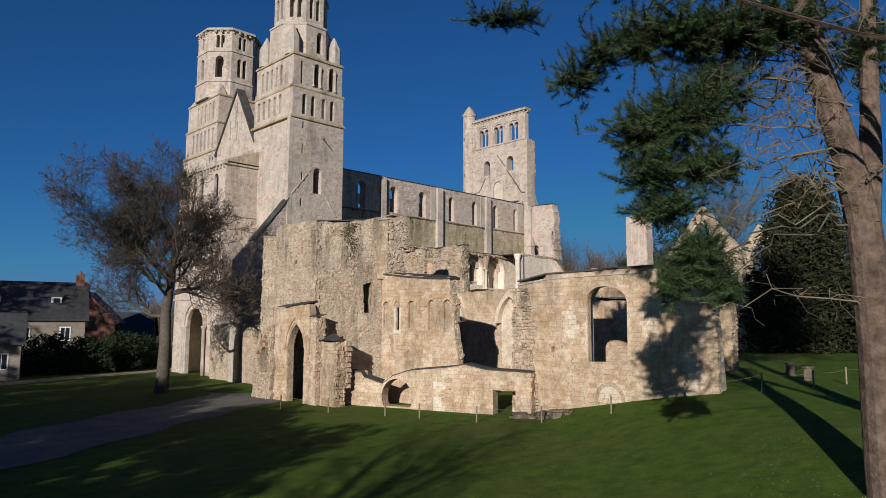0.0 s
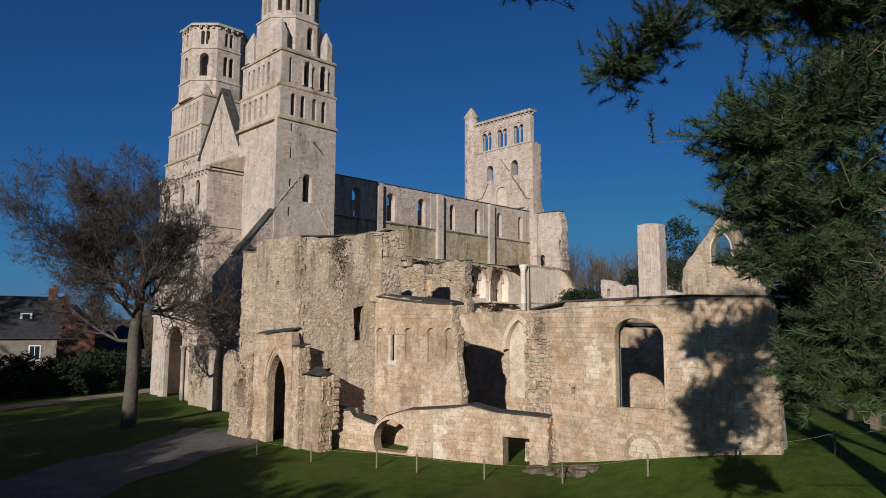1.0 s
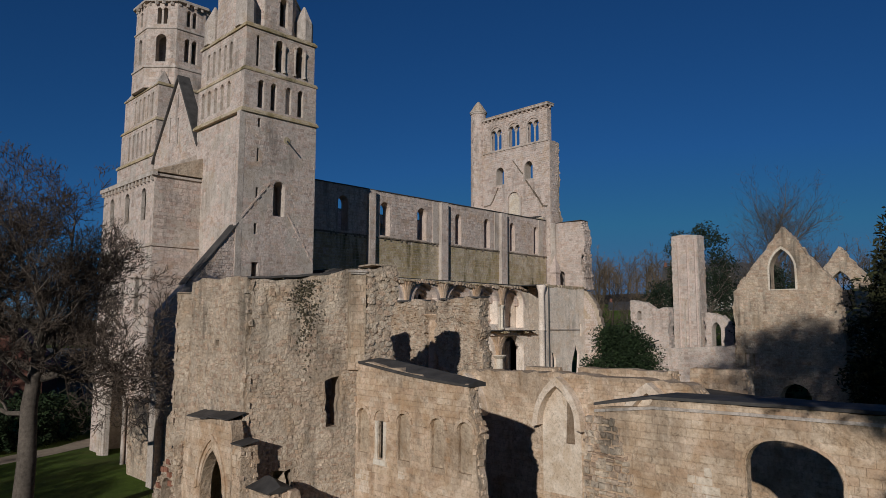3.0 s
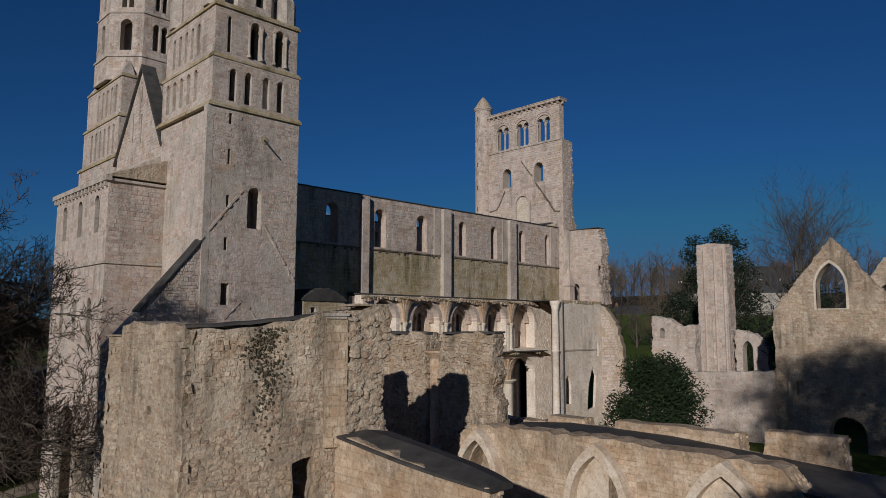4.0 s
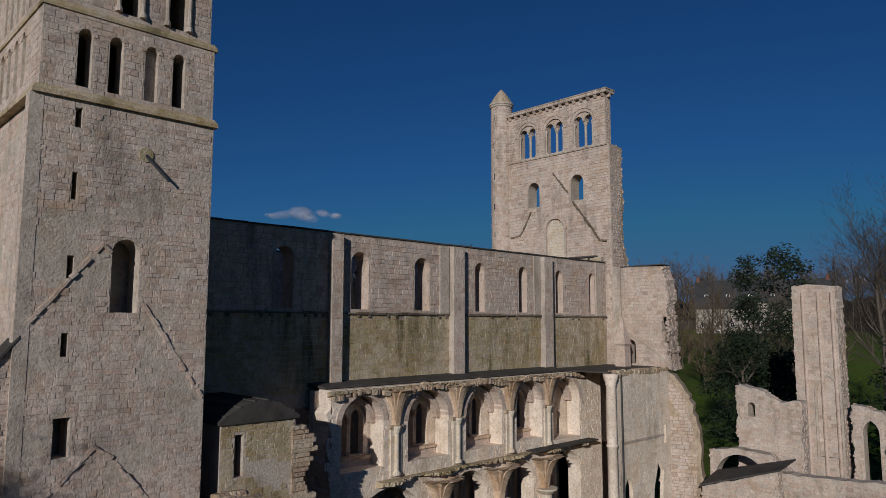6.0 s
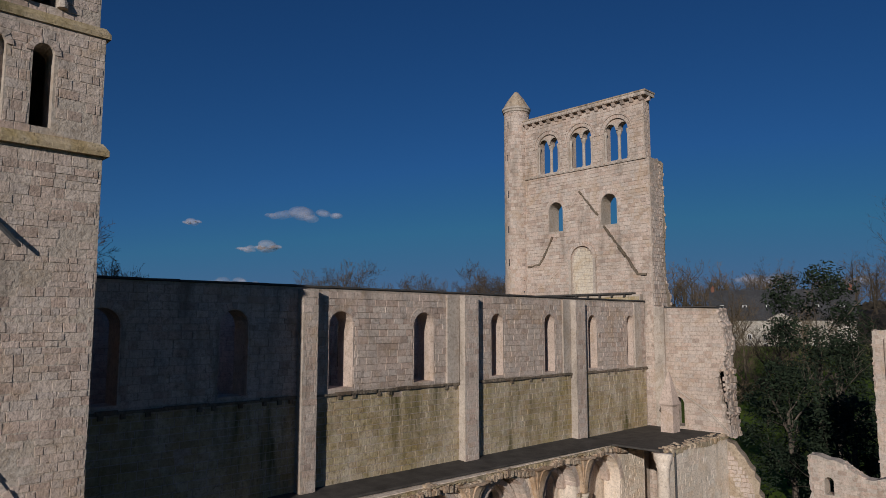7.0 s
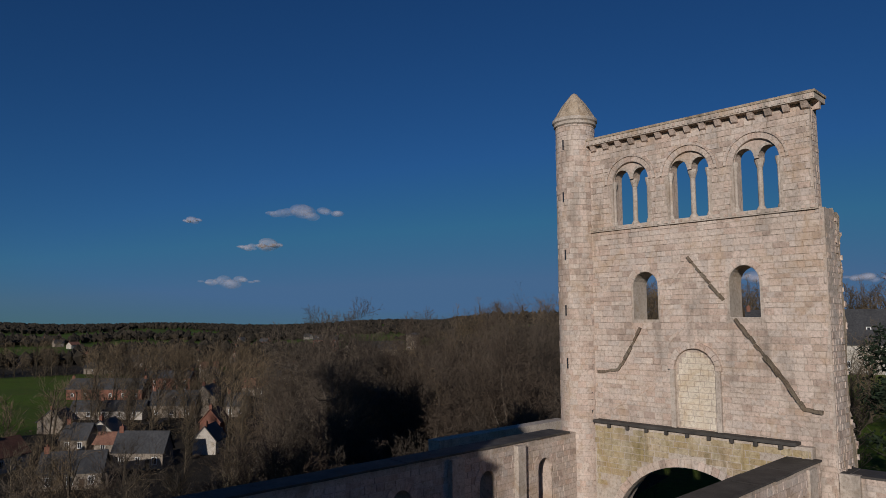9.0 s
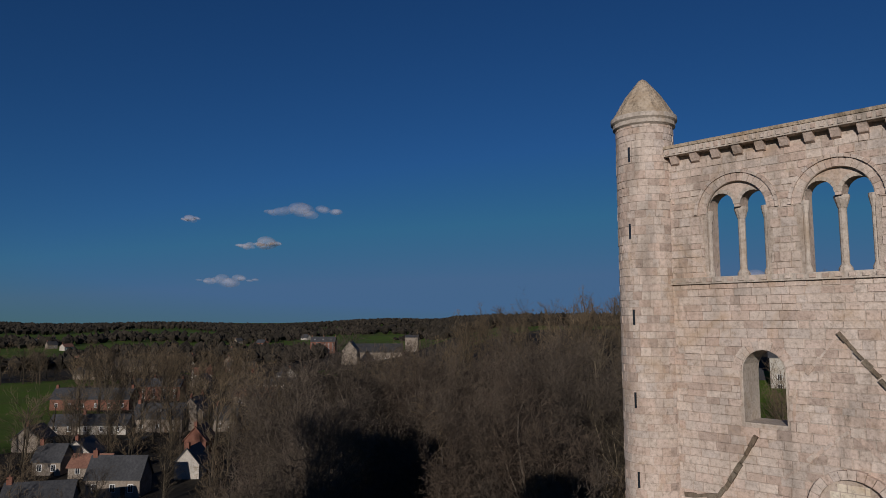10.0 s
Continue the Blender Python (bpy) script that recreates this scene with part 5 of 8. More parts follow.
for i in range(260):
    u, d, s = rng.uniform(80.6, 89.4), rng.uniform(-0.9, 0.02), rng.uniform(0.05, 0.15)
    q = [(u - s, d - s), (u + s * 0.8, d - s), (u + s, d + s * 0.7), (u - s * 0.9, d + s)]
    g.hexa([south(65.7).p(a, b, 15.55) for a, b in q] + [south(65.7).p(a, b, 15.72 + s * rng.uniform(0.3, 1.3)) for a, b in q])
part("loose_rubble", g, "rubble", bay, kind="stuff")
part("broken_pier", slab(Geo(), Face((88.9, 66.6), (91.0, 60.4), (-1, -0.4)), jagged([(0, BASE), (3.4, BASE), (3.3, 10.0), (2.6, 13.5), (1.4, 15.2), (0, 15.8)], 0.4, 0.15, 3, (0,)), [], 1.6), "rubble_core", bay, "rough broken masonry end")
stones(bay, Face((88.9, 66.6), (91.0, 60.4), (-1, -0.4)), [(0.1, BASE), (3.1, BASE), (3.0, 10.0), (2.3, 13.2), (1.2, 14.8), (0.1, 15.4)], [], "limestone", (0.22, 0.34), (0.3, 0.7), 213, (0.01, 0.06), 0.012, jitter=0.02)

# small lead-roofed stair lodge by the tower
lodge = thing("stair_lodge", "small square stone stair lodge with a curved lead roof", "stair lodge", (50.9, 68, 5))
out_l = rect(49.0, 52.9, 4.0, 15.0)
part("wall", slab(slab(slab(Geo(), south(66.3), out_l, [rect(49.7, 50.15, 12.5, 14.4)], 0.6), east(52.9), rect(66.9, 71.0, 4, 15.0), [], 0.6), west(49.0), rect(66.9, 71.0, 4, 15.0), [], 0.6), "limestone_core", lodge)
stones(lodge, south(66.3), out_l, [rect(49.7, 50.15, 12.5, 14.4)], "stained", (0.2, 0.3), (0.3, 0.6), 221, (0.004, 0.03), 0.01, bare=0.35)
g = Geo()
g.loft([[(48.85 + 4.2 * t, 66.15, 15.05 + 0.85 * math.sin(math.pi * t)) for t in np.linspace(0, 1, 9)] + [(53.05, 66.15, 14.9), (48.85, 66.15, 14.9)],
        [(48.85 + 4.2 * t, 71.1, 15.05 + 0.85 * math.sin(math.pi * t)) for t in np.linspace(0, 1, 9)] + [(53.05, 71.1, 14.9), (48.85, 71.1, 14.9)]])
part("roof", g, "lead", lodge, "curved grey lead roof with rolled seams")
for t in np.linspace(0.08, 0.92, 6):
    x, z = 48.85 + 4.2 * t, 15.05 + 0.85 * math.sin(math.pi * t)
    part("roof_roll", Geo().box(x - 0.04, x + 0.04, 66.12, 71.1, z - 0.02, z + 0.05), "lead", lodge)
rng, g = random.Random(81), Geo()
for i in range(46):  # torn east edge
    z0, h = 4.2 + i * 0.225, rng.uniform(0.16, 0.24)
    band(g, south(66.28), 52.7, 53.55 + 0.4 * rng.random() + 0.25 * math.sin(i * 0.5), z0, z0 + h, rng.uniform(0.0, 0.12), 0.6)
part("broken_edge", g, "rubble", lodge, "torn stone edge", "stuff")


def broken_edge(geo, face, outline, thick, floor, seed, size=(0.1, 0.22)):
    """Uneven stones along the broken ends of a wall, across its whole thickness."""
    rng = random.Random(seed)
    for (u0, z0), (u1, z1) in zip(outline, outline[1:] + outline[:1]):
        du, dz = u1 - u0, z1 - z0
        ln = math.hypot(du, dz)
        if ln < 1e-6 or max(z0, z1) <= floor + 0.2 or abs(dz) < 0.45 * ln:
            continue  # the ends alone, not the covered top
        nu, nz = dz / ln, -du / ln
        for _ in range(int(ln * thick * 16)):
            t, d, r = rng.random(), -rng.uniform(0.02, thick - 0.02), rng.uniform(*size)
            cu, cz = u0 + du * t, z0 + dz * t
            o = rng.uniform(-0.02, 0.09)
            q = []
            for k in (-0.12, o):
                s = 1.0 if k < 0 else rng.uniform(0.6, 0.9)
                for a, b in ((-1, -1), (1, -1), (1, 1), (-1, 1)):
                    e, w = a * r * s * rng.uniform(0.5, 0.75), b * r * s * rng.uniform(0.6, 1.0)
                    q.append(face.p(cu + nu * k + du / ln * e, d + w, cz + nz * k + dz / ln * e))
            geo.hexa(q)
    return geo


def ruin(name, label, face, outer, holes, thick, mat="rubble", seed=1, h=(0.11, 0.24), l=(0.13, 0.4), proud=(0.0, 0.04), near=None, category="ruined wall", jag=0.14, floor=0.0, gap=0.012, cap=True, both=False, jitter=0.045):
    """A roofless wall with an uneven top, laid in rough courses."""
    c = face.p(sum(u for u, _ in outer) / len(outer), -thick / 2, GZ)
    t = thing(name, label, category, c)
    rough = jagged(outer, 0.5, jag, seed, (floor,)) if jag else outer
    part("wall", slab(Geo(), face, rough, holes, thick), {"rubble": "rubble_core", "ashlar_warm": "mortar_warm"}.get(mat, "limestone_core"), t)
    stones(t, face, rough, holes, mat, h, l, seed, proud, gap * 0.6 if mat == "rubble" else gap, near=near, edge=0.03 if mat == "rubble" else 0.012, jitter=jitter if mat == "rubble" else 0.012, uneven=0.055 if mat == "rubble" else 0.008, bare=0.3 if mat == "rubble" else (0.33 if mat == "ashlar_warm" else 0.1))
    part("broken_edge", broken_edge(Geo(), face, rough, thick, floor + 0.5, seed), {"rubble": "rubble", "ashlar_warm": "ashlar_warm"}.get(mat, "limestone"), t, "torn uneven stone edge", "stuff")
    if both:
        back = Face(face.p(0, -thick, 0)[:2], face.p(1, -thick, 0)[:2], -face.n)
        stones(t, back, rough, holes, mat, h, l, seed + 1, proud, gap, jitter=jitter)
    return t


part("broken_edge", broken_edge(Geo(), west(89.7), trans_outer, 1.5, 15.7, 19), "limestone", trans, "torn uneven stone edge", "stuff")
part("broken_edge", broken_edge(Geo(), south(71.12), outer_e, 1.5, 24.0, 20), "limestone", cross, "torn uneven stone edge", "stuff")

# ---- west range: the tall fragment ----
frag = ruin("range_fragment", "tall rough rubble wall fragment with dark lichen streaks", west(30.1), [(44.4, BASE), (50.6, BASE), (50.4, 13.0), (48.6, 13.15), (44.6, 13.0)], [rect(47.2, 47.6, 9.75, 10.05), arch(44.5, 49.6, BASE + 0.4, 5.7, 12, True)], 1.6, seed=301, near=(44.4, 50.0, 6.6, 13.0), jag=0.1)
sf = Face((30.1, 44.5), (35.4, 42.5), (0, -1))
ruin("range_fragment", "tall rough rubble wall with dark lichen streaks and a toothed doorway", sf, [(0, BASE), (5.66, BASE), (5.66, 13.6), (4.3, 13.4), (2.5, 13.0), (0.2, 12.9)],
     [jagged([(3.85, 5.9), (4.45, 5.9), (4.45, 8.3), (3.75, 8.1)], 0.3, 0.07, 3), jagged([(1.35, 1.1), (3.3, 1.0), (3.0, 1.6), (2.6, 2.2), (2.75, 2.9), (2.3, 3.0), (2.2, 4.1), (1.3, 4.0)], 0.25, 0.09, 4)], 1.5, seed=303, near=(0.2, 5.5, 7.0, 13.5), jag=0.1, both=True)
end = thing("range_pier", "pale ashlar pilaster and rough broken wall end with a carved corbel", "ruined wall", (35.8, 42.6, GZ))
pf = Face((34.75, 42.65), (35.85, 42.2), (0, -1))
part("pilaster", slab(Geo(), pf, rect(-0.15, 0.7, 8.6, 13.5), [], 0.4, 0.1), "ashlar_core", end)
part("masonry", lay(Geo(), pf, courses(rect(-0.15, 0.7, 8.6, 13.3), [], (0.28, 0.38), (0.4, 0.8), 4), (0.004, 0.02), 0.008, front=0.1), "ashlar_warm", end, kind="stuff")
g = Geo()
band(g, pf, -0.18, 0.72, 13.4, 13.5, 0.24, 0.4)
band(g, pf, -0.12, 0.64, 13.3, 13.4, 0.18, 0.3)
part("cornice", g, "limestone_core", end)
rf = Face((35.4, 42.4), (37.2, 42.0), (0, -1))
part("broken_core", slab(Geo(), rf, jagged([(0, 6.0), (1.6, 6.0), (1.7, 9.0), (1.4, 11.0), (1.9, 12.6), (1.7, 13.8), (0.1, 13.6)], 0.35, 0.14, 8), [], 1.6, 0.05), "rubble_core", end)
rng, g = random.Random(29), Geo()
for i in range(330):  # rounded core stones bedded in the torn wall end
    z = rng.uniform(6.1, 13.5)
    wide = np.interp(z, (6.0, 9.0, 11.0, 12.6, 13.6), (1.6, 1.6, 1.3, 1.8, 1.6))
    u, r, deep = rng.uniform(0.05, wide), rng.uniform(0.08, 0.22), rng.uniform(0.0, 0.09)
    turn, flat = rng.uniform(0, 1), rng.uniform(0.55, 0.85)
    out = [(math.cos(turn + k * 0.8976), math.sin(turn + k * 0.8976), rng.uniform(0.8, 1.15)) for k in range(7)]
    g.loft([[rf.p(u + a * r * c * w, d, z + b * r * c * w * flat) for a, b, c in out] for w, d in ((1.0, -0.05), (0.98, 0.06 + deep * 0.7), (0.84, 0.06 + deep))])
part("rubble_fill", g, "rubble", end, "rounded core stones bedded in mortar", "stuff")
part("lead_slab", Geo().hexa([rf.p(u, d, 13.8) for u, d in ((0.3, 0.05), (1.75, 0.05), (1.7, -1.5), (0.3, -1.5))] + [rf.p(u, d, 13.88) for u, d in ((0.3, 0.05), (1.75, 0.05), (1.7, -1.5), (0.3, -1.5))]), "rubble_core", end, "weathered top slab")
rng = random.Random(23)
for k, (a, b) in enumerate((((30.0, 50.5), (30.1, 44.5)), ((30.1, 44.5), (35.4, 42.6)))):
    f = Face(a, b, (-1, -0.6))
    rings, n = [], 16
    for i in range(n + 1):
        u = f.length * i / n
        z = 13.04 + (0.0 if k == 0 else 0.56 * (i / n) ** 1.5) + 0.015 * math.sin(i * 1.7)
        w = rng.uniform(0.55, 0.7)
        rings.append([f.p(u, 0.03, z - 0.09), f.p(u, 0.04, z), f.p(u, -w, z + 0.05), f.p(u, -w, z - 0.09)])
    if k:
        part("coping", Geo().loft(rings), "lead", end, "dark lead sheet on the wall top")
    g = Geo()
    for i in range(120):  # loose rubble on the thick wall's top behind the lead
        u, d, r = rng.uniform(0, f.length), rng.uniform(-1.5, -0.6), rng.uniform(0.06, 0.16)
        z = 12.88 + (0.0 if k == 0 else 0.56 * (u / f.length) ** 1.5)
        q = [(u - r, d - r * 0.8), (u + r * 0.9, d - r), (u + r, d + r * 0.8), (u - r * 0.8, d + r)]
        g.hexa([f.p(p, e, z - 0.1) for p, e in q] + [f.p(p, e, z + r * rng.uniform(0.6, 1.4)) for p, e in q])
    part("loose_rubble", g, "rubble", end if k else frag, kind="stuff")
# dark moss grown down the wall's middle
rng, g = random.Random(31), Geo()
for i in range(520):
    z = 12.95 - abs(rng.gauss(0, 1.6))
    u, r = rng.gauss(2.75 + 0.15 * math.sin(z * 3), 0.3 if z > 11 else 0.2), rng.uniform(0.012, 0.042)
    d0 = rng.uniform(0.02, 0.08)
    out = [(math.cos(k * 1.0472 + i), math.sin(k * 1.0472 + i), rng.uniform(0.6, 1.2)) for k in range(6)]
    g.loft([[sf.p(u + a * r * c * w, d, z + b * r * c * w * 1.5) for a, b, c in out] for w, d in ((1.0, d0 - 0.03), (0.9, d0 + 0.015), (0.4, d0 + 0.025))])
part("moss", g, "moss", bpy.data.objects["range_fragment.001"], "dark moss on the rubble", "stuff")
# north side of the same room and the far low walls behind it
nf = Face((30.6, 53.4), (37.6, 47.2), (-0.4, -1))
nw = ruin("range_wall", "long ruined rubble wall with pale coping and a square end pier", nf, [(0, BASE), (9.35, BASE), (9.35, 13.35), (7.2, 13.3), (7.1, 13.0), (3.6, 12.75), (0, 12.5)], [], 1.2, seed=307, jag=0.06, both=True)
for a, b, z in ((0, 2.3, 12.54), (2.35, 4.7, 12.7), (4.75, 7.0, 12.88), (7.1, 9.4, 13.33)):
    q = [(a, 0.1), (b, 0.1), (b, -1.35), (a, -1.35)]
    part("coping_slab", Geo().hexa([nf.p(u, d, z) for u, d in q] + [nf.p(u, d, z + 0.07) for u, d in q]), "rubble_core", nw, "pale weathered coping slab")
ruin("wall_stump", "short square rubble stump with a lead cap by the tower", west(38.6), [(62.0, BASE), (64.4, BASE), (64.4, 11.4), (62.0, 11.2)], [], 2.0, seed=309, jag=0.08)
part("cap", Geo().box(38.4, 40.8, 61.8, 64.6, 11.4, 11.52), "lead", bpy.data.objects["wall_stump"], "grey lead cap")
ruin("range_wall", "ruined rubble wall beside the tower", south(60.5), [(36.0, BASE), (47.4, BASE), (47.4, 10.4), (36, 10.2)], [], 1.2, seed=308, jag=0.15)

# ---- portal at the foot ----
portal = thing("stone_portal", "weathered stone portal with a pointed arch and lead flashing", "portal", (29.3, 46, GZ))
p_outer = jagged([(43.9, BASE), (48.9, BASE), (48.9, 4.9), (48.6, 6.1), (46.5, 6.35), (44.2, 6.5), (44.0, 5.9)], 0.4, 0.05, 7, (0,))
p_hole = arch(44.7, 46.95, BASE + 0.4, 5.0, 12, True)
part("wall", slab(Geo(), west(29.3), p_outer, [p_hole], 0.55), "mortar_warm", portal)
stones(portal, west(29.3), p_outer, [p_hole], "ashlar_warm", (0.24, 0.34), (0.3, 0.6), 311, (0.005, 0.03), 0.01, near=(44.0, 48.9, -1, 7))
g = Geo()
for i in range(2):
    e = 0.22 * i
    lp, lo = arch(44.7 - e, 46.95 + e, BASE, 5.2 + e * 1.4, 12, True)[2:], arch(44.5 - e, 47.15 + e, BASE, 5.45 + e * 1.4, 12, True)[2:]
    for (a, b), (c, d) in zip(zip(lp, lp[1:]), zip(lo, lo[1:])):
        q = [a, b, d, c]
        g.hexa([west(29.3).p(u, -0.2, z) for u, z in q] + [west(29.3).p(u, 0.05 + 0.06 * i, z) for u, z in q])
part("arch_moulding", g, "ashlar_warm", portal)
for k, (u0, u1, z) in enumerate(((44.3, 46.4, 6.52), (46.4, 48.5, 6.38))):
    q = [(u0, 0.1, z - 0.01), (u1 - 0.03, 0.1, z - 0.05), (u1 - 0.03, -0.8, z + 0.16), (u0, -0.8, z + 0.24)]
    part("flashing", Geo().hexa([west(29.3).p(u, d, h) for u, d, h in q] + [west(29.3).p(u, d, h + 0.05) for u, d, h in q]), "lead", portal, "thin dark lead flashing over the portal")
pil = ruin("portal_pilaster", "slim worn pilaster strip beside the portal under a small lead cap", west(29.25), [(43.0, BASE), (43.85, BASE), (43.85, 5.5), (43.1, 5.5)], [], 0.8, "ashlar_warm", 312, (0.24, 0.34), (0.3, 0.5), jag=0.05)
q = [(42.95, 0.08, 5.53), (43.9, 0.08, 5.53), (43.9, -0.8, 5.68), (42.95, -0.8, 5.68)]
part("cap", Geo().hexa([west(29.25).p(u, d, h) for u, d, h in q] + [west(29.25).p(u, d, h + 0.06) for u, d, h in q]), "lead", pil, "small lead cap")
part("back_wall", Geo().box(36.0, 36.3, 44.3, 49.0, BASE, 6.5), "limestone_core", portal)
# unseen slab over the passage, added to keep light out of the opening
part("passage_vault", Geo().box(30.2, 36.0, 44.6, 49.2, 5.6, 6.1), "limestone_core", portal)
part("door", Geo().box(35.9, 35.98, 45.2, 46.2, BASE, 1.6), "wood_dark", portal, "dark low wooden door")
butt = ruin("buttress_stub", "broken stone buttress stub capped with rounded lead", west(29.6), [(41.1, BASE), (42.95, BASE), (42.9, 3.75), (41.3, 3.7), (41.1, 2.6)], [], 1.0, "ashlar_warm", 313, (0.2, 0.32), (0.25, 0.55), jag=0.12)
stones(butt, Face((29.6, 41.12), (30.6, 41.12), (0, -1)), [(0, BASE), (0.95, BASE), (0.9, 2.2), (0.7, 3.4), (0, 3.6)], [], "ashlar_warm", (0.2, 0.3), (0.25, 0.5), 314, (0.0, 0.1), 0.01, jitter=0.03)
caps = []
for t in np.linspace(0, 1, 7):
    k = math.sin(math.pi * t)
    caps.append([(29.45 - 0.12 * k, 41.15 + 1.9 * t, 3.78 + 0.05 * k), (30.1, 41.2 + 1.8 * t, 4.0 + 0.32 * k), (30.75, 41.3 + 1.6 * t, 3.85 + 0.1 * k), (30.1, 41.2 + 1.8 * t, 3.72)])
part("cap", Geo().loft(caps), "lead", butt, "rounded lead cap")
rng = random.Random(8)
for i in range(9):  # torn stones on the south side
    z0 = 0.4 + i * 0.38
    part("toothing_stone", Geo().hexa([(30.5 + rng.uniform(-0.1, 0.1), 40.95 + rng.uniform(-0.15, 0.15), z0), (31.0 + rng.uniform(-0.1, 0.15), 41.0, z0), (31.0, 41.6, z0), (30.5, 41.6, z0), (30.52, 41.0, z0 + 0.33), (30.95, 41.05, z0 + 0.31), (31.0, 41.6, z0 + 0.33), (30.5, 41.6, z0 + 0.33)]), "rubble", butt)
ruin("portal_flank", "broken rubble flank of the portal with exposed red stone", west(29.0), [(48.9, BASE), (52.0, BASE), (51.5, 2.2), (50.6, 3.6), (49.6, 4.6), (48.9, 5.0)], [arch(49.3, 50.6, 1.2, 3.2, 6)], 1.5, seed=315, jag=0.25, proud=(0.02, 0.12))
for u, z in ((49.35, 3.3), (49.7, 3.5), (50.1, 3.45), (49.2, 2.9), (50.6, 2.6), (49.5, 3.9)):
    part("red_stone", band(Geo(), west(29.0), u, u + 0.34, z, z + 0.24, 0.14), "red_stone", bpy.data.objects["portal_flank"], "exposed red stone")
ruin("yard_wall", "low ruined wall with a sloping lead coping between porch and range", west(35.4), [(55.0, BASE), (72.5, BASE), (72.5, 4.95), (61.8, 5.2), (61.6, 3.4), (58, 3.2), (55.0, 2.6)], [arch(57.6, 60.2, BASE, 2.2, 8)], 1.2, seed=316, jag=0.12)

# ---- west range: the wall with slit window and blind arches ----
slits = [rect(40.48, 40.82, 4.6, 6.3)]
ends = [42.0, 40.65, 39.05, 36.85, 35.2]
top = [(34.0, BASE), (42.7, BASE), (42.7, 9.0), (41.2, 8.95), (38.0, 8.6), (36.0, 8.3), (35.0, 8.3), (34.9, 7.2), (34.5, 6.5), (34.6, 5.0), (34.2, 3.0)]
recess = [arch(u - 0.4, u + 0.4, 4.7, 6.85, 10) for u in ends if u != 40.65]
slw = ruin("range_wall", "warm stone range wall with a slit window and blind arches", west(35.1), top, slits + recess, 0.55, "ashlar_warm", 321, (0.2, 0.32), (0.28, 0.62), (0.002, 0.024), near=(35.0, 42.6, 1.5, 8.6), jag=0.06, gap=0.007)
part("recess_panel", slab(Geo(), west(35.24), rect(34.8, 42.6, 4.4, 7.2), slits, 0.3), "ashlar_core", slw, "smooth plaster in the blind arches")
for u in ends:
    part("blind_arch", arch_ring(Geo(), west(35.1), u - 0.45, u + 0.45, 6.35, 0.14, 0.09, 9), "ashlar_warm", slw)
part("window_surround", band(band(band(Geo(), west(35.1), 40.25, 40.45, 4.4, 6.3, 0.07), west(35.1), 40.85, 41.05, 4.4, 6.3, 0.07), west(35.1), 40.2, 41.1, 4.3, 4.55, 0.1), "plaster", slw)
rings = []
for t in np.linspace(0, 1, 15):
    y, z, w = 42.7 - 7.8 * t, 9.0 - 0.72 * t ** 1.3 - 0.16 * math.sin(math.pi * t), 2.1 * (1 - 0.55 * t ** 4)
    rings.append([(35.02, y, z - 0.05), (35.0, y, z + 0.05), (35.1 + w * 0.5, y, z + 0.2 + 0.12 * math.sin(3 * t)), (35.1 + w, y, z + 0.1), (35.1 + w, y, z - 0.05)])
g = Geo().loft(rings)
part("coping", g, "lead", slw, "dark curved lead sheet covering the vault behind")

def patch(parent, face, u, z, w, h, seed, mat="plaster", front=0.03):
    """A group of paler, smoother stones set into a wall's face."""
    rng = random.Random(seed)
    pts = []
    for i in range(22):
        a = 2 * math.pi * i / 22
        k = rng.uniform(0.6, 1.2) / max(abs(math.cos(a)), abs(math.sin(a))) ** 0.7
        pts.append((u + w / 2 * k * math.cos(a), z + h / 2 * k * math.sin(a)))
    rows = courses(pts, [], (0.24, 0.34), (0.3, 0.7), seed)
    part("pale_masonry", lay(Geo(), face, rows, (0.0, 0.012), 0.006, 0.012, seed, front - 0.01, 0.01), mat, parent, "paler dressed stones", "stuff")


for i, (u, z, w, h) in enumerate(((41.9, 3.3, 1.4, 1.9), (37.3, 2.3, 1.5, 2.6), (39.2, 4.0, 0.8, 1.2))):
    patch(slw, west(35.1), u, z, w, h, 500 + i, "ashlar_pale", 0.03)

# ---- west range: front wall with the great window ----
fw_outer = [(16.1, BASE), (30.4, BASE), (30.2, 0.6), (30.5, 2.0), (29.9, 3.6), (30.3, 5.4), (29.8, 7.0), (29.7, 7.75), (27.5, 8.0), (27.3, 8.25), (20.0, 8.35), (16.4, 8.25), (16.2, 7.9)]
fw_hole = [(24.2, 2.75), (21.5, 2.85), (21.48, 6.35)] + [(22.84 - 1.34 * math.cos(a), 6.35 + 0.85 * math.sin(a) + 0.12 * (1 - math.cos(a))) for a in np.linspace(0.15, math.pi - 0.1, 11)] + [(24.2, 6.6)]
fw = ruin("window_wall", "sunlit limestone front wall with a great segmental-arched window opening", west(36.3), fw_outer, [fw_hole, rect(26.75, 27.0, 3.25, 3.6)], 0.35, "ashlar_warm", 331, (0.24, 0.34), (0.4, 0.85), (0.002, 0.02), near=(16.4, 21.4, 3.6, 8.3), jag=0.05, gap=0.007, jitter=0.006)
wide = [(24.75, 6.6), (24.75, 2.2), (20.9, 2.2), (20.9, 6.6), (21.5, 7.3), (22.85, 7.6), (24.2, 7.3)]
part("wall_core", slab(Geo(), west(36.65), [(16.2, BASE), (30.0, BASE), (29.9, 2.0), (29.4, 3.6), (29.6, 5.4), (29.3, 7.6), (20.0, 8.2), (16.7, 8.1)], [wide], 1.1), "limestone_core", fw)
g = Geo()
hp = [(24.26, 2.8)] + [(u + 0.06 * (u - 22.84), z + 0.05) for u, z in reversed(fw_hole[2:])] + [(21.42, 2.9)]
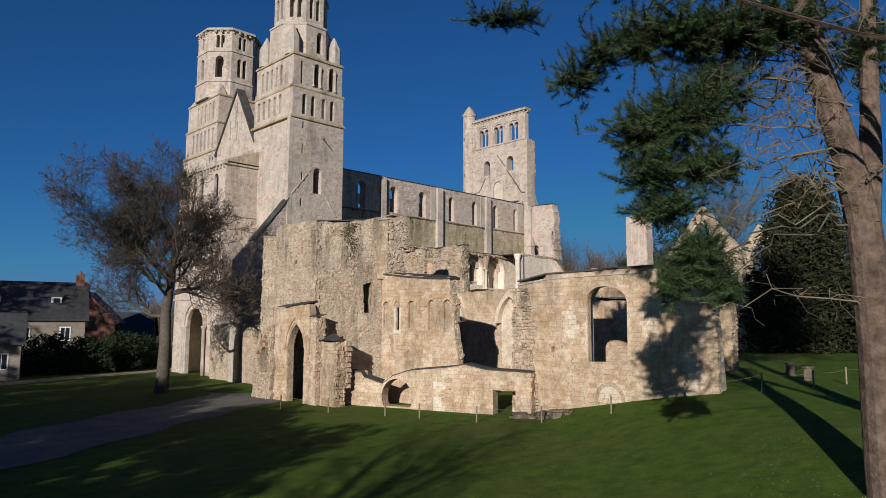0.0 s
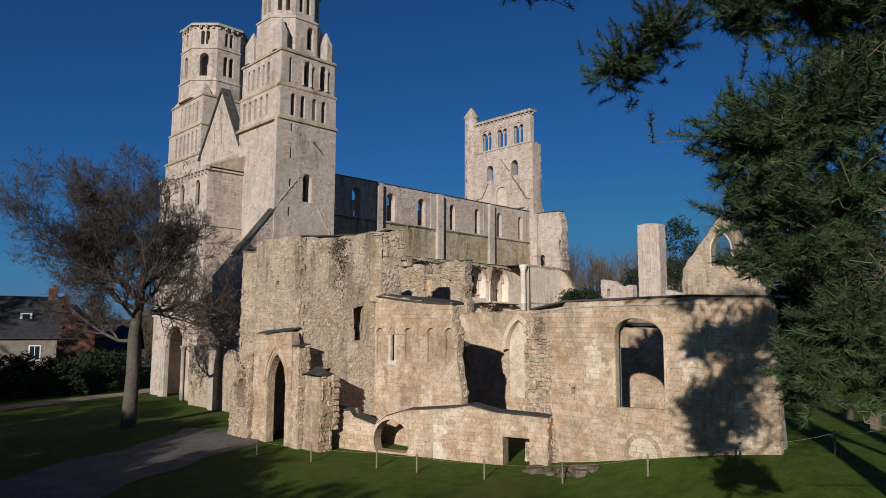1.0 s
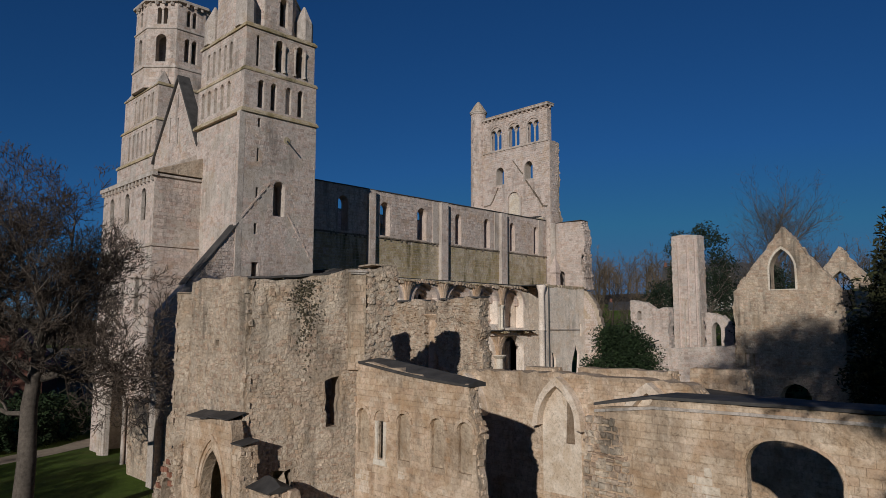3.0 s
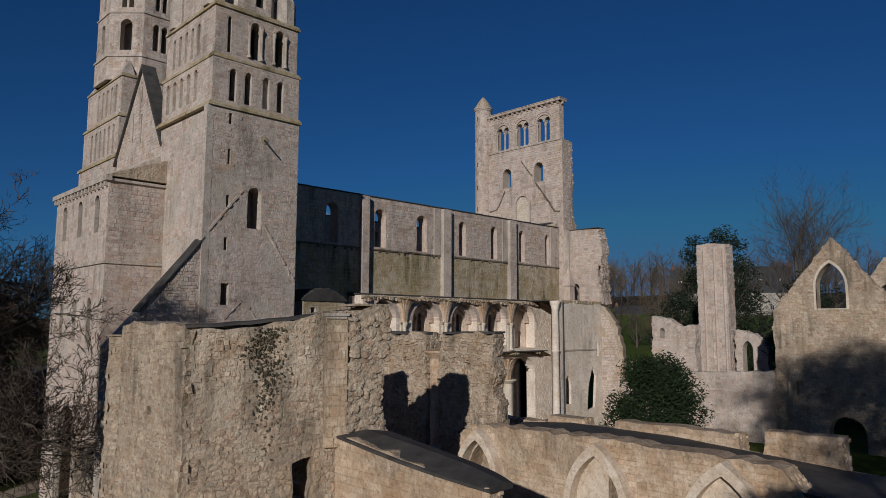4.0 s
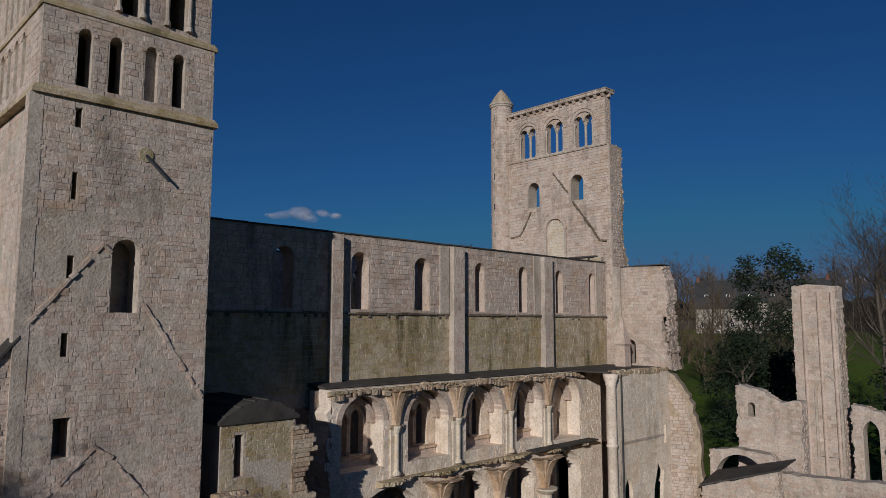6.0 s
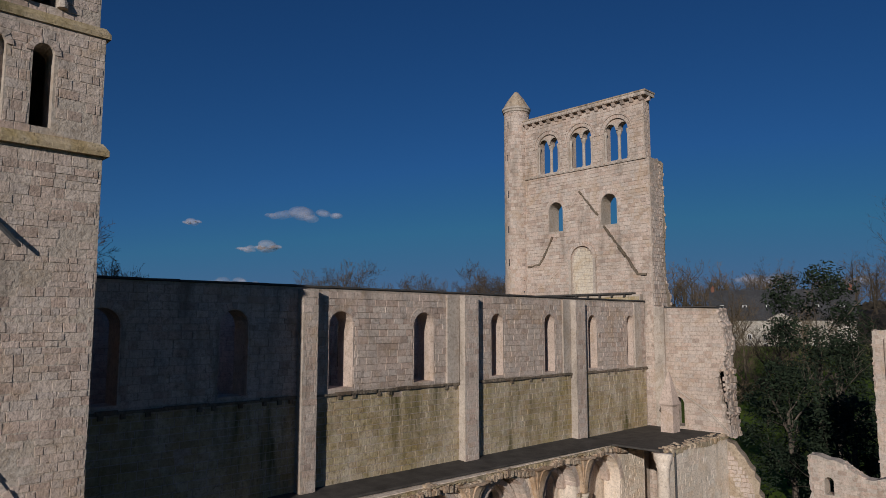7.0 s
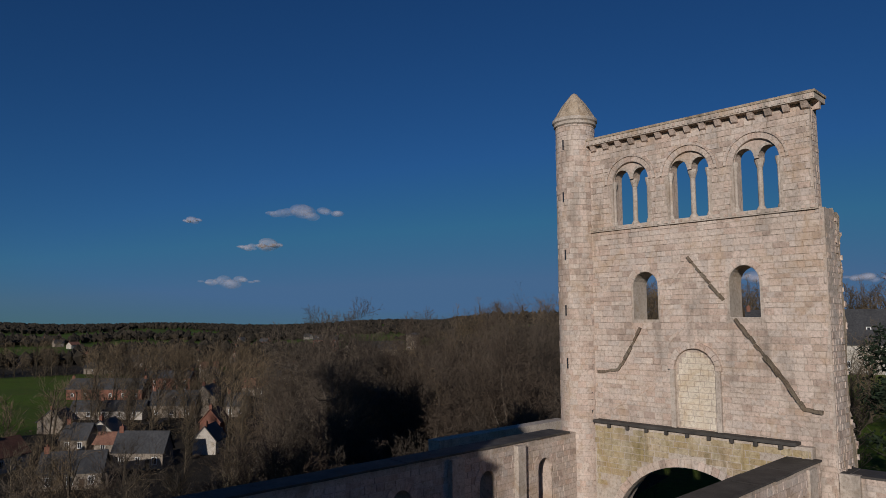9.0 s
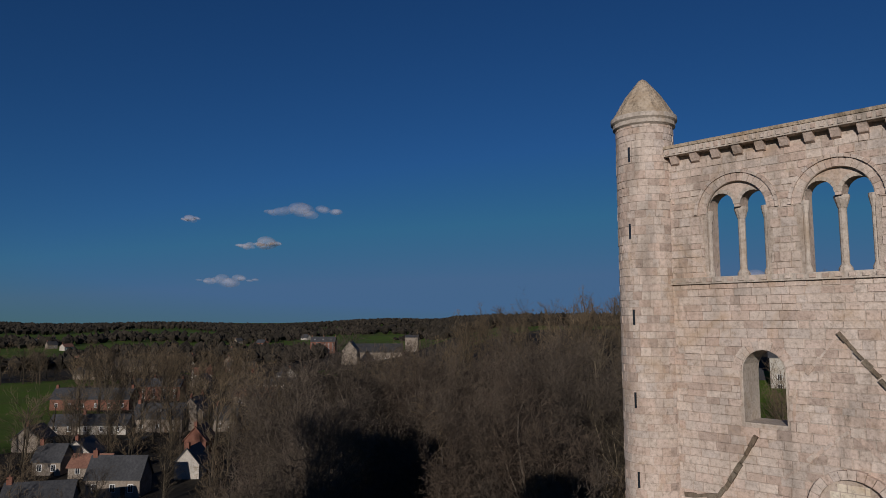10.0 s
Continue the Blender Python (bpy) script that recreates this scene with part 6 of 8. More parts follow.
for a, b in zip(hp, hp[1:]):
    bar(g, west(36.3), a, b, 0.1, 0.05)
part("window_moulding", g, "ashlar_warm", fw, "worn moulded window frame")
for a, b in zip([(20.0, 8.4), (24, 8.37), (27.3, 8.3)], [(24, 8.37), (27.3, 8.3), (29.7, 8.0)]):
    bar(g := Geo(), west(36.3), (a[0], a[1] - 0.35), (b[0], b[1] - 0.35), 0.1, 0.06)
    part("string_course", g, "limestone_core", fw)
g = Geo()
pts = [(16.1, 8.25), (20.0, 8.4), (27.3, 8.3), (29.7, 7.9)]
for (a, za), (b, zb) in zip(pts, pts[1:]):
    q = [(36.22, a, za), (36.22, b, zb), (38.0, b, zb + 0.02), (38.0, a, za + 0.02)]
    g.hexa([(x, y, z - 0.05) for x, y, z in q] + [(x, y, z + 0.05) for x, y, z in q])
part("coping", g, "lead", fw, "dark lead sheet on the wall top")
# rubble scar at the front wall's broken north end
rng = random.Random(4)
g = lay(Geo(), west(36.3), courses([(27.6, BASE), (30.2, BASE), (30.2, 7.5), (28.9, 7.7), (27.9, 5.0), (28.4, 3.0)], [], (0.16, 0.3), (0.18, 0.42), 41, 0.04), (0.03, 0.16), 0.012, 0.03, 41, 0.0, 0.04)
part("broken_bonding", g, "rubble", fw, "rough scar where a wall was torn away", kind="stuff")

for i, (u, z, w, h, m) in enumerate(((25.6, 5.0, 1.3, 2.6, "ashlar_pale"), (20.0, 4.6, 1.5, 3.4, "ashlar_pale"), (18.6, 6.6, 2.2, 1.6, "ashlar_pale"), (22.6, 1.0, 3.0, 1.6, "ashlar_pale"), (17.6, 2.6, 1.6, 2.6, "ashlar_pale"))):
    patch(fw, west(36.3), u, z, w, h, 520 + i, m, 0.034)
part("blocked_arch", slab(Geo(), west(36.3), arch(21.7, 23.8, BASE, 1.6, 12), [arch(21.95, 23.55, BASE - 0.5, 1.35, 12)], 0.1, 0.05), "ashlar_core", fw, "rim of a blocked arch")

# ---- terrace wall at the foot with a round opening ----
tf = Face((31.0, 43.2), (35.6, 28.0), (-1, 0))
tw_outer = [(0, BASE), (15.8, BASE), (15.8, 1.9), (12.6, 2.0), (11.0, 2.3), (10.0, 2.1), (6.6, 1.75), (5.3, 1.35), (4.4, 0.75), (2.8, 1.15), (2.5, 1.5), (0.2, 1.55)]
circle = [(5.6 + 1.28 * math.cos(a), -0.15 + 1.3 * math.sin(a)) for a in np.linspace(-0.5, math.pi + 0.5, 18)]
tw_holes = [circle, rect(13.1, 14.7, -1.1, 0.7)]
terr = ruin("terrace_wall", "low pale wall at the lawn's edge with a round opening and a square hatch", tf, tw_outer, tw_holes, 0.8, "ashlar_warm", 341, (0.2, 0.32), (0.3, 0.6), (0.002, 0.024), near=(0.3, 12.0, -1.0, 2.2), jag=0.06, gap=0.007)
part("round_arch", arch_ring(Geo(), tf, 4.3, 6.9, -0.15, 0.24, 0.04, 17), "ashlar_warm", terr)
part("blocked_door", slab(Geo(), tf, arch(8.6, 9.5, BASE, 1.7, 8), [], 0.1, 0.02), "plaster", terr, "blocked doorway with a flat lintel")
g = Geo()
for (a, za), (b, zb) in zip(tw_outer[2:], tw_outer[3:]):
    q = [(a, 0.06, za), (b, 0.06, zb), (b, -0.95, zb + 0.06), (a, -0.95, za + 0.06)]
    g.hexa([tf.p(u, d, z + 0.01) for u, d, z in q] + [tf.p(u, d, z + 0.06) for u, d, z in q])
part("coping", g, "lead", terr, "uneven weathered lead coping")
rng = random.Random(17)
for i in range(16):
    x, y = 34.0 + rng.uniform(-0.5, 0.7), 27.3 + rng.uniform(-2.6, 1.2)
    s = rng.uniform(0.15, 0.42)
    g = Geo()
    g.loft([[(x + s * rng.uniform(0.8, 1.2) * math.cos(a), y + s * rng.uniform(0.9, 1.6) * math.sin(a), ground_z(x, y) - 0.05 + h) for a in np.linspace(0, 2 * math.pi, 7)[:-1]] for h in (0, s * 0.7, s)])
    tagged(part("fallen_stone", g, "scar"), "rough fallen stone lying at the wall's foot", "stone", "fallen stones")

# ---- inner parts of the range ----
inn = ruin("vaulted_wall", "inner range wall with pointed wall arches of a fallen vault", west(46.4), [(24, BASE), (48.0, BASE), (48.0, 5.5), (47.5, 7.2), (46.2, 7.9), (43, 8.05), (38.4, 8.1), (34, 8.1), (30.9, 7.9), (30.2, 7.0), (24, 6.6)], [[(37.6, 4.3), (38.2, 4.3), (38.1, 6.6), (37.7, 6.2)], arch(44.5, 46.5, 2.5, 7.2, 12, True)], 1.3, "ashlar_warm", 351, (0.2, 0.32), (0.3, 0.6), (0.004, 0.03), jag=0.1, gap=0.008)
for a, b, c in ((44.4, 46.6, 7.3), (37.2, 39.8, 7.45), (31.4, 34.4, 7.45)):
    lp, lo = arch(a, b, 0, c, 14, True)[2:], arch(a - 0.35, b + 0.35, 0, c + 0.5, 14, True)[2:]
    for k, (p0, p1, q0, q1) in enumerate(zip(lp, lp[1:], lo, lo[1:])):
        g = Geo()
        q = [p0, p1, q1, q0]
        g.hexa([west(46.4).p(u, -0.2, z) for u, z in q] + [west(46.4).p(u, 0.6, z) for u, z in q])
        part("arch_stone", g, "ashlar_pale", inn)
    fill = arch(a, b, 1.5, c, 14, True)
    if a == 44.4:
        continue
    # the paler colour puts the sunlight of the recess into this panel
    part("recess_panel", slab(Geo(), west(46.4), fill, [[(37.6, 4.3), (38.2, 4.3), (38.1, 6.6), (37.7, 6.2)]] if a == 37.2 else [], 0.08, 0.055), "ashlar_pale", inn, "pale smooth infill under the wall arch")
g = Geo()
for (a, za), (b, zb) in zip([(22, 6.9), (30, 7.0), (38, 7.55), (44, 7.6), (47.5, 7.3)], [(30, 7.0), (38, 7.55), (44, 7.6), (47.5, 7.3)]):
    q = [(46.6, a, za), (46.6, b, zb), (52.0, b, zb), (52.0, a, za)]
    g.hexa([(x, y, z + 0.02) for x, y, z in q] + [(x, y, z + 0.14) for x, y, z in q])
part("coping", g, "lead", inn, "grey lead sheets over the vaults")
ruin("terrace_parapet", "low stone parapet with lead flashing along the upper terrace", west(52.0), [(22, BASE), (50.5, BASE), (50.5, 7.5), (45.6, 7.6), (45.5, 8.0), (43.2, 8.0), (43.1, 7.6), (41.3, 7.6), (41.2, 8.1), (34.8, 8.15), (34.7, 7.3), (33.7, 7.3), (33.6, 8.4), (30.5, 8.45), (30.4, 7.0), (22, 6.8)], [], 1.0, "ashlar_warm", 353, (0.22, 0.32), (0.3, 0.7), (0.004, 0.02), jag=0.06)
# upper wall pieces with square gaps
up = Face((47.4, 45.4), (47.4, 64), (-1, 0))
u1 = ruin("upper_wall", "rough stone upper wall piece with putlog holes and lead coping", up, [(0, 5), (4.3, 5), (4.1, 8), (4.5, 10), (4.2, 12.55), (2.4, 12.65), (0.2, 12.6)], [rect(1.9, 2.2, 10.7, 11.0), rect(3.9, 4.1, 11.0, 11.3)], 0.85, seed=361, jag=0.22, both=True, proud=(0.0, 0.11))
u2 = ruin("upper_wall", "rough stone upper wall piece with lead coping", up, [(5.3, 5), (9.4, 5), (9.4, 12.55), (5.5, 12.5)], [rect(7.2, 7.45, 10.9, 11.15)], 1.3, seed=362, jag=0.22, both=True, proud=(0.0, 0.11))
u3 = ruin("upper_wall", "rough stone upper wall piece with a broken edge", up, [(10.6, 5), (14.8, 5), (14.8, 12.4), (10.7, 12.6)], [], 1.3, seed=363, jag=0.22, both=True, proud=(0.0, 0.11))
ruin("upper_wall", "rough stone upper wall piece against the lodge", up, [(15.3, 5), (18.4, 5), (18.4, 12.6), (15.4, 12.5)], [], 1.3, seed=364, jag=0.14)
for t, a, b, za, zb in ((u1, 0.2, 4.2, 12.66, 12.62), (u2, 5.5, 9.3, 12.56, 12.6), (u3, 10.8, 14.7, 12.64, 12.46)):
    g = Geo()
    for i in range(4):
        p, q = a + (b - a) * i / 4, a + (b - a) * (i + 1) / 4
        z0, z1 = za + (zb - za) * i / 4, za + (zb - za) * (i + 1) / 4
        e0, e1 = -0.95 - 0.3 * math.sin(i * 1.1), -0.95 - 0.3 * math.sin(i * 1.1 + 1.1)
        q4 = [(p, -0.1, z0), (q, -0.1, z1), (q, e1, z1 + 0.04), (p, e0, z0 + 0.04)]
        g.hexa([up.p(u, d, z - 0.05) for u, d, z in q4] + [up.p(u, d, z + 0.05) for u, d, z in q4])
    part("coping", g, "lead", t, "dark lead coping")
part("vault_springer", column(up, 4.95, -0.4, 6, 11.6, 0.4, 12), "ashlar_warm", u1)

# ---- the second, smaller church: gable, tall pier and fragments ----
sg = ruin("chapel_gable", "steep limestone gable with a tall pointed window opening", west(89.5), [(35.6, BASE), (46.8, BASE), (46.6, 14.6), (41.3, 21.2), (36.2, 14.6)], [arch(40.2, 42.7, 14.7, 18.9, 12, True), arch(39.2, 42.2, 0.2, 5.0, 12), rect(44.2, 44.8, 6.6, 7.9), rect(45.2, 45.7, 6.6, 8.0)], 1.2, "rubble", 371, (0.2, 0.32), (0.25, 0.6), (0.005, 0.04), jag=0.12)
part("window_arch", slab(Geo(), west(89.5), arch(40.0, 42.9, 14.6, 19.2, 12, True), [arch(40.2, 42.7, 14.7, 18.9, 12, True)], 0.3, 0.06), "plaster", sg)
ruin("chapel_gable", "smaller far limestone gable with an arched opening", west(110), [(36.8, BASE), (46.4, BASE), (46.4, 14), (41.7, 20.9), (36.8, 14)], [arch(40.2, 43.2, 13, 17.8, 12, True)], 1.2, "rubble", 372, (0.22, 0.34), (0.3, 0.7), jag=0.12)
pr = ruin("chapel_pier", "tall narrow limestone pier of the ruined chapel with a clustered shaft", west(101.0), [(55.8, BASE), (59.6, BASE), (59.5, 22.9), (58.2, 23.05), (55.9, 22.8)], [], 2.0, "limestone", 373, (0.28, 0.38), (0.5, 1.0), (0.004, 0.02), jag=0.04)
for u in (56.2, 57.3, 58.6):
    part("shaft", Geo().lathe(100.98, u, [(0.16, BASE), (0.16, 22.3)], 10), "limestone", pr)
part("arch_scar", slab(Geo(), west(101.0), arch(55.8, 58.0, 8, 15.3, 10, True), [arch(56.0, 57.8, 8, 15.0, 10, True)], 0.3, 0.12), "limestone_core", pr)
ruin("chapel_wall", "ruined limestone chapel wall with a small arched opening", west(95.0), [(57.2, BASE), (62.6, BASE), (62.4, 14.2), (60.8, 14.0), (59.0, 13.0), (57.2, 13.2)], [arch(60.9, 61.5, 11.6, 12.8)], 1.2, "limestone", 374, (0.22, 0.34), (0.3, 0.7), jag=0.12)
ruin("chapel_wall", "ruined limestone chapel wall with a tall pointed opening", west(101.0), [(51.4, BASE), (55.2, BASE), (55.2, 12.6), (53.0, 12.2), (51.6, 10.5)], [arch(53.2, 54.4, 2, 11.4, 10, True)], 1.2, "limestone", 375, (0.22, 0.34), (0.3, 0.7), jag=0.12)
arch_out = [(53.5, BASE), (63.4, BASE), (63.4, 9.0), (61.0, 9.4), (58.6, 9.2), (57.2, 8.0), (53.5, 7.6)]
ruin("cloister_arch", "low limestone wall with a wide round arch", west(91.5), arch_out, [arch(58.8, 63.0, 3.0, 8.9, 14)], 1.1, "limestone", 376, (0.26, 0.36), (0.4, 0.8), jag=0.06)
lb = ruin("court_wall", "low pale wall with a sloping lead slab beside the round arch", west(88.0), [(56.6, BASE), (62.6, BASE), (62.5, 6.7), (56.7, 8.65)], [], 0.9, "limestone", 378, (0.24, 0.34), (0.35, 0.7), jag=0.05)
q = [(56.5, 0.1, 8.75), (62.7, 0.1, 6.72), (62.7, -3.2, 7.4), (56.5, -3.2, 9.1)]
part("lead_slab", Geo().hexa([west(88.0).p(u, d, z) for u, d, z in q] + [west(88.0).p(u, d, z + 0.12) for u, d, z in q]), "lead", lb, "grey lead slab")
ruin("cloister_wall", "low cloister wall with lead coping", west(90.0), [(44, BASE), (58.5, BASE), (58.5, 8.1), (54, 8.3), (46, 8.8), (44, 8.8)], [], 1.1, "limestone", 377, (0.22, 0.34), (0.3, 0.7), jag=0.08)

# ---- trees ----
def branch_tree(seed, height, levels, spread, trunk_r, kids, sides=(6, 4, 3, 3, 3, 3), up=0.35, first=0.25, twist=0.35, lean=(0, 0), blade=4, thin=0.012):
    """Skeleton of a bare tree: returns the wood of trunk and limbs, and the fine twigs."""
    rng = random.Random(seed)
    wood, fine = Geo(), Geo()

    def tube(g, a, b, ra, rb, n):
        d = (b - a).normalized()
        u = d.orthogonal().normalized()
        v = d.cross(u)
        k = len(g.v)
        for c, r in ((a, ra), (b, rb)):
            for i in range(n):
                t = 2 * math.pi * i / n
                g.v.append(tuple(c + u * (r * math.cos(t)) + v * (r * math.sin(t))))
        for i in range(n):
            g.f.append((k + i, k + (i + 1) % n, k + n + (i + 1) % n, k + n + i))

    def grow(p, d, length, r, lev):
        n = max(2, 5 - lev) if lev < blade else 1
        seg = length / n
        g = wood if lev < 3 else fine
        q, rr = p.copy(), r
        for i in range(n):
            d = (d + Vector((rng.gauss(0, twist), rng.gauss(0, twist), rng.gauss(0, twist) + up * 0.35)) * (0.35 if lev else 0.12)).normalized()
            e = q + d * seg
            r2 = r * (1 - (i + 1) / n * (0.6 if lev < levels else 0.85))
            if lev < blade:
                tube(g, q, e, rr, r2, sides[min(lev, 5)])
            else:
                w = d.orthogonal().normalized() * max(rr, thin)
                k = len(g.v)
                g.v.extend((tuple(q - w), tuple(q + w), tuple(e)))
                g.f.append((k, k + 1, k + 2))
            if lev < levels and (lev > 0 or (i + 1) / n > first):
                m = kids[lev]
                for _ in range(m if lev else m):
                    if rng.random() < 0.9:
                        t = rng.random()
                        a = rng.uniform(0, 2 * math.pi)
                        side = d.orthogonal().normalized()
                        side = Matrix.Rotation(a, 3, d) @ side
                        w = rng.uniform(0.6, 1.15) * spread
                        nd = (d * (1 - 0.35 * w) + side * w + Vector((0, 0, up * 0.5))).normalized()
                        grow(q.lerp(e, t), nd, length * rng.uniform(0.42, 0.66) * (1 - 0.3 * i / n if lev == 0 else 1), max(0.008, min(r2, r * 0.55) * rng.uniform(0.55, 0.85)), lev + 1)
            q, rr = e, r2

    grow(Vector((0, 0, -0.3)), Vector((lean[0], lean[1], 1)).normalized(), height * 0.72, trunk_r, 0)
    return wood, fine


def bare_tree(name, label, seed, at, height=20, levels=5, spread=0.75, trunk_r=0.45, kids=(2, 2, 2, 2, 2), bark="bark", twig="twig", group="", **kw):
    x, y = at
    t = thing(name, label, "tree", (0, 0, 0), group)
    wood, fine = branch_tree(seed, height, levels, spread, trunk_r, kids, **kw)
    part("trunk", wood, bark, t)
    part("crown", fine, twig, t)
    t.location = (x, y, ground_z(x, y))
    return t


def leaf_clumps(g, rng, centre, radius, count, size, squash=1.0, blade=0.35):
    """Small leaf sprays scattered in an uneven clump."""
    cx, cy, cz = centre
    for _ in range(count):
        while True:
            p = Vector((rng.uniform(-1, 1), rng.uniform(-1, 1), rng.uniform(-1, 1)))
            if 0.25 < p.length < 1:
                break
        c = Vector((cx + p.x * radius, cy + p.y * radius, cz + p.z * radius * squash))
        d = Vector((rng.gauss(0, 1), rng.gauss(0, 1), rng.gauss(0, 0.7))).normalized()
        s = d.orthogonal().normalized()
        s = Matrix.Rotation(rng.uniform(0, 6.28), 3, d) @ s
        ln, w = size * rng.uniform(0.6, 1.3), size * blade * rng.uniform(0.6, 1.2)
        g.add([tuple(c - d * ln * 0.5), tuple(c + s * w * 0.5), tuple(c + d * ln * 0.5), tuple(c - s * w * 0.5)], [(0, 1, 2, 3)])


def evergreen(name, label, category, at, height, radius, leaf, seed, clumps=60, per=70, size=0.35, base=0.12, cone=0.5, trunk=0.35, bark="bark", group=""):
    """A leafy tree or bush: a trunk with limbs and a crown of leaf sprays in uneven clumps."""
    rng = random.Random(seed)
    x, y = at
    t = thing(name, label, category, (0, 0, 0), group)
    wood, _ = branch_tree(seed, height, 2, 0.8, trunk, (2, 2, 1))
    part("trunk", wood, bark, t)
    g = Geo()
    for i in range(clumps):
        h = base + (1 - base) * ((i + rng.random()) / clumps)
        rr = radius * (1 - cone * h) * math.sqrt(max(0.05, 1 - (2 * abs(h - 0.42) / 1.25) ** 2)) * rng.uniform(0.55, 1.05)
        a = rng.uniform(0, 6.28)
        c = (rr * math.cos(a), rr * math.sin(a), h * height)
        leaf_clumps(g, rng, c, radius * rng.uniform(0.22, 0.42), per, size, 0.75)
    part("crown", g, leaf, t)
    t.location = (x, y, ground_z(x, y))
    return t


def spreading_tree(name, label, seed, at, limbs, trunk, trunk_r, smallest=0.58, kids=(1, 2, 2), bark="bark", twig="twig_brown"):
    """A broad bare tree: limbs as (height on the trunk, direction, length), each branching down to fine twigs."""
    rng = random.Random(seed)
    wood, boughs, fine = Geo(), Geo(), Geo()

    def tube(g, pts, radii, n):
        u = (pts[1] - pts[0]).orthogonal().normalized()
        rings = []
        for i, p in enumerate(pts):
            d = (pts[min(len(pts) - 1, i + 1)] - pts[max(0, i - 1)]).normalized()
            u = (u - d * u.dot(d)).normalized()
            v = d.cross(u)
            rings.append([tuple(p + (u * math.cos(6.2832 * j / n) + v * math.sin(6.2832 * j / n)) * radii[i]) for j in range(n)])
        g.loft(rings, False)

    def grow(p, d, length, r, level):
        n = 5 if length > 3 else (4 if length > 1.2 else 3)
        pts, dirs = [p], [d]
        for i in range(n):
            wob = 0.2 if level == 0 else 0.28
            d = (d + Vector((rng.gauss(0, wob), rng.gauss(0, wob), rng.gauss(0, wob) + 0.07))).normalized()
            pts.append(pts[-1] + d * length / n)
            dirs.append(d)
        radii = [max(0.014, r * (1 - 0.75 * i / n)) for i in range(n + 1)]
        if r > 0.03:
            tube(boughs if r > 0.07 else fine, pts, radii, 7 if r > 0.12 else (5 if r > 0.06 else 3))
        else:
            for q0, q1, w0, w1 in zip(pts, pts[1:], radii, radii[1:]):
                w = (q1 - q0).orthogonal().normalized()
                w = Matrix.Rotation(rng.uniform(0, 3), 3, (q1 - q0).normalized()) @ w
                fine.add([tuple(q0 - w * w0), tuple(q0 + w * w0), tuple(q1 + w * w1), tuple(q1 - w * w1)], [(0, 1, 2, 3)])
        if length < smallest:
            return
        for i in range(1, n + 1):
            for _ in range(rng.choice(kids) if i < n else 2):
                side = Matrix.Rotation(rng.uniform(0, 6.283), 3, dirs[i]) @ dirs[i].orthogonal().normalized()
                k = rng.uniform(0.5, 1.0)
                nd = (dirs[i] * (1 - 0.3 * k) + side * k + Vector((0, 0, 0.12))).normalized()
                grow(pts[i], nd, length * rng.uniform(0.41, 0.65) * (1.1 - 0.3 * i / n), radii[i] * rng.uniform(0.55, 0.8), level + 1)

    tube(wood, [Vector(q) for q in trunk], [trunk_r * k for k in np.linspace(1.25, 0.62, len(trunk))], 14)
    for h, d, ln in limbs:
        k = min(len(trunk) - 2, max(0, sum(1 for q in trunk if q[2] <= h) - 1))
        f = (h - trunk[k][2]) / (trunk[k + 1][2] - trunk[k][2])
        grow(Vector(trunk[k]).lerp(Vector(trunk[k + 1]), min(1, f)), Vector(d).normalized(), ln * 1.06, trunk_r * (0.18 + 0.026 * ln), 0)
    t = thing(name, label, "tree", (0, 0, 0))
    part("trunk", wood, bark, t, smooth=True)
    part("bough", boughs, bark, t, kind="stuff")
    part("crown", fine, twig, t)
    t.location = (*at, ground_z(*at))
    return t


spreading_tree("bare_tree", "large leafless tree with a broad brown crown beside the church front", 5, (25.2, 60.4),
               [(11.5, (0.15, -0.10, 1.0), 7.4), (11.0, (-0.5, 0.35, 1.0), 6.8), (11.2, (0.5, -0.5, 0.9), 6.6), (10.0, (-0.9, 0.85, 0.6), 7.2), (9.0, (-0.9, 0.95, 0.24), 8.0), (9.6, (-0.6, 0.9, 0.42), 7.4), (10.3, (0.2, 0.9, 0.7), 6.0),
                (8.6, (0.85, -0.6, 0.3), 6.4), (10.2, (-0.2, -0.95, 0.6), 6.0), (9.4, (0.7, 0.5, 0.5), 5.6), (6.6, (-0.8, 0.6, -0.05), 5.6), (8.4, (0.9, -0.75, 0.1), 6.0), (8.2, (-0.7, -0.6, 0.4), 5.6)],
               [(0, 0, -0.4), (0.05, -0.02, 1.0), (0.15, 0.0, 4.0), (0.1, 0.05, 7.0), (0.35, -0.1, 9.6), (0.4, -0.2, 11.6)], 0.5)
spreading_tree("bare_tree", "tall leafless tree standing behind the nave", 9, (56.5, 104.0),
               [(18.5, (0.1, 0.1, 1.0), 9.0), (17.5, (0.6, -0.3, 0.8), 8.0), (17.0, (-0.6, 0.4, 0.8), 8.0), (15.5, (0.9, 0.2, 0.4), 7.4), (15.0, (0.3, -0.9, 0.4), 7.0), (14.0, (-0.8, -0.5, 0.4), 7.0), (16.0, (-0.2, 0.9, 0.5), 7.0), (12.5, (0.95, -0.1, 0.15), 6.5)],
               [(0, 0, -0.4), (0.1, 0, 5.0), (0.2, 0.1, 10.0), (0.1, 0.2, 15.0), (0.2, 0.1, 19.0)], 0.45, 0.7, twig="twig_red")
bare_tree("bare_tree", "tall leafless park tree on the slope", 11, (152, 64.4), 33, 5, 0.75, 0.5, (3, 3, 3, 2, 2), first=0.2, thin=0.025)
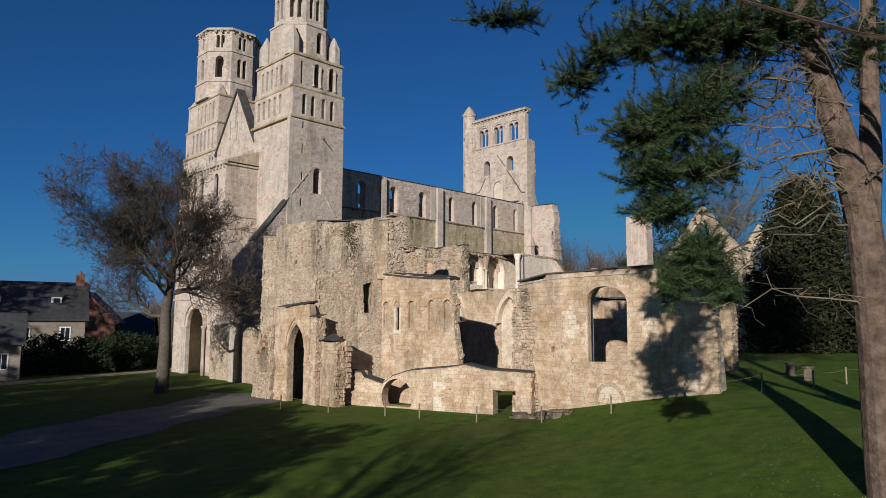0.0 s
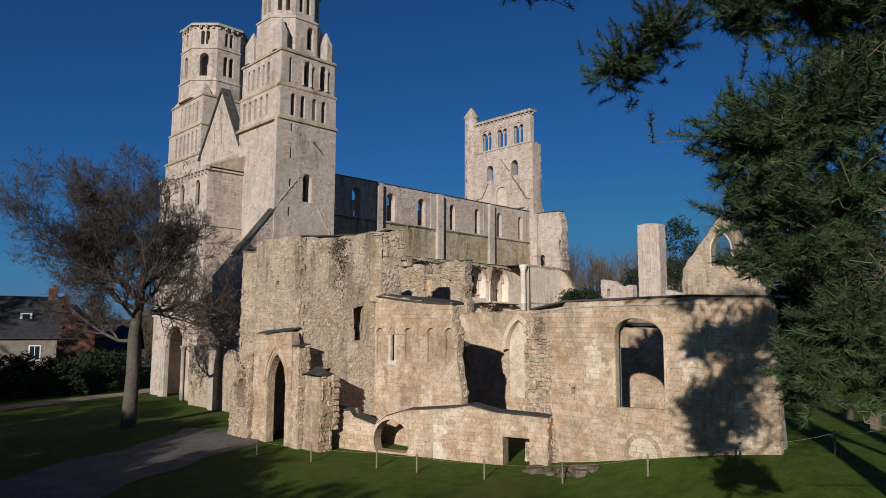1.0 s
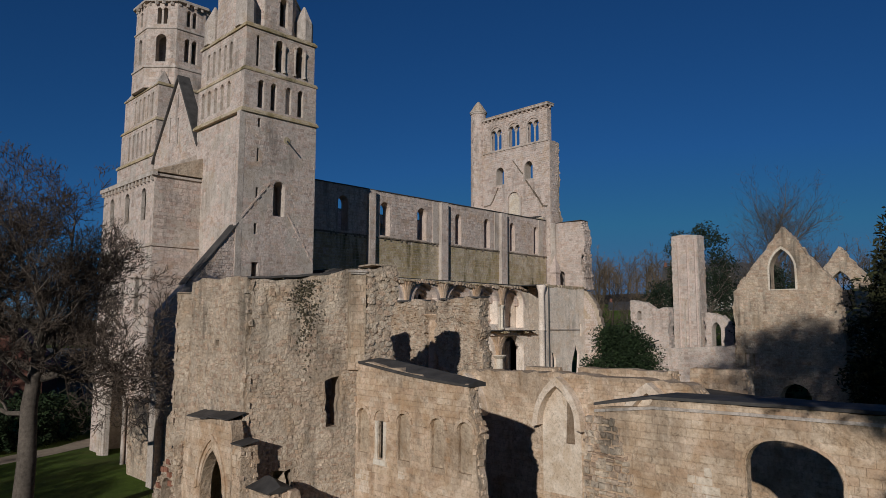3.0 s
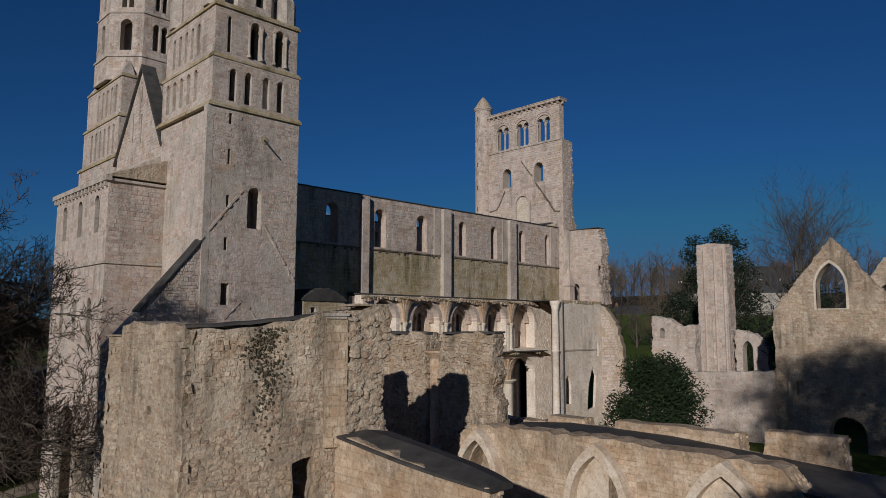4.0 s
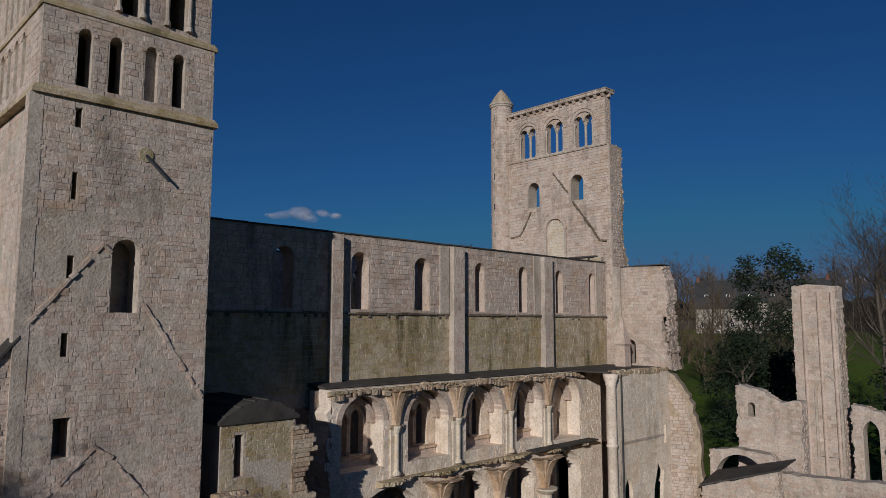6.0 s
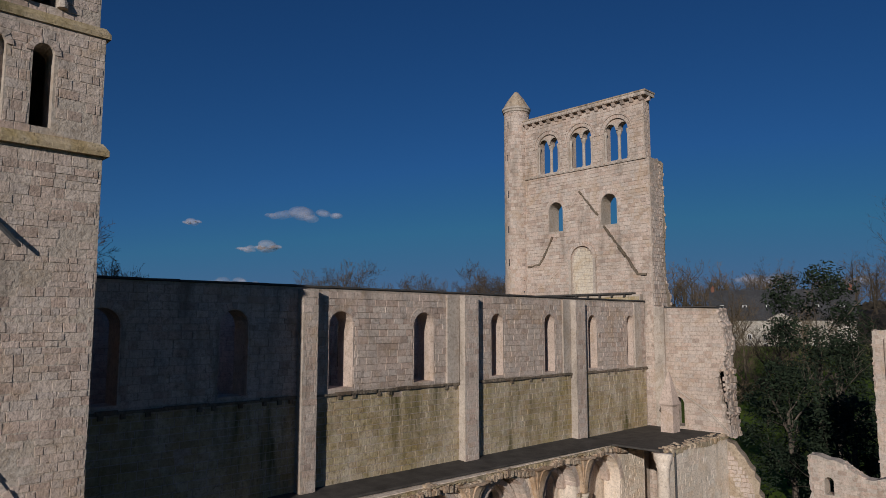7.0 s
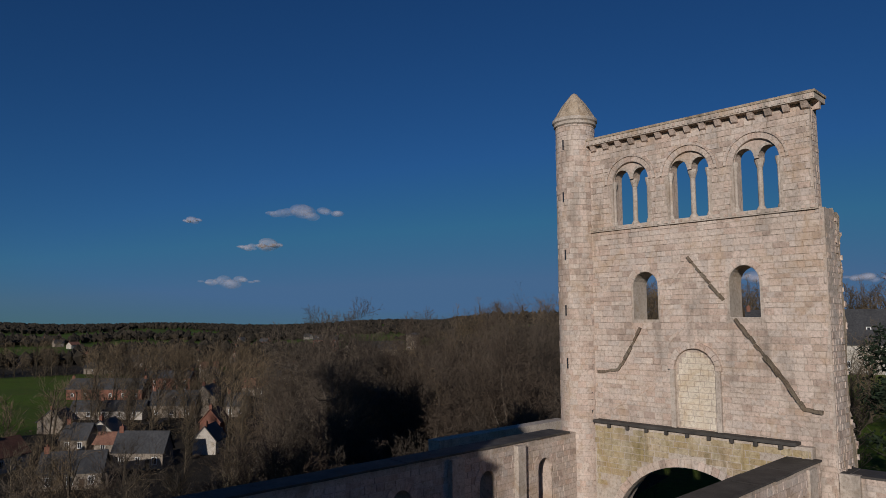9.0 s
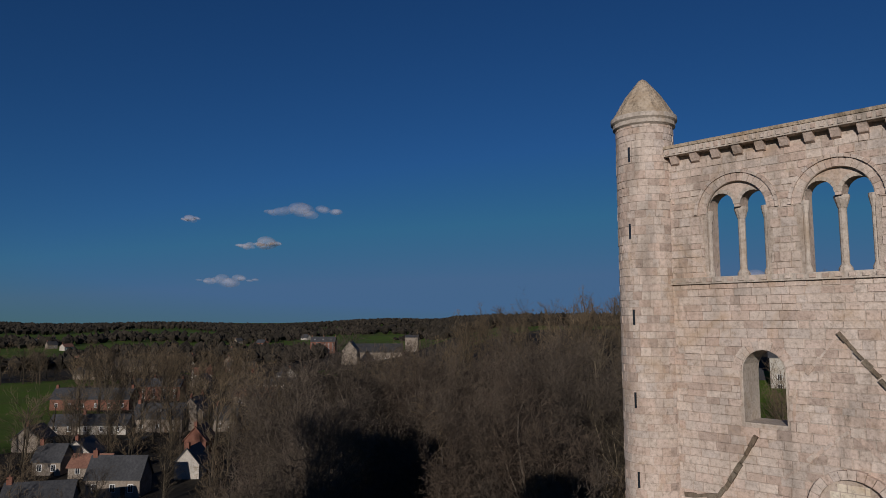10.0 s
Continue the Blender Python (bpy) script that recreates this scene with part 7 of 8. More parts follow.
bare_tree("bare_tree", "leafless tree standing on the lawn's edge", 13, (-14, 2), 17, 5, 0.8, 0.4, (2, 3, 2, 2, 2), thin=0.02)
# woods beyond the church: a few trees, then copies
kinds = ((18, "twig", "bark_pale"), (20, "twig_far", "bark_pale"), (17, "twig_far", "bark"), (19, "twig_grey", "bark_pale"), (15, "twig", "bark"))
models = [bare_tree("wood_tree", "leafless brown woodland tree beyond the church", 20 + i, (100 + 9 * i, 130 + 7 * i), h, 5, 0.78, 0.36, (2, 2, 2, 3, 2), twig=tw, bark=bk, group="woodland trees", up=0.32, first=0.15, blade=3, thin=0.026, sides=(5, 3, 3))
          for i, (h, tw, bk) in enumerate(kinds)]
rng = random.Random(77)
spots = []


def places(n, h0, h1, r0, r1, gap, power=0.6):
    """Spots for trees in a fan of ground beyond the church."""
    done = tries = 0
    while done < n and tries < n * 40:
        tries += 1
        b, r = math.radians(rng.uniform(h0, h1)), r0 + (r1 - r0) * rng.random() ** power
        x, y = 63 + r * math.sin(b), 70 + r * math.cos(b)
        if (y < 98 and x < 118) or in_field(x, y) or any((x - p) ** 2 + (y - q) ** 2 < gap * gap for p, q in spots) or abs(x - 262) + abs(y - 124) < 48:
            continue
        spots.append((x, y))
        done += 1
        yield x, y


broad = [spreading_tree("wood_tree", "broad-crowned leafless tree close behind the church", 15 + i, at,
                        [(12.5, (0.1, 0.0, 1.0), 7.5), (12.0, (0.6, -0.3, 0.9), 6.5), (11.5, (-0.6, 0.4, 0.9), 6.8), (10.5, (0.5, 0.8, 0.5), 6.0), (10.0, (-0.3, -0.9, 0.5), 6.0), (9.0, (-0.9, -0.3, 0.4), 5.5), (8.0, (0.9, -0.2, 0.3), 5.5)],
                        [(0, 0, -0.4), (0.1, 0.1, 4.0), (0.0, 0.2, 8.0), (0.2, 0.1, 13.0)], 0.34, 0.75, twig=tw) for i, (at, tw) in enumerate((((97, 117), "twig"), ((103, 125), "twig_brown"), ((86, 106), "twig_red")))]
for t in broad:
    tagged(t, group="woodland trees")


def plant(spread, s0, s1, kinds=models):
    for x, y in spread:
        c = copy_thing(kinds[rng.randrange(len(kinds))], Matrix.Translation((x, y, ground_z(x, y) - 0.2)) @ Matrix.Rotation(rng.uniform(0, 6.28), 4, "Z"))
        s = rng.uniform(s0, s1)
        c.scale = (s, s, s * rng.uniform(0.9, 1.1))


plant(places(26, 33, 55, 60, 108, 5.8), 1.14, 1.36, broad[:2])
plant(places(6, 40, 56, 44, 62, 7.0), 0.85, 1.05, broad)
plant(places(4, 28, 38, 40, 60, 8.0), 0.9, 1.05, broad)
plant(places(14, 10, 34, 37, 62, 6.0), 0.68, 0.88, broad[2:])
plant(places(86, 30, 62, 58, 170, 5.2), 0.95, 1.35)
plant(places(26, 1, 27, 58, 120, 5.0), 0.55, 0.95)
plant(places(46, 4, 28, 110, 300, 6.0), 0.4, 0.8)
plant(places(16, 62, 84, 105, 160, 9.0), 0.75, 1.1)
# the woods farther up the slope, joined
far_models = [branch_tree(60 + i, h, 4, 0.72, 0.3, (2, 2, 3, 3), up=0.35, first=0.1, blade=2, thin=0.05, sides=(4, 3)) for i, h in enumerate((18, 21, 16))]
stems, tops = Geo(), Geo()
for x, y in [*places(140, 28, 62, 150, 340, 5.5), *places(110, 60, 90, 225, 420, 6.0), *places(170, 0, 29, 190, 520, 7.0)]:
    wood, fine = far_models[rng.randrange(3)]
    m = Matrix.Translation((x, y, ground_z(x, y) - 0.2)) @ Matrix.Rotation(rng.uniform(0, 6.28), 4, "Z") @ Matrix.Scale(rng.uniform(0.8, 1.3), 4)
    r, o = np.array(m.to_3x3()), np.array(m.translation)
    for src, dst in ((wood, stems), (fine, tops)):
        dst.add([tuple(v) for v in np.array(src.v) @ r.T + o], src.f)
woods = part("woodland", tops, "twig_far", None, "brown leafless woods on the slope", "stuff")
tagged(woods, category="woods")
part("stems", stems, "bark_pale", woods, kind="stuff")
# the evergreen trees
evergreen("yew_tree", "dense dark green yew beside the ruins", "yew tree", (88, 28.0), 19.5, 8.0, "yew_brown", 3, 210, 210, 0.7, 0.0, 0.8, 0.5)
evergreen("yew_tree", "dark yew tree growing in the cloister court", "yew tree", (66.0, 46.5), 9.0, 4.0, "yew_leaf", 4, 140, 300, 0.3, 0.04, 0.45, 0.4)
evergreen("cedar_tree", "dark flat-topped cedar in the park", "cedar tree", (153, 80), 27, 6.6, "cedar_leaf", 6, 46, 120, 0.75, 0.45, -0.2, 0.5)
# cedar_leaf, darker than yew_leaf, puts the park's shade into these crowns
for i, (x, y, h, r) in enumerate(((117, 40, 15, 6), (118, 66, 14, 5), (124, 54, 17, 6), (108, 44, 10, 5), (128, 75, 16, 6), (150, 76.5, 19, 7), (104, 50, 12, 4.5))):
    evergreen("evergreen_tree", "dark evergreen tree in the park behind the chapel", "tree", (x, y), h, r, "cedar_leaf", 30 + i, 60, 110, 0.6, 0.05, 0.35, 0.4, group="park evergreens")
# trees out of view to the west, added to shade lawn and houses
for i, (x, y, h, r) in enumerate(((-17, 19, 14, 6.0), (-15, 30, 12.5, 6.0), (-22, 40, 17.5, 7.5), (-24, 54, 18, 8.0), (-12, 38, 14, 6.0), (-12, 95, 28, 9.0), (-16, 80, 30, 10.0), (-6, 88, 26, 8.0), (-2, 104, 22, 8.0), (14, 124, 16, 7.0), (-13, 24, 12.5, 6.0), (-19, 34, 16, 7.0), (-20, 47, 18, 7.5), (-27, 63, 19, 8.0), (-20, 10, 14, 6.0))):
    evergreen("evergreen_tree", "tall dense evergreen tree that shades the lawn", "tree", (x, y), h, r, "yew_leaf", 40 + i, 60, 60, 1.2, 0.04, 0.3, 0.4, group="shading evergreens")


# ---- the pine ----
def pine_tree():
    """An old pine: leaning forked trunk, bowed limbs, tufts of long needles and dead twigs."""
    rng = random.Random(91)
    R, F = Vector((0.713, -0.701, 0)), Vector((0.701, 0.713, 0))

    def at(lat, ahead, z):
        return R * (lat * 0.82) + F * (ahead * 0.82) + Vector((0, 0, 4.9 + (z - 4.9) * 0.82))
    base = at(13.8, 22.0, 0)
    t = thing("pine_tree", "old pine with pinkish furrowed bark, drooping limbs and dark needles", "pine tree", (0, 0, 0))
    wood = Geo()

    def limb(g, pts, r0, r1, n=8):
        k = len(pts) - 1
        rings = []
        for i, p in enumerate(pts):
            d = (pts[min(k, i + 1)] - pts[max(0, i - 1)]).normalized()
            u = d.orthogonal().normalized()
            v = d.cross(u)
            r = r0 + (r1 - r0) * i / k
            rings.append([tuple(p + u * r * math.cos(2 * math.pi * j / n) + v * r * math.sin(2 * math.pi * j / n)) for j in range(n)])
        g.loft(rings)

    def curve(a, b, sag=0.0, n=6, wob=0.25):
        return [a.lerp(b, i / n) + Vector((rng.gauss(0, wob), rng.gauss(0, wob), rng.gauss(0, wob) + sag * math.sin(math.pi * i / n))) * (0 < i < n) for i in range(n + 1)]
    z0 = ground_z(base.x, base.y)
    low, up = (4.9 + (z0 + k - 4.9) / 0.82 for k in (-0.4, 0.6))
    trunk = [at(13.9, 22, low), at(13.8, 22, up), at(13.75, 22, 4.5), at(13.55, 22, 8.2), at(13.1, 22, 10.6), at(12.4, 22, 13.2), at(12.0, 22, 15.5), at(11.4, 22, 18.5), at(10.6, 22, 23), at(9.9, 22, 29), at(9.6, 22, 38)]
    limb(wood, trunk[:4], 0.58, 0.42, 14)
    limb(wood, trunk[3:], 0.42, 0.14, 12)
    limb(wood, [at(13.6, 22, 8.0), at(14.1, 22.3, 10.5), at(14.4, 22.5, 14), at(14.5, 22.4, 18.5)], 0.36, 0.15, 10)
    # lat, ahead, height of each bough's foliage, its spread across and up, its number of sprays, where its limb starts
    masses = [(2.2, 30.0, 18.9, 1.2, 0.4, 30, 15.0), (3.6, 30.0, 19.0, 0.8, 0.4, 18, 15.5), (6.1, 31.0, 16.5, 1.0, 0.9, 60, 15), (7.2, 30.0, 17.3, 0.9, 1.0, 55, 15), (6.6, 22.4, 14.6, 0.7, 0.7, 40, 15.4),
              (8.0, 22.0, 14.7, 1.4, 0.8, 95, 15.4), (9.5, 21.8, 14.5, 1.5, 0.8, 95, 15), (11.0, 22.0, 14.9, 1.2, 0.7, 60, 15.5), (9.0, 22.0, 12.8, 1.0, 0.7, 55, 13.2),
              (6.5, 22.0, 11.3, 0.9, 0.9, 75, 12.5), (7.8, 21.7, 11.7, 1.2, 0.9, 90, 13), (6.8, 22.0, 9.9, 0.9, 0.7, 65, 11), (8.4, 21.8, 10.1, 0.8, 0.7, 50, 11), (7.2, 22.2, 8.8, 0.9, 0.45, 50, 10.6),
              (8.2, 22.0, 7.3, 0.8, 0.7, 60, 9.5), (7.6, 22.3, 6.4, 0.6, 0.5, 34, 8.2), (8.9, 22.0, 6.3, 0.5, 0.5, 24, 8.2), (14.4, 22.8, 14.4, 0.8, 1.1, 50, 15), (10.6, 23.0, 17.5, 2.0, 1.0, 60, 17), (7.0, 22.5, 17.6, 2.0, 0.8, 60, 17),
              (9.0, 23.0, 21.0, 2.6, 1.4, 50, 21), (13.0, 21.5, 21.5, 2.6, 1.4, 50, 21), (10.5, 22.0, 24.5, 2.2, 1.6, 50, 24), (9.8, 22.0, 27.5, 1.3, 1.5, 30, 27)]
    twigs, needles = Geo(), Geo()
    for lat, ahead, z, r, rz, n, from_z in masses:
        c = at(lat, ahead, z)
        k = min(range(len(trunk)), key=lambda i: abs(trunk[i].z - from_z))
        part("limb", (lambda q: (limb(q, curve(trunk[k], c, 0.5, 9, 0.2), 0.07 if z > 10 else 0.035, 0.015, 6), q)[1])(Geo()), "bark", t)
        for _ in range(int(n * 2.5)):
            d = Vector((rng.gauss(0, 0.52), rng.gauss(0, 0.52), rng.gauss(0, 0.52)))
            tip = c + Vector((d.x * r, d.y * r, d.z * rz))
            out = (d.normalized() * 0.6 + Vector((rng.gauss(0, 0.35), rng.gauss(0, 0.35), 0.25))).normalized()
            back = tip - out * rng.uniform(0.35, 0.6)
            limb(twigs, [c.lerp(back, 0.35), back, tip], 0.013, 0.005, 3)
            for q in range(6):
                p = back.lerp(tip, q / 5)
                for _ in range(17):
                    v = (out * 0.7 + Vector((rng.gauss(0, 0.6), rng.gauss(0, 0.6), rng.gauss(0, 0.6)))).normalized()
                    s = v.orthogonal().normalized() * 0.013
                    e = p + v * rng.uniform(0.14, 0.26)
                    needles.add([tuple(p - s), tuple(p + s), tuple(e)], [(0, 1, 2)])
    upper = Geo()
    for _ in range(115):  # the wide upper crown
        z = rng.uniform(20, 40)
        k = 8.5 * (1 - ((z - 29) / 13) ** 4) ** 0.5
        a, q = rng.uniform(0, 6.28), rng.random() ** 0.5
        c = at(10.2, 22, z) + Vector((k * q * math.cos(a), k * q * math.sin(a), 0)) * 0.82
        leaf_clumps(upper, rng, c, rng.uniform(1.0, 1.9), 75, 0.42, 0.5)
    part("upper_crown", upper, "needles", t)
    part("trunk", wood, "pine_bark", t)
    part("twig", twigs, "bark", t, kind="stuff")
    part("foliage", needles, "needles", t, "dark green needles", kind="stuff")
    # dead branches on the inner side, with curling bare twigs
    for i in range(44):
        z = rng.uniform(8.5, 15.5)
        k = min(range(len(trunk)), key=lambda j: abs(trunk[j].z - z))
        a = trunk[k].lerp(trunk[max(0, k - 1)], rng.random())
        b = a + R * rng.uniform(-5.0, 1.4) + F * rng.uniform(-1.5, 1.5) + Vector((0, 0, rng.uniform(-1.6, 1.2)))
        pts = curve(a, b, 0.7, 8, 0.25)
        dead = Geo()
        limb(dead, pts, 0.032, 0.01, 4)
        for _ in range(20):
            p = pts[rng.randrange(2, 9)]
            q = p + Vector((rng.gauss(0, 0.5), rng.gauss(0, 0.5), rng.gauss(-0.1, 0.42)))
            limb(dead, curve(p, q, 0.15, 4, 0.1), 0.01, 0.004, 3)
        part("dead_branch", dead, "dead_twig", t, "bare yellowish dead branch")


pine_tree()
# second pine, out of view, added for its crown's shade on gable and court
evergreen("pine_tree", "tall dark pine at the lawn's edge", "pine tree", (16.5, 0.0), 34, 8.0, "needles", 93, 120, 120, 0.8, 0.62, -0.3, 0.5, "pine_bark")

# ---- far woods on the hills ----
rng = random.Random(55)
g = Geo()
made = 0
while made < 11000:
    b, r = math.radians(rng.uniform(-8, 84)), 600 * 5.4 ** rng.random()
    x, y = 63 + r * math.sin(b), 70 + r * math.cos(b)
    if noise.noise(Vector((x * 0.004, y * 0.004, 3))) + 0.25 * smooth_step(900, 2200, r) - 0.02 < 0 or (b > 0.55 and b < 1.5 and r < 420):
        continue
    z, w, h = ground_z(x, y), rng.uniform(2.0, 5) * (1 + r / 2500), rng.uniform(5, 13)
    a = rng.uniform(0, 3)
    ring = [(x + w * rng.uniform(0.7, 1.2) * math.cos(a + i * 1.257), y + w * rng.uniform(0.7, 1.2) * math.sin(a + i * 1.257), z + h * rng.uniform(0.45, 0.7)) for i in range(5)]
    g.add(ring + [(x + rng.uniform(-2, 2), y + rng.uniform(-2, 2), z + h), (x, y, z - 2)], [(i, (i + 1) % 5, 5) for i in range(5)] + [((i + 1) % 5, i, 6) for i in range(5)])
    made += 1
tagged(part("far_woods", g, "forest", None, "dark leafless woods on the far hills", "stuff"), category="woods")

rng, g = random.Random(56), Geo()
for i in range(1300):
    b, r = math.radians(rng.uniform(0, 34)), 100 + 480 * rng.random() ** 0.7
    x, y = 63 + r * math.sin(b), 70 + r * math.cos(b)
    if noise.noise(Vector((x * 0.02, y * 0.02, 9))) < -0.1 or in_field(x, y):
        continue
    w = rng.uniform(1.5, 4)
    leaf_clumps(g, rng, (x, y, ground_z(x, y) + w * 0.5), w, 40, 0.8, 0.6)
tagged(part("garden_hedges", g, "hedge_brown", None, "brown winter hedges and shrubs in the village gardens", "stuff"), category="hedges")

# ---- houses ----
def house(x, y, length, width, eaves, ridge, turn, wall, roof, windows, chimneys=1, dormers=0, label="", group="village houses", rows=1, z=None, name="house"):
    """A gabled house with its roof, chimneys, dormers, windows and door."""
    colour = {"brick_wall": "red brick", "house_wall": "grey stone", "white_wall": "white-walled"}[wall]
    t = thing(name, label or f"{colour} house with a {'brown tiled' if roof == 'tile_roof' else 'dark slate'} gabled roof", "house", (0, 0, 0), group)
    l, w = length / 2, width / 2
    g = Geo()
    g.loft([[(-l, -w, -1.5), (-l, w, -1.5), (-l, w, eaves), (-l, 0, ridge), (-l, -w, eaves)], [(l, -w, -1.5), (l, w, -1.5), (l, w, eaves), (l, 0, ridge), (l, -w, eaves)]])
    part("wall", g, wall, t)
    k = (ridge - eaves) / w
    g, o = Geo(), 0.4
    for s in (-1, 1):
        a = [(-l - o, s * (w + o), eaves - k * o), (l + o, s * (w + o), eaves - k * o), (l + o, 0, ridge), (-l - o, 0, ridge)]
        g.hexa([(p, q, r + 0.03) for p, q, r in a] + [(p, q, r + 0.25) for p, q, r in a])
    part("roof", g, roof, t)
    for i in range(chimneys):
        cx = (-l + 0.6) if i == 0 else (l - 0.6 if i == 1 else 0)
        c = part("chimney", Geo().box(cx - 0.5, cx + 0.5, -0.4, 0.4, ridge - 1.2, ridge + 1.3), "brick_wall", t)
        part("chimney_pot", Geo().lathe(cx, 0, [(0.18, ridge + 1.28), (0.14, ridge + 1.75)], 8), "brick_wall", c)
    for row in range(rows):
        for i in range(windows):
            for side in (-1, 1):
                u = -l + length * (i + 0.5) / windows
                z0 = 1.0 + row * 2.7
                hh = min(1.5, eaves - z0 - 0.3)
                if hh < 0.5:
                    continue
                wdw = part("window", Geo().box(u - 0.62, u + 0.62, side * w - 0.06, side * w + 0.06, z0 - 0.12, z0 + hh + 0.12), "white_paint", t)
                part("pane", Geo().box(u - 0.48, u + 0.48, side * w - 0.075, side * w + 0.075, z0, z0 + hh), "dark_glass", wdw)
                part("glazing_bar", Geo().box(u - 0.035, u + 0.035, side * w - 0.09, side * w + 0.09, z0, z0 + hh), "white_paint", wdw)
    for i in range(dormers):
        u = -l + length * (i + 0.5) / dormers
        for side in (-1, 1):
            y0, zz = side * w * 0.62, eaves + (ridge - eaves) * 0.38
            d = part("dormer", Geo().hexa([(u - 0.6, min(y0, 0), zz - 0.6), (u + 0.6, min(y0, 0), zz - 0.6), (u + 0.6, max(y0, 0), zz - 0.6), (u - 0.6, max(y0, 0), zz - 0.6), (u - 0.6, min(y0, 0), zz + 1.0), (u + 0.6, min(y0, 0), zz + 1.0), (u + 0.6, max(y0, 0), zz + 1.0), (u - 0.6, max(y0, 0), zz + 1.0)]), "white_paint", t)
            part("dormer_roof", Geo().box(u - 0.75, u + 0.75, min(y0 * 1.08, 0), max(y0 * 1.08, 0), zz + 1.0, zz + 1.16), roof, d)
            part("pane", Geo().box(u - 0.35, u + 0.35, y0 - 0.04, y0 + 0.04, zz - 0.3, zz + 0.8), "dark_glass", d)
    part("door", Geo().box(l * 0.3, l * 0.3 + 1.0, -w - 0.05, -w + 0.05, -1.5, 2.0), "wood_dark", t)
    t.matrix_basis = Matrix.Translation((x, y, ground_z(x, y) + 0.2 if z is None else z)) @ Matrix.Rotation(math.radians(turn), 4, "Z")
    return t


house(167, 390, 34.0, 9.0, 4.5, 8.5, -46, "brick_wall", "slate", 6, 2)
house(200, 405, 24.8, 9.0, 6.5, 9.5, -46, "brick_wall", "slate", 5, 2, rows=2)
house(262, 596, 34.0, 12.0, 4, 8, -47, "house_wall", "slate", 3, 0)
house(164, 312, 16.8, 7.6, 4.5, 9, -45, "house_wall", "slate", 3, 1, 1)
house(175, 309, 12.1, 9.0, 6, 10.5, 45, "house_wall", "slate", 4, 2, rows=2)
house(149, 321, 16.5, 7.4, 3, 6, -45, "white_wall", "slate", 3, 1)
house(126, 269, 8.0, 8.8, 3.5, 7, 45, "white_wall", "slate", 1, 1)
house(118, 266, 7.0, 6.0, 3.5, 7, -45, "house_wall", "slate", 2, 1)
house(124, 255, 9.3, 6.0, 2.6, 5, -45, "house_wall", "tile_roof", 2, 0)
house(223, 354, 17.1, 7.7, 4, 7.5, -46, "house_wall", "tile_roof", 3, 1)
house(122, 232, 11.8, 6.0, 4, 8, -45, "house_wall", "slate", 3, 1)
house(141, 237, 8.0, 6.0, 3.5, 7, 45, "white_wall", "slate", 2, 1)
house(154, 261, 8.0, 6.0, 4.5, 8, 45, "brick_wall", "tile_roof", 2, 1)
house(139, 329, 9.1, 6.0, 3, 6, -45, "house_wall", "slate", 2, 0)
house(209, 406, 8.0, 8.5, 3.5, 6.5, 44, "white_wall", "tile_roof", 1, 1)
house(180, 296, 7.7, 6.0, 4, 8, -45, "house_wall", "slate", 2, 1)
house(123, 304, 8.0, 8.3, 3.5, 7, 45, "house_wall", "slate", 2, 1)
house(310, 530, 20.4, 9.0, 4, 7.5, -47, "brick_wall", "slate", 3, 1)
house(237, 437, 12.5, 9.0, 4, 8, 44, "house_wall", "slate", 2, 1)
house(264, 409, 24.6, 9.0, 3, 6, -46, "white_wall", "slate", 3, 0)
house(218, 548, 25.7, 9.0, 3.5, 7, -46, "house_wall", "slate", 2, 1)
house(215, 440, 12.9, 9.0, 4, 8, 44, "house_wall", "tile_roof", 2, 1)
house(104, 222, 12.0, 7.0, 3.5, 7, -30, "house_wall", "slate", 3, 1)
house(96, 250, 10.0, 7.0, 3.5, 7, 30, "white_wall", "tile_roof", 2, 1)
house(490, 690, 26.0, 12.0, 12, 17, -46, "brick_wall", "slate", 6, 3, 3, "large red brick mansion with white windows", rows=4)
house(412, 537, 11.0, 13.0, 11, 19, 40, "house_wall", "slate", 1, 0, label="pale stone village church gable with slate roof", name="village_church")
house(452, 556, 50.0, 13.0, 8, 15, -46, "house_wall", "slate", 5, 0, label="long slate-roofed nave of the village church", name="village_church")
house(500, 560, 12.0, 12.0, 14, 16, -46, "house_wall", "slate", 2, 0, label="stout pale stone tower of the village church", name="village_church")
rng = random.Random(31)
for i in range(26):
    b, r = math.radians(rng.uniform(-4, 34)), rng.uniform(420, 1100)
    x, y = 63 + r * math.sin(b), 70 + r * math.cos(b)
    house(x, y, rng.uniform(9, 16), rng.uniform(7, 9), rng.uniform(3, 5), rng.uniform(7, 9), rng.uniform(0, 180), rng.choice(["house_wall", "white_wall", "white_wall", "brick_wall"]), rng.choice(["slate", "slate", "tile_roof"]), 2, 1)
# houses beside the church front
house(17.5, 101, 26, 9, 6.4, 10.8, -14, "house_wall", "slate", 6, 2, 4, "long grey house with a slate roof and dormers", "houses by the church", 2)
house(15.5, 87, 10, 6, 3.8, 6.6, -14, "house_wall", "slate", 3, 0, 0, "low grey outbuilding with a slate roof", "houses by the church")
house(46, 133, 14, 8, 4.2, 8.0, -30, "house_wall", "slate", 4, 1, 0, "old timbered house behind the trees", "houses by the church", 2)
house(38.5, 122, 8, 9, 6.2, 10.8, 62, "brick_wall", "red_roof", 2, 1, 0, "red-roofed house behind the trees", "houses by the church")
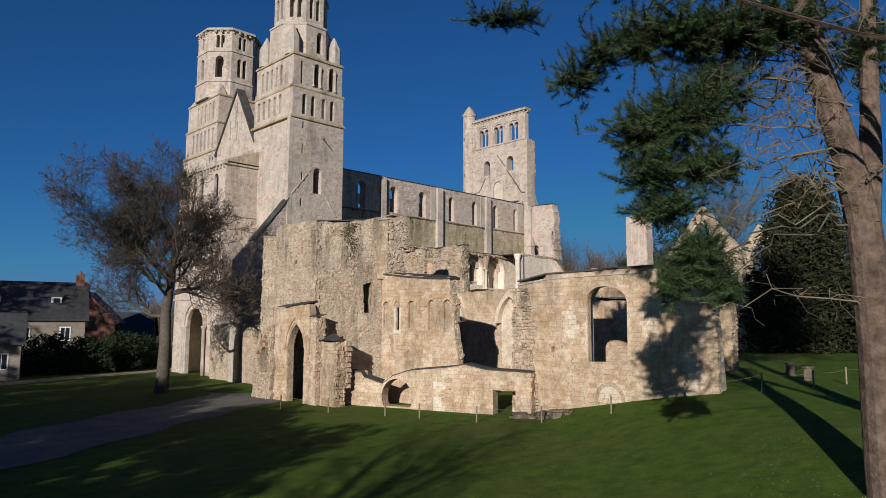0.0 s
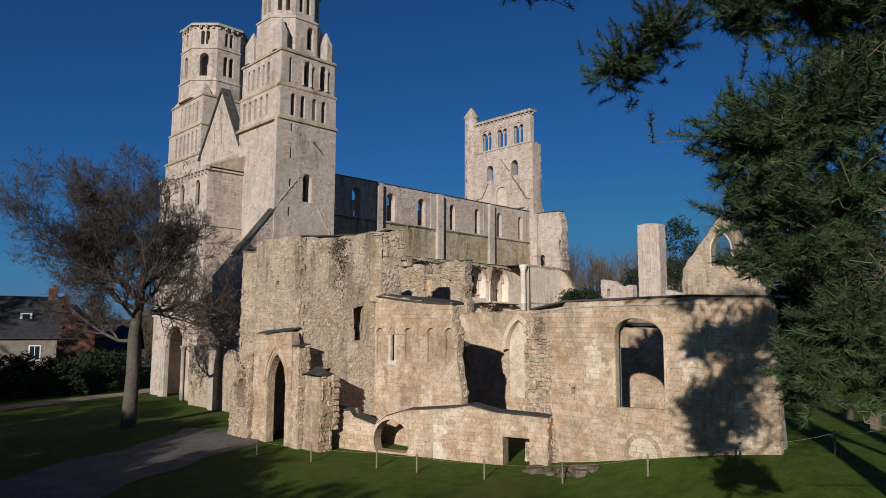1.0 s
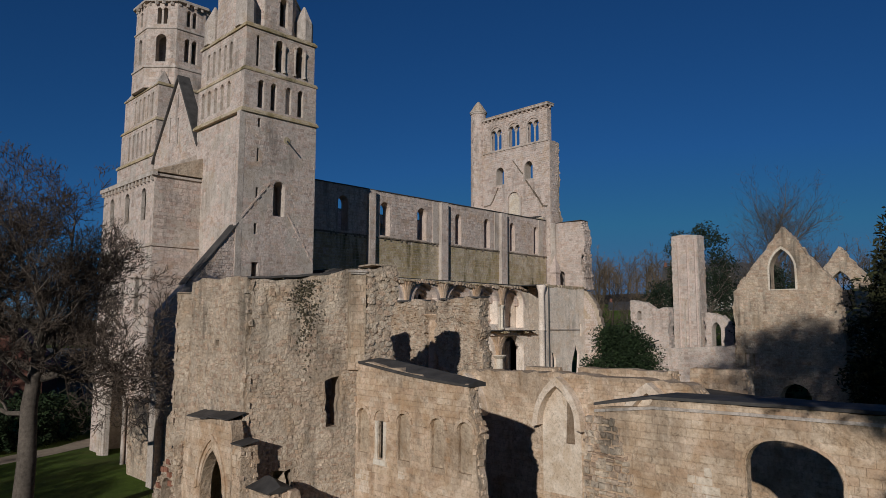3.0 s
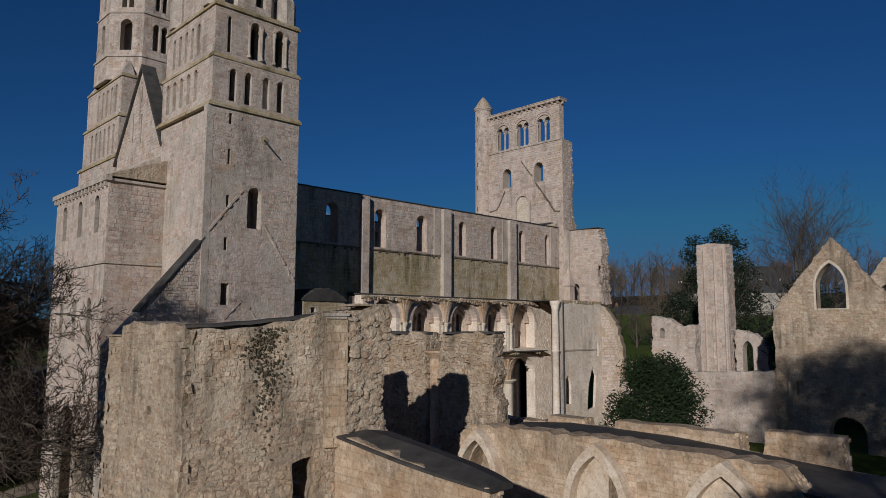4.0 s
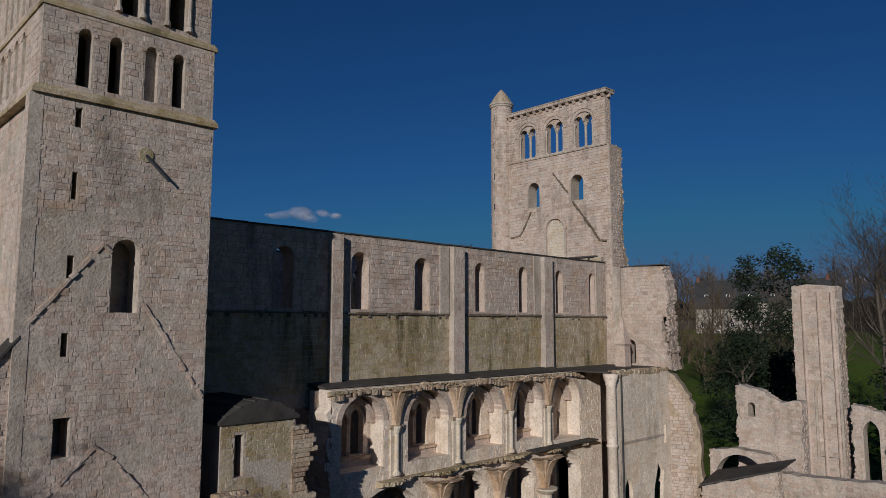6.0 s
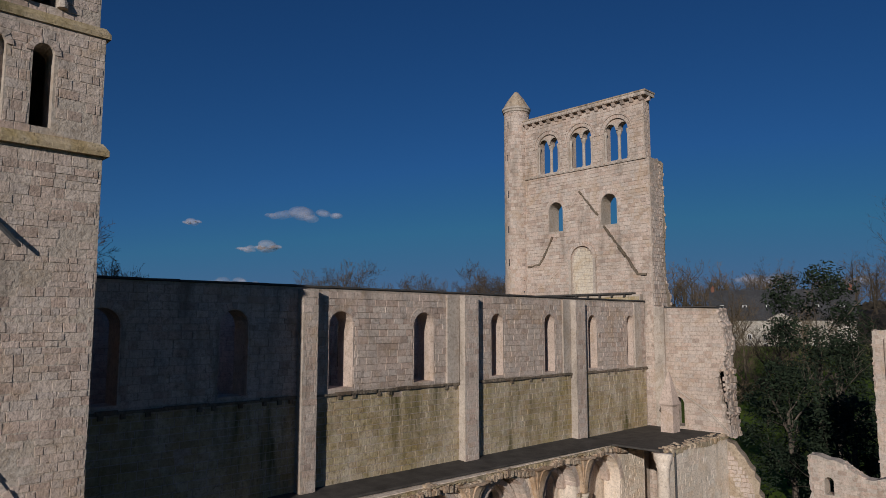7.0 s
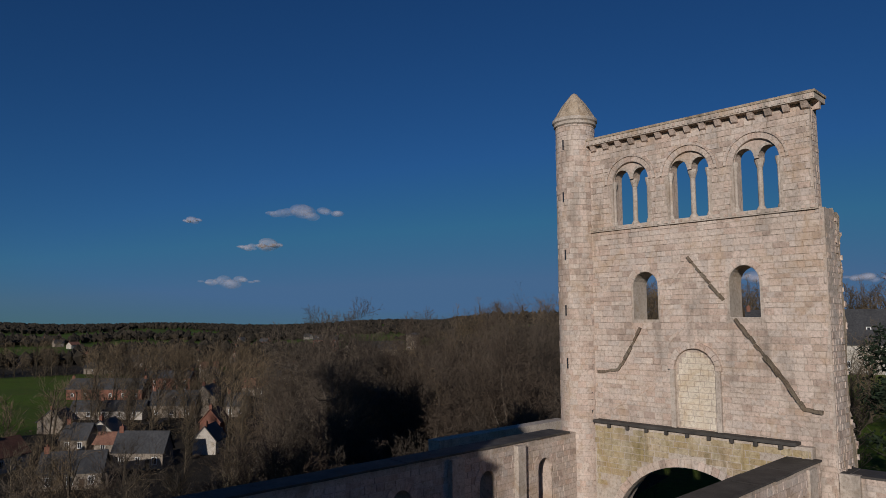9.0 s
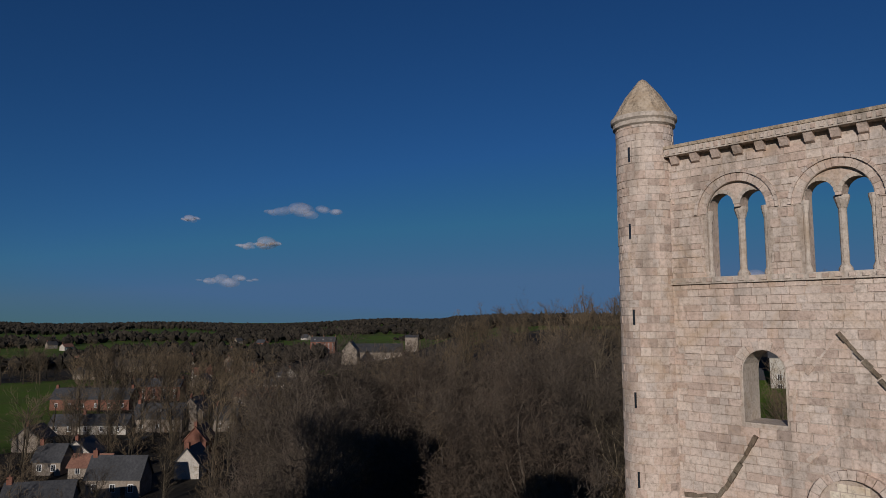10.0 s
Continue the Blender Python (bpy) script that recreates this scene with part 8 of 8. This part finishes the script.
for i, (x, y, h, r) in enumerate(((24, 90, 4.2, 3.4), (28.5, 90, 3.8, 3.2), (33, 93, 4.4, 3.6), (37, 96, 4.0, 3.4))):
    evergreen("hedge_bush", "dense dark evergreen bush before the grey house", "bush", (x, y), h, r, "yew_leaf", 70 + i, 50, 70, 0.5, 0.02, 0.2, 0.15, group="hedge bushes")

# ---- the white manor in the park ----
manor = house(268, 126, 40, 13, 10.0, 19.0, -69, "white_wall", "slate", 9, 2, 6, "white stone manor with tall windows and a steep slate roof", "manor", 2, z=14.9, name="manor_house")
g = Geo()
g.loft([[(-4, -6.9, 9.7), (4, -6.9, 9.7), (0, -6.9, 11.9)], [(-4, -6.3, 9.7), (4, -6.3, 9.7), (0, -6.3, 11.9)]])
ped = new("pediment", g.mesh("pediment", "white_wall"))
ped.parent = manor
for sx in (-19.6, 19.6):
    fin = new("finial", Geo().lathe(sx, 0, [(0.3, 18.9), (0.2, 20.1), (0.04, 21.3)], 8).mesh("finial", "lead"))
    fin.parent = manor
house(262, 158, 20, 9, 6, 9, -60, "white_wall", "slate", 5, 1, 0, "white outbuilding near the manor", "manor", z=11.5)

# ---- clouds ----
def cloud(x, y, z, length, height, seed):
    rng, g = random.Random(seed), Geo()
    u = Vector((0.713, -0.701, 0))
    for i in range(11):
        t = -1 + 2 * (i + rng.random()) / 11
        c = Vector((x, y, z)) + u * (t * length / 2) + Vector((0, 0, rng.uniform(-0.25, 0.25) * height * (1 - t * t)))
        r = height * rng.uniform(0.2, 0.5) * (1.15 - abs(t) * 0.8)
        prof = [(max(r * 1.5, length / 16) * math.cos(a), c.z + r * 0.8 * math.sin(a)) for a in np.linspace(-1.5, 1.5, 9)]
        g.lathe(c.x, c.y, prof, 14, rng.random())
    return tagged(part("cloud", g, "cloud_white", None, "", "", True), "small white fair-weather cloud in a deep blue sky", "cloud", "clouds")


D = 3800
for k, (a, b, c, ln, hh) in enumerate(((0.535, 0.831, 0.152, 440, 85), (0.498, 0.86, 0.1065, 120, 70), (0.474, 0.874, 0.1035, 150, 40), (0.452, 0.89, 0.056, 300, 65), (0.405, 0.905, 0.1374, 90, 40), (0.933, 0.355, 0.0562, 260, 90), (0.965, 0.25, 0.052, 300, 50))):
    cloud(45 + a * D, 48 + b * D, 25 + c * D, ln, hh, k)

# ---- road, path, fence, daisies ----
tagged(part("road", ribbon([(-30, 22), (-5, 31), (8, 37), (18, 44.5), (26, 49.5), (30.5, 54)], 7.0), "gravel", None, "worn gravel drive across the lawn", "structure"), category="road")
tagged(part("path", ribbon([(-10, 66), (16, 78), (36, 88), (48, 98)], 3.0), "sand_path", None, "pale gravel path past the church front", "structure"), category="path")
tagged(part("village_road", ribbon([(150, 300), (232, 404), (265, 445), (322, 522)], 6.0, 0.15), "asphalt", None, "village street", "structure"), category="road")


def post(x, y, h=0.95):
    t = thing("fence_post", "thin weathered wooden fence post at the lawn's edge", "fence post", (0, 0, 0), "fence posts")
    part("stake", Geo().lathe(0, 0, [(0.05, -0.3), (0.05, h), (0.03, h + 0.03)], 8), "wood_post", t)
    t.location = (x, y, ground_z(x, y))
    return t


line = [(26.4, 43.0), (27.6, 39.0), (29.2, 35.0), (30.0, 32.6), (31.4, 29.0), (32.6, 25.0), (33.6, 21.0), (34.6, 17.2), (37.0, 14.2), (41.0, 13.0), (45.0, 12.5), (49.0, 12.3)]
for x, y in line:
    post(x, y)
for (a, b), (c, d) in zip(line, line[1:]):
    p, q = Vector((a, b, ground_z(a, b) + 0.85)), Vector((c, d, ground_z(c, d) + 0.85))
    m = (p + q) / 2 - Vector((0, 0, 0.12))
    g, pts = Geo(), [p, p.lerp(m, 0.5) - Vector((0, 0, 0.03)), m, m.lerp(q, 0.5) - Vector((0, 0, 0.03)), q]
    n = Vector((-(q - p).y, (q - p).x, 0)).normalized() * 0.006
    g.loft([[tuple(s + n), tuple(s - n), tuple(s + Vector((0, 0, 0.012)))] for s in pts])
    tagged(part("fence_rope", g, "wood_post", None), "thin sagging rope between two fence posts", "rope", "fence ropes")
for i, (x, y) in enumerate(((46.5, 15.0), (49.8, 17.2))):
    s = thing("stone_stump", "short pale stone pier stump standing in the grass", "stone", (0, 0, 0), "stone stumps")
    # the dark scar stone puts the shade on the stumps into their colour
    part("block", Geo().loft([[(-0.35, -0.3, -0.3), (0.35, -0.3, -0.3), (0.35, 0.3, -0.3), (-0.35, 0.3, -0.3)], [(-0.32, -0.28, 1.0), (0.33, -0.27, 1.05), (0.3, 0.28, 1.0), (-0.3, 0.26, 0.95)]]), "scar", s)
    part("cap", Geo().box(-0.38, 0.38, -0.34, 0.34, 1.0, 1.14), "scar", s)
    s.location = (x, y, ground_z(x, y))
    s.scale = (0.75, 0.75, 0.75)
rng, g = random.Random(66), Geo()
for i in range(420):
    la, f = rng.uniform(4, 15), rng.uniform(14.5, 26)
    if rng.random() > smooth_step(3, 13, la):
        continue
    x, y = 0.713 * la + 0.701 * f, -0.701 * la + 0.713 * f
    z, r = ground_z(x, y) + 0.05, 0.014
    g.add([(x + r * math.cos(k * 1.257), y + r * math.sin(k * 1.257), z) for k in range(5)] + [(x, y, z + 0.012)], [(k, (k + 1) % 5, 5) for k in range(5)])
tagged(part("daisies", g, "white_paint", None, "tiny white daisies scattered over the lawn", "stuff"), category="flowers")

# ---- single stones, last ----
set_pieces()
